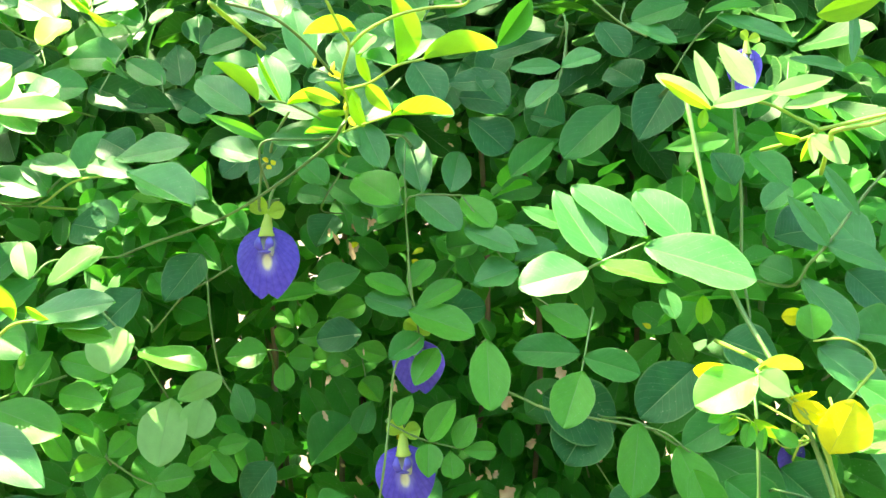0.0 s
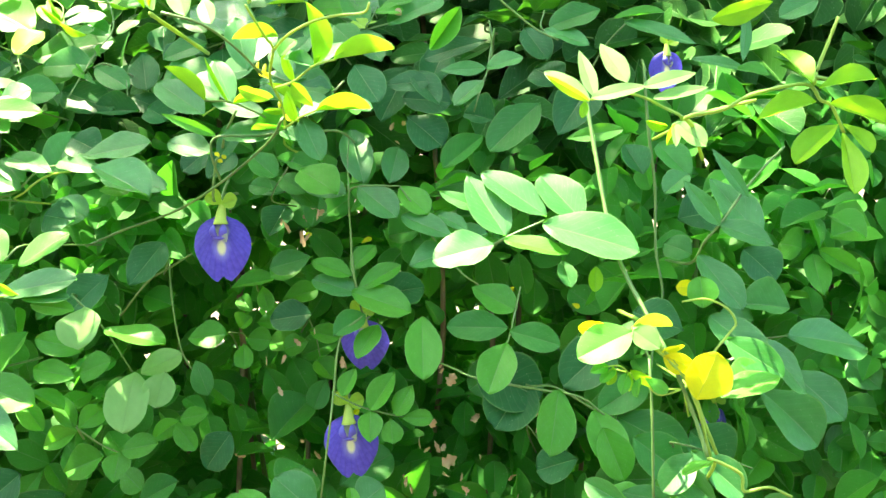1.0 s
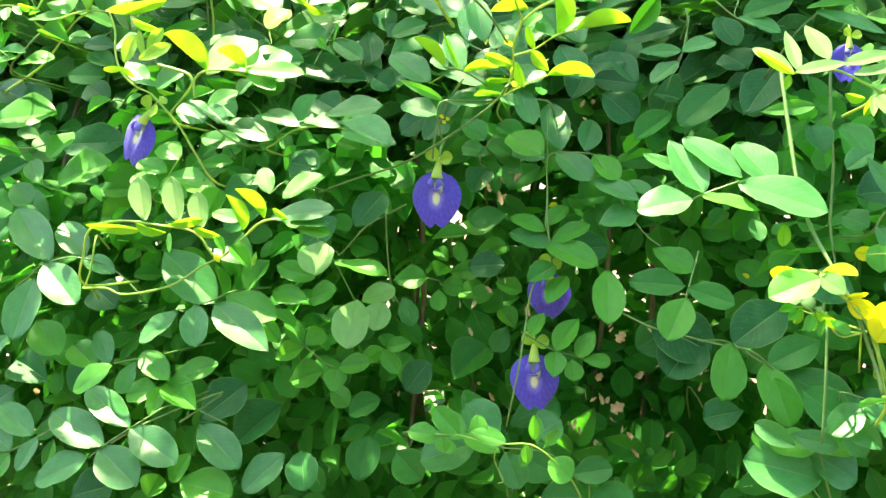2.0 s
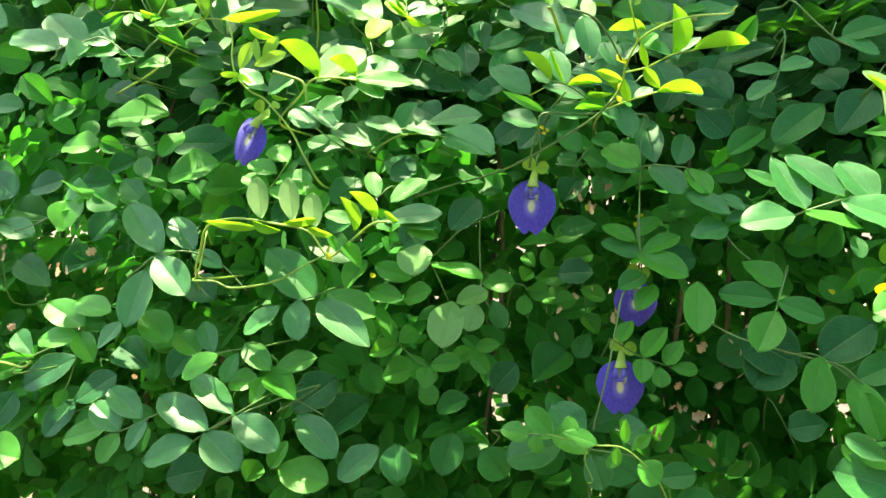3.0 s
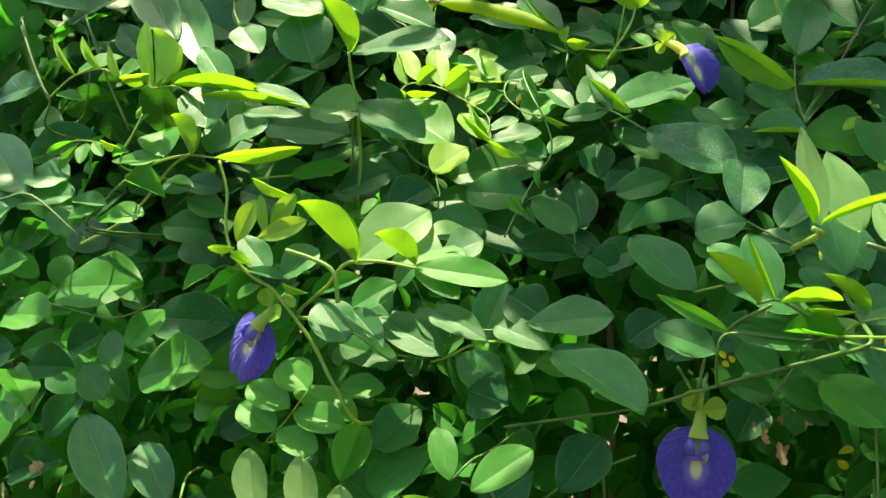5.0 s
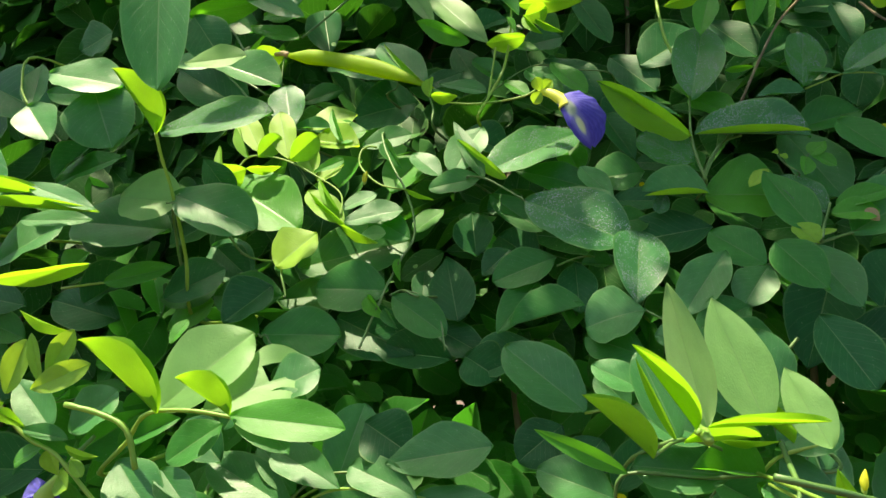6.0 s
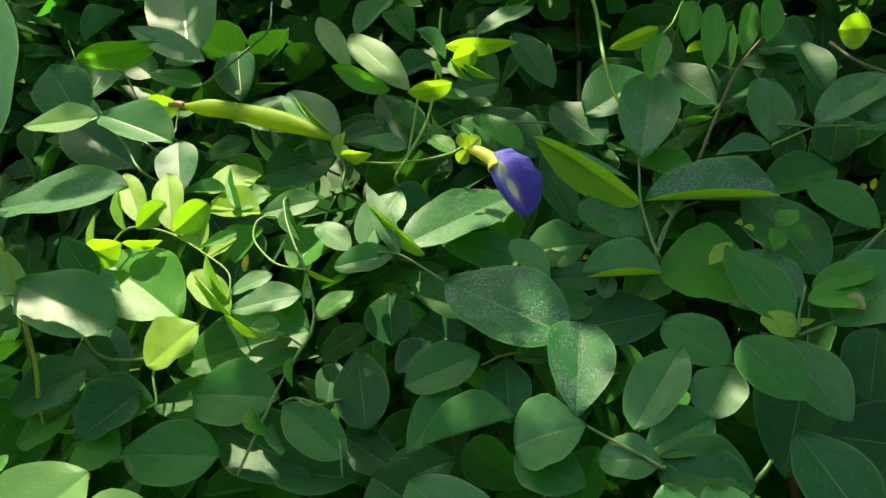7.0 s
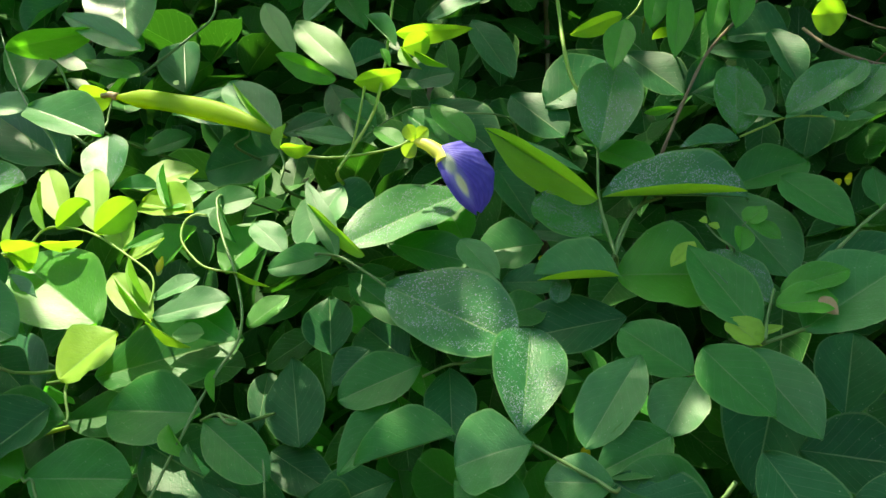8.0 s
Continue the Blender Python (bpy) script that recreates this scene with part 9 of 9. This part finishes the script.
flower(-0.02, 0.545, 1.061, 0.0360, 0.0360, -4, -6, 0, "violet butterfly-pea flower deep in the shade behind leaves")
flower(-0.328, 0.462, 1.181, 0.0370, 0.0340, -18, 4, 30, "violet butterfly-pea flower turned sideways below a sunlit stem")
side_flower((-0.1338, 0.6400, 1.3480), (-0.1172, 0.6340, 1.3199), (-0.1463, 0.6450, 1.3528), "pale-throated violet flower on a yellow calyx beside broad leaves")
flower(0.217, 0.64, 1.253, 0.0290, 0.0280, 10, 0, 0, "violet butterfly-pea flower behind the sunlit sprig")
flower(0.247, 0.59, 0.975, 0.0280, 0.0280, 30, 0, 0, "violet flower shaded behind hanging leaves")
# Many of these replace specks of pale soil seen through the hedge.
dry_leaf(0.041, 0.597, 1.001, 0.0112, 1)
dry_leaf(0.032, 0.611, 1.007, 0.0056, 2)
dry_leaf(0.033, 0.614, 1.003, 0.0072, 3)
dry_leaf(0.065, 0.602, 1.008, 0.0056, 4)
dry_leaf(0.075, 0.604, 1, 0.0112, 5)
dry_leaf(0.082, 0.617, 1.017, 0.0112, 6)
dry_leaf(0.02, 0.593, 0.944, 0.0072, 7)
dry_leaf(0.005, 0.598, 0.917, 0.0112, 8)
dry_leaf(0.032, 0.612, 0.938, 0.0088, 9)
dry_leaf(0.015, 0.603, 0.918, 0.0056, 10)
dry_leaf(0.023, 0.625, 0.892, 0.0056, 11)
dry_leaf(0, 0.607, 0.915, 0.0056, 12)
dry_leaf(0.046, 0.615, 0.911, 0.0072, 13)
dry_leaf(0.062, 0.618, 0.927, 0.0056, 14)
dry_leaf(0.059, 0.606, 0.893, 0.0112, 15)
dry_leaf(-0.074, 0.612, 0.932, 0.0112, 16)
dry_leaf(-0.073, 0.601, 0.921, 0.0112, 17)
dry_leaf(-0.086, 0.613, 0.944, 0.0056, 18)
dry_leaf(-0.636, 0.506, 0.95, 0.0088, 19)
dry_leaf(-0.64, 0.515, 0.926, 0.0072, 20)
dry_leaf(-0.631, 0.501, 0.966, 0.0088, 21)
dry_leaf(-0.645, 0.525, 0.991, 0.0056, 22)
dry_leaf(-0.629, 0.526, 0.967, 0.0088, 23)
dry_leaf(-0.643, 0.519, 1.017, 0.0072, 24)
dry_leaf(-0.487, 0.538, 0.951, 0.0112, 25)
dry_leaf(-0.491, 0.539, 0.948, 0.0112, 26)
dry_leaf(-0.499, 0.542, 0.926, 0.0072, 27)
dry_leaf(-0.281, 0.618, 0.934, 0.0056, 28)
dry_leaf(-0.283, 0.599, 0.953, 0.0056, 29)
dry_leaf(-0.274, 0.615, 0.937, 0.0112, 30)
dry_leaf(-0.147, 0.617, 0.946, 0.0072, 31)
dry_leaf(-0.136, 0.603, 0.936, 0.0112, 32)
dry_leaf(-0.157, 0.592, 0.935, 0.0056, 33)
dry_leaf(-0.54, 0.541, 0.865, 0.0056, 34)
dry_leaf(-0.529, 0.551, 0.85, 0.0112, 35)
dry_leaf(-0.553, 0.542, 0.843, 0.0056, 36)
dry_leaf(0.088, 0.617, 0.909, 0.0088, 37)
dry_leaf(0.093, 0.607, 0.895, 0.0088, 38)
dry_leaf(0.091, 0.619, 0.91, 0.0056, 39)
dry_leaf(0.06, 0.609, 0.964, 0.0112, 40)
dry_leaf(0.054, 0.616, 0.98, 0.0056, 41)
dry_leaf(0.076, 0.595, 0.98, 0.0112, 42)
dry_leaf(0.113, 0.583, 0.98, 0.0056, 43)
dry_leaf(0.107, 0.577, 0.968, 0.0112, 44)
dry_leaf(0.104, 0.574, 0.982, 0.0112, 45)
dry_leaf(0.012, 0.609, 0.943, 0.0112, 46)
dry_leaf(0.024, 0.611, 0.959, 0.0112, 47)
dry_leaf(0.027, 0.614, 0.938, 0.0112, 48)
dry_leaf(0.008, 0.617, 1.204, 0.0072, 49)
dry_leaf(-0.001, 0.613, 1.202, 0.0072, 50)
dry_leaf(0.001, 0.628, 1.189, 0.0056, 51)
dry_leaf(-0.638, 0.51, 1.031, 0.0112, 52)
dry_leaf(-0.628, 0.519, 1.049, 0.0072, 53)
dry_leaf(-0.612, 0.5, 1.044, 0.0112, 54)
dry_leaf(-0.559, 0.562, 0.995, 0.0072, 55)
dry_leaf(-0.58, 0.558, 0.998, 0.0056, 56)
dry_leaf(-0.546, 0.547, 0.997, 0.0088, 57)
bud(-0.041, 0.338, 1.261, 0.007, YOUNG, "cluster of pale green flower buds on a shoot")
bud(-0.034, 0.342, 1.257, 0.006, YOUNG, "pale green flower bud on a shoot")
bud(-0.041, 0.388, 1.229, 0.005, GOLD, "tiny yellow flower bud at a leaf joint")
bud(-0.04, 0.412, 1.212, 0.005, GOLD, "tiny yellow flower bud at a leaf joint")
bud(-0.257, 0.445, 1.081, 0.006, GOLD, "tiny yellow flower bud at a leaf joint")
bud(-0.233, 0.445, 1.074, 0.009, YOUNG, "drooping green flower bud")
bud(-0.218, 0.55, 1.303, 0.006, GOLD, "tiny yellow flower bud at a leaf joint")
bud(-0.453, 0.52, 1.286, 0.007, YOUNG, "pale green flower bud on a shoot")
bud(-0.064, 0.46, 1.236, 0.005, GOLD, "tiny yellow flower bud at a leaf joint")
dry_leaf(-0.545, 0.503, 1.036, 0.0128, 101)
dry_leaf(-0.541, 0.524, 1.033, 0.0064, 103)
dry_leaf(-0.566, 0.506, 1.037, 0.0064, 105)
dry_leaf(-0.56, 0.509, 1.032, 0.0104, 107)
dry_leaf(-0.563, 0.514, 1.038, 0.0064, 109)
dry_leaf(-0.518, 0.525, 1.034, 0.0080, 111)
dry_leaf(-0.52, 0.507, 1.055, 0.0104, 113)
dry_leaf(-0.522, 0.521, 1.016, 0.0080, 115)
dry_leaf(-0.036, 0.554, 1.026, 0.0080, 117)
dry_leaf(-0.037, 0.549, 1.031, 0.0104, 119)
dry_leaf(-0.084, 0.546, 1.01, 0.0080, 120)
dry_leaf(-0.084, 0.564, 1.029, 0.0104, 122)
dry_leaf(-0.056, 0.546, 1.055, 0.0064, 123)
dry_leaf(-0.094, 0.551, 1.032, 0.0080, 125)
dry_leaf(-0.035, 0.562, 1.034, 0.0064, 126)
dry_leaf(-0.07, 0.55, 1.046, 0.0080, 128)
dry_leaf(0.04, 0.551, 0.952, 0.0128, 129)
dry_leaf(0.024, 0.564, 0.9, 0.0104, 130)
dry_leaf(0.036, 0.553, 0.94, 0.0080, 131)
dry_leaf(0.052, 0.543, 0.931, 0.0064, 132)
dry_leaf(0.009, 0.558, 0.927, 0.0080, 133)
dry_leaf(0.009, 0.557, 0.886, 0.0104, 134)
dry_leaf(0.006, 0.565, 0.93, 0.0104, 135)
dry_leaf(0.051, 0.554, 0.928, 0.0080, 136)
dry_leaf(-0.061, 0.557, 1.123, 0.0080, 137)
dry_leaf(-0.062, 0.551, 1.123, 0.0128, 138)
dry_leaf(-0.049, 0.557, 1.141, 0.0064, 139)
dry_leaf(-0.077, 0.551, 1.135, 0.0080, 140)
dry_leaf(-0.051, 0.555, 1.14, 0.0104, 141)
dry_leaf(-0.073, 0.546, 1.132, 0.0104, 142)
dry_leaf(-0.057, 0.57, 1.144, 0.0128, 143)
dry_leaf(-0.047, 0.557, 1.155, 0.0064, 144)
dry_leaf(-0.062, 0.568, 1.137, 0.0080, 145)

# ---- ground ----
def ground_height(x, y):
    return 0.015 * noise.noise(Vector((x * 2.1, y * 2.1, 3))) + 0.03 * noise.noise(Vector((x * 0.4, y * 0.4, 7)))


edges = [-400, -60, -12, -4] + [-3 + 0.15 * i for i in range(41)] + [4, 12, 60, 400]
gv = [(x, y, ground_height(x, y) if abs(x) < 5 and abs(y) < 5 else 0.0) for y in edges for x in edges]
ng = len(edges)
gf = [(j * ng + i, j * ng + i + 1, (j + 1) * ng + i + 1, (j + 1) * ng + i) for j in range(ng - 1) for i in range(ng - 1)]
tagged(new("ground", mesh_of("ground", gv, gf, SOIL)), "dry pinkish-tan bare soil in patchy sun", "ground", kind="structure")


# ---- unseen plain wall added behind the camera to hold back the low sky ----
def box_mesh(name, x0, x1, y0, y1, z0, z1, mat):
    bm = bmesh.new()
    bmesh.ops.create_cube(bm, size=1.0, matrix=Matrix.Translation(((x0 + x1) / 2, (y0 + y1) / 2, (z0 + z1) / 2)) @ Matrix.Diagonal((x1 - x0, y1 - y0, z1 - z0, 1)))
    bmesh.ops.bevel(bm, geom=bm.edges[:], offset=0.02, segments=2, affect="EDGES")
    me = bpy.data.meshes.new(name)
    bm.to_mesh(me)
    bm.free()
    me.materials.append(mat)
    return me


tagged(new("wall_south", box_mesh("wall_south", -7, 7, -2.6, -2.4, -0.05, 2.9, WALL_GREEN)), "unseen plain wall added to dim the light from the front", "wall", kind="structure")


# ---- hedge mass behind the sprigs ----
def face_of_hedge(x, z):
    """How far ahead the hedge's leafy face lies."""
    y = np.interp(z, (0.0, 0.6, 0.95, 1.1, 1.2, 1.3, 1.4, 1.6, 2.0), (0.58, 0.52, 0.51, 0.53, 0.56, 0.63, 0.72, 0.86, 1.02))
    return float(y) + 0.03 * noise.noise(Vector((x * 5, 1, z * 5))) + 0.02 * noise.noise(Vector((x * 14, 5, z * 14)))


def foliage(name, count, x0, x1, z0, z1, near, far, label, seed, mat, place=None, gap=None, size=(0.022, 0.042), stations=(0.0, 0.10, 0.32, 0.60, 0.86, 1.0), across_at=(-1, 0, 1)):
    rng = random.Random(seed)
    shapes = [blade(k % 3, (0.1, 0.25, 0.4)[k % 3], 0.1, 0.3 * math.sin(k), stations, across_at) for k in range(6)]
    shapes = [(np.array(v), np.array(f), np.array(u)) for v, f, u in shapes]
    vs, fs, us, at = [], [], [], 0
    for _ in range(count):
        x, z = rng.uniform(x0, x1), rng.uniform(z0, z1)
        deep = near + (far - near) * rng.random() ** 1.4
        if -0.12 < x < 0.22 and 0.90 < z < 1.09:
            deep += 0.12
        if z > 1.18:
            deep += 0.09
        c = Vector((x, face_of_hedge(x, z) + deep, z))
        if z < 1.1 and noise.noise(Vector((x * 9, 3, z * 9))) > (0.36 if near < 0.3 else 0.50 if z < 1.0 else 9):
            continue
        if place:
            c = place(rng)
        side = Vector((rng.uniform(-1, 1), rng.uniform(-0.7, 0.3), rng.uniform(-0.8, 0.5))).normalized()
        up = Vector((rng.uniform(-0.5, 0.5), rng.uniform(-1.0, -0.2), rng.uniform(0.1, 1.0))).normalized()
        across = side.cross(up).normalized()
        up = across.cross(side)
        reach, base = rng.uniform(0.05, 0.09), rng.uniform(*size) * (1.45 if z > 1.22 else 1.0)
        for k in range(5):
            root = c + side * (reach * (0.35, 0.35, 0.75, 0.75, 0.9)[k])
            sign = (1, -1, 1, -1, 0)[k]
            y = (side * (0.25 if sign else 1) + across * sign + up * rng.uniform(-0.3, 0.3)).normalized()
            n = (up + Vector((rng.uniform(-0.4, 0.4), rng.uniform(-0.4, 0.4), rng.uniform(-0.2, 0.4)))).normalized()
            xx = y.cross(n).normalized()
            n = xx.cross(y)
            length = base * rng.uniform(0.8, 1.15)
            width = length * rng.uniform(0.58, 0.72)
            v, f, u = shapes[rng.randrange(6)]
            if gap and gap(root + y * length * 0.5):
                continue
            m = np.array((xx * width, y * length, n * length))
            vs.append(v @ m + np.array(root))
            fs.append(f + at)
            us.append(u)
            at += len(v)
    verts, faces, uv = np.concatenate(vs), np.concatenate(fs), np.concatenate(us)
    me = bpy.data.meshes.new(name)
    me.from_pydata(verts.tolist(), [], faces.tolist())
    me.materials.append(mat)
    layer = me.uv_layers.new(name="UVMap")
    index = np.zeros(len(me.loops), dtype=np.int32)
    me.loops.foreach_get("vertex_index", index)
    layer.data.foreach_set("uv", uv[index].astype(np.float32).ravel())
    me.polygons.foreach_set("use_smooth", np.ones(len(me.polygons), dtype=bool))
    return tagged(new(name, me), label, "foliage", kind="stuff")


# Gaps placed in the unseen canopy so the sun reaches chosen leaves.
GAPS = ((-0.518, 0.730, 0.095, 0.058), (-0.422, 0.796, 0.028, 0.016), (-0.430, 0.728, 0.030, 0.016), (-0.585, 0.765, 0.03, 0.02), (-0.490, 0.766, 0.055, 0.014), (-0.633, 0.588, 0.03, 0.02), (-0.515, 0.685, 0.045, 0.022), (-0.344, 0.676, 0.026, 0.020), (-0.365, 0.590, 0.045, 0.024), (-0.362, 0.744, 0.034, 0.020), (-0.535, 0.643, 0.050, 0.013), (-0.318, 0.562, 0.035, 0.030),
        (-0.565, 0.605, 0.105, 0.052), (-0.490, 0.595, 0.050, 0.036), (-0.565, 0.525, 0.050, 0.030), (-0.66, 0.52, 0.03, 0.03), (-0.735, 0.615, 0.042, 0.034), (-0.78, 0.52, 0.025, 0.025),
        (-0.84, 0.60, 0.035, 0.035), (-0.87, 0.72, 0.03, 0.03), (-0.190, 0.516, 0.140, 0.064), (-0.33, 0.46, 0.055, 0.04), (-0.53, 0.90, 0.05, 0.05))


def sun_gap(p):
    """Whether a leaf of the added canopy would close one of the gaps where the sun comes through."""
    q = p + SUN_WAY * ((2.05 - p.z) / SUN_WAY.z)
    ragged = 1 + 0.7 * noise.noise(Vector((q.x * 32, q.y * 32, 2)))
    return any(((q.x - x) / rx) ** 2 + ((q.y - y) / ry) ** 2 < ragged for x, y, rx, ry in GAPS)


def canopy_place(r):
    """A spot in the unseen leaf layer added out over the hedge for shade, thin in places."""
    while True:
        x, y, z = r.uniform(-1.5, 1.2), r.uniform(0.22, 1.5), r.uniform(1.88, 2.25)
        thin = noise.noise(Vector((x * 4.5, y * 4.5, 9))) + 0.4 * noise.noise(Vector((x * 11, y * 11, 4)))
        if y < 0.60 and r.random() < 0.25 or y > 0.95 and r.random() < 0.5:
            continue
        if thin > -0.30 or y > 0.62:
            return Vector((x, y, z))



def knot_place(r):
    """Denser knots of the added canopy, set where shade is wanted."""
    x0, x1, y0, y1 = r.choice(KNOTS)
    return Vector((r.uniform(x0, x1), r.uniform(y0, y1), r.uniform(1.9, 2.2)))


KNOTS = ((-0.38, -0.02, 0.63, 0.80), (-0.38, -0.02, 0.63, 0.80), (-0.38, 0.05, 0.56, 0.64), (-0.56, -0.38, 0.63, 0.67), (-0.75, -0.57, 0.66, 0.80))


foliage("hedge_foliage", 2500, -0.85, 0.60, 0.72, 1.22, 0.070, 0.54, "dense dark green butterfly-pea leaves inside the hedge", 11, FILL, stations=(0.0, 0.05, 0.16, 0.34, 0.54, 0.74, 0.90, 0.98, 1.0), across_at=(-1, -0.07, 0, 0.07, 1))
# Upper leaves take the darkened colour in place of deeper shade.
foliage("hedge_foliage", 2100, -0.85, 0.60, 1.22, 1.62, 0.070, 0.54, "inner leaves of the hedge top, shade darkened into their colour", 19, FILL_SHADE, stations=(0.0, 0.05, 0.16, 0.34, 0.54, 0.74, 0.90, 0.98, 1.0), across_at=(-1, -0.07, 0, 0.07, 1))
foliage("hedge_back", 6500, -2.0, 1.7, 0.08, 2.0, 0.50, 0.80, "dark far side of the vine hedge", 18, FILL)
foliage("hedge_crown", 1500, -1.5, 1.3, 1.50, 2.05, 0.02, 0.45, "sunlit leafy top of the vine hedge", 12, FILL)
# Unseen leaf layers added overhead to shade and dapple the hedge face.
foliage("hedge_canopy", 240, -1.5, 1.3, 1.8, 2.2, 0.0, 0.1, "dense knots of the unseen leaf layer added for shade", 17, FILL, place=knot_place, gap=sun_gap)
foliage("hedge_canopy", 1500, -1.5, 1.3, 1.8, 2.2, 0.0, 0.1, "unseen leaf layer added over the hedge to dapple the sun", 16, FILL, place=canopy_place, gap=sun_gap)
foliage("hedge_flank", 1500, -1.9, -0.75, 0.05, 1.6, 0.02, 0.40, "leafy flank of the vine hedge beyond the view", 13, FILL)
foliage("hedge_flank", 1500, 0.5, 1.7, 0.05, 1.6, 0.02, 0.40, "leafy flank of the vine hedge beyond the view", 14, FILL)
foliage("hedge_foot", 900, -0.9, 0.7, 0.05, 0.75, 0.04, 0.40, "thin lower leaves at the foot of the hedge", 15, FILL)


# ---- thin bare stems inside the hedge ----
rng = random.Random(5)
hedge = tagged(new("vine_hedge"), "tall hedge of twining butterfly-pea stems on dry soil", "hedge")
hedge.location = (-0.1, 0.7, 0.0)
for i in range(46):
    x = -1.0 + 1.75 * i / 45 + rng.uniform(-0.03, 0.03)
    pts = []
    for z in (-0.02, 0.35, 0.7, 1.0, 1.25, 1.5, 1.75, 1.95, 2.1):
        x += rng.uniform(-0.035, 0.035)
        lean = -0.35 * max(0.0, z - 1.7) * (i % 4)
        pts.append((x, face_of_hedge(x, z) + 0.20 + 0.22 * ((i * 7) % 10) / 10 + rng.uniform(-0.03, 0.03) + lean, z))
    v, f = tube(pts, 0.0035, 0.0015, 5, 4)
    local(hedge, new("stem", mesh_of("stem", v, f, TWIG if i % 3 else STEM)))
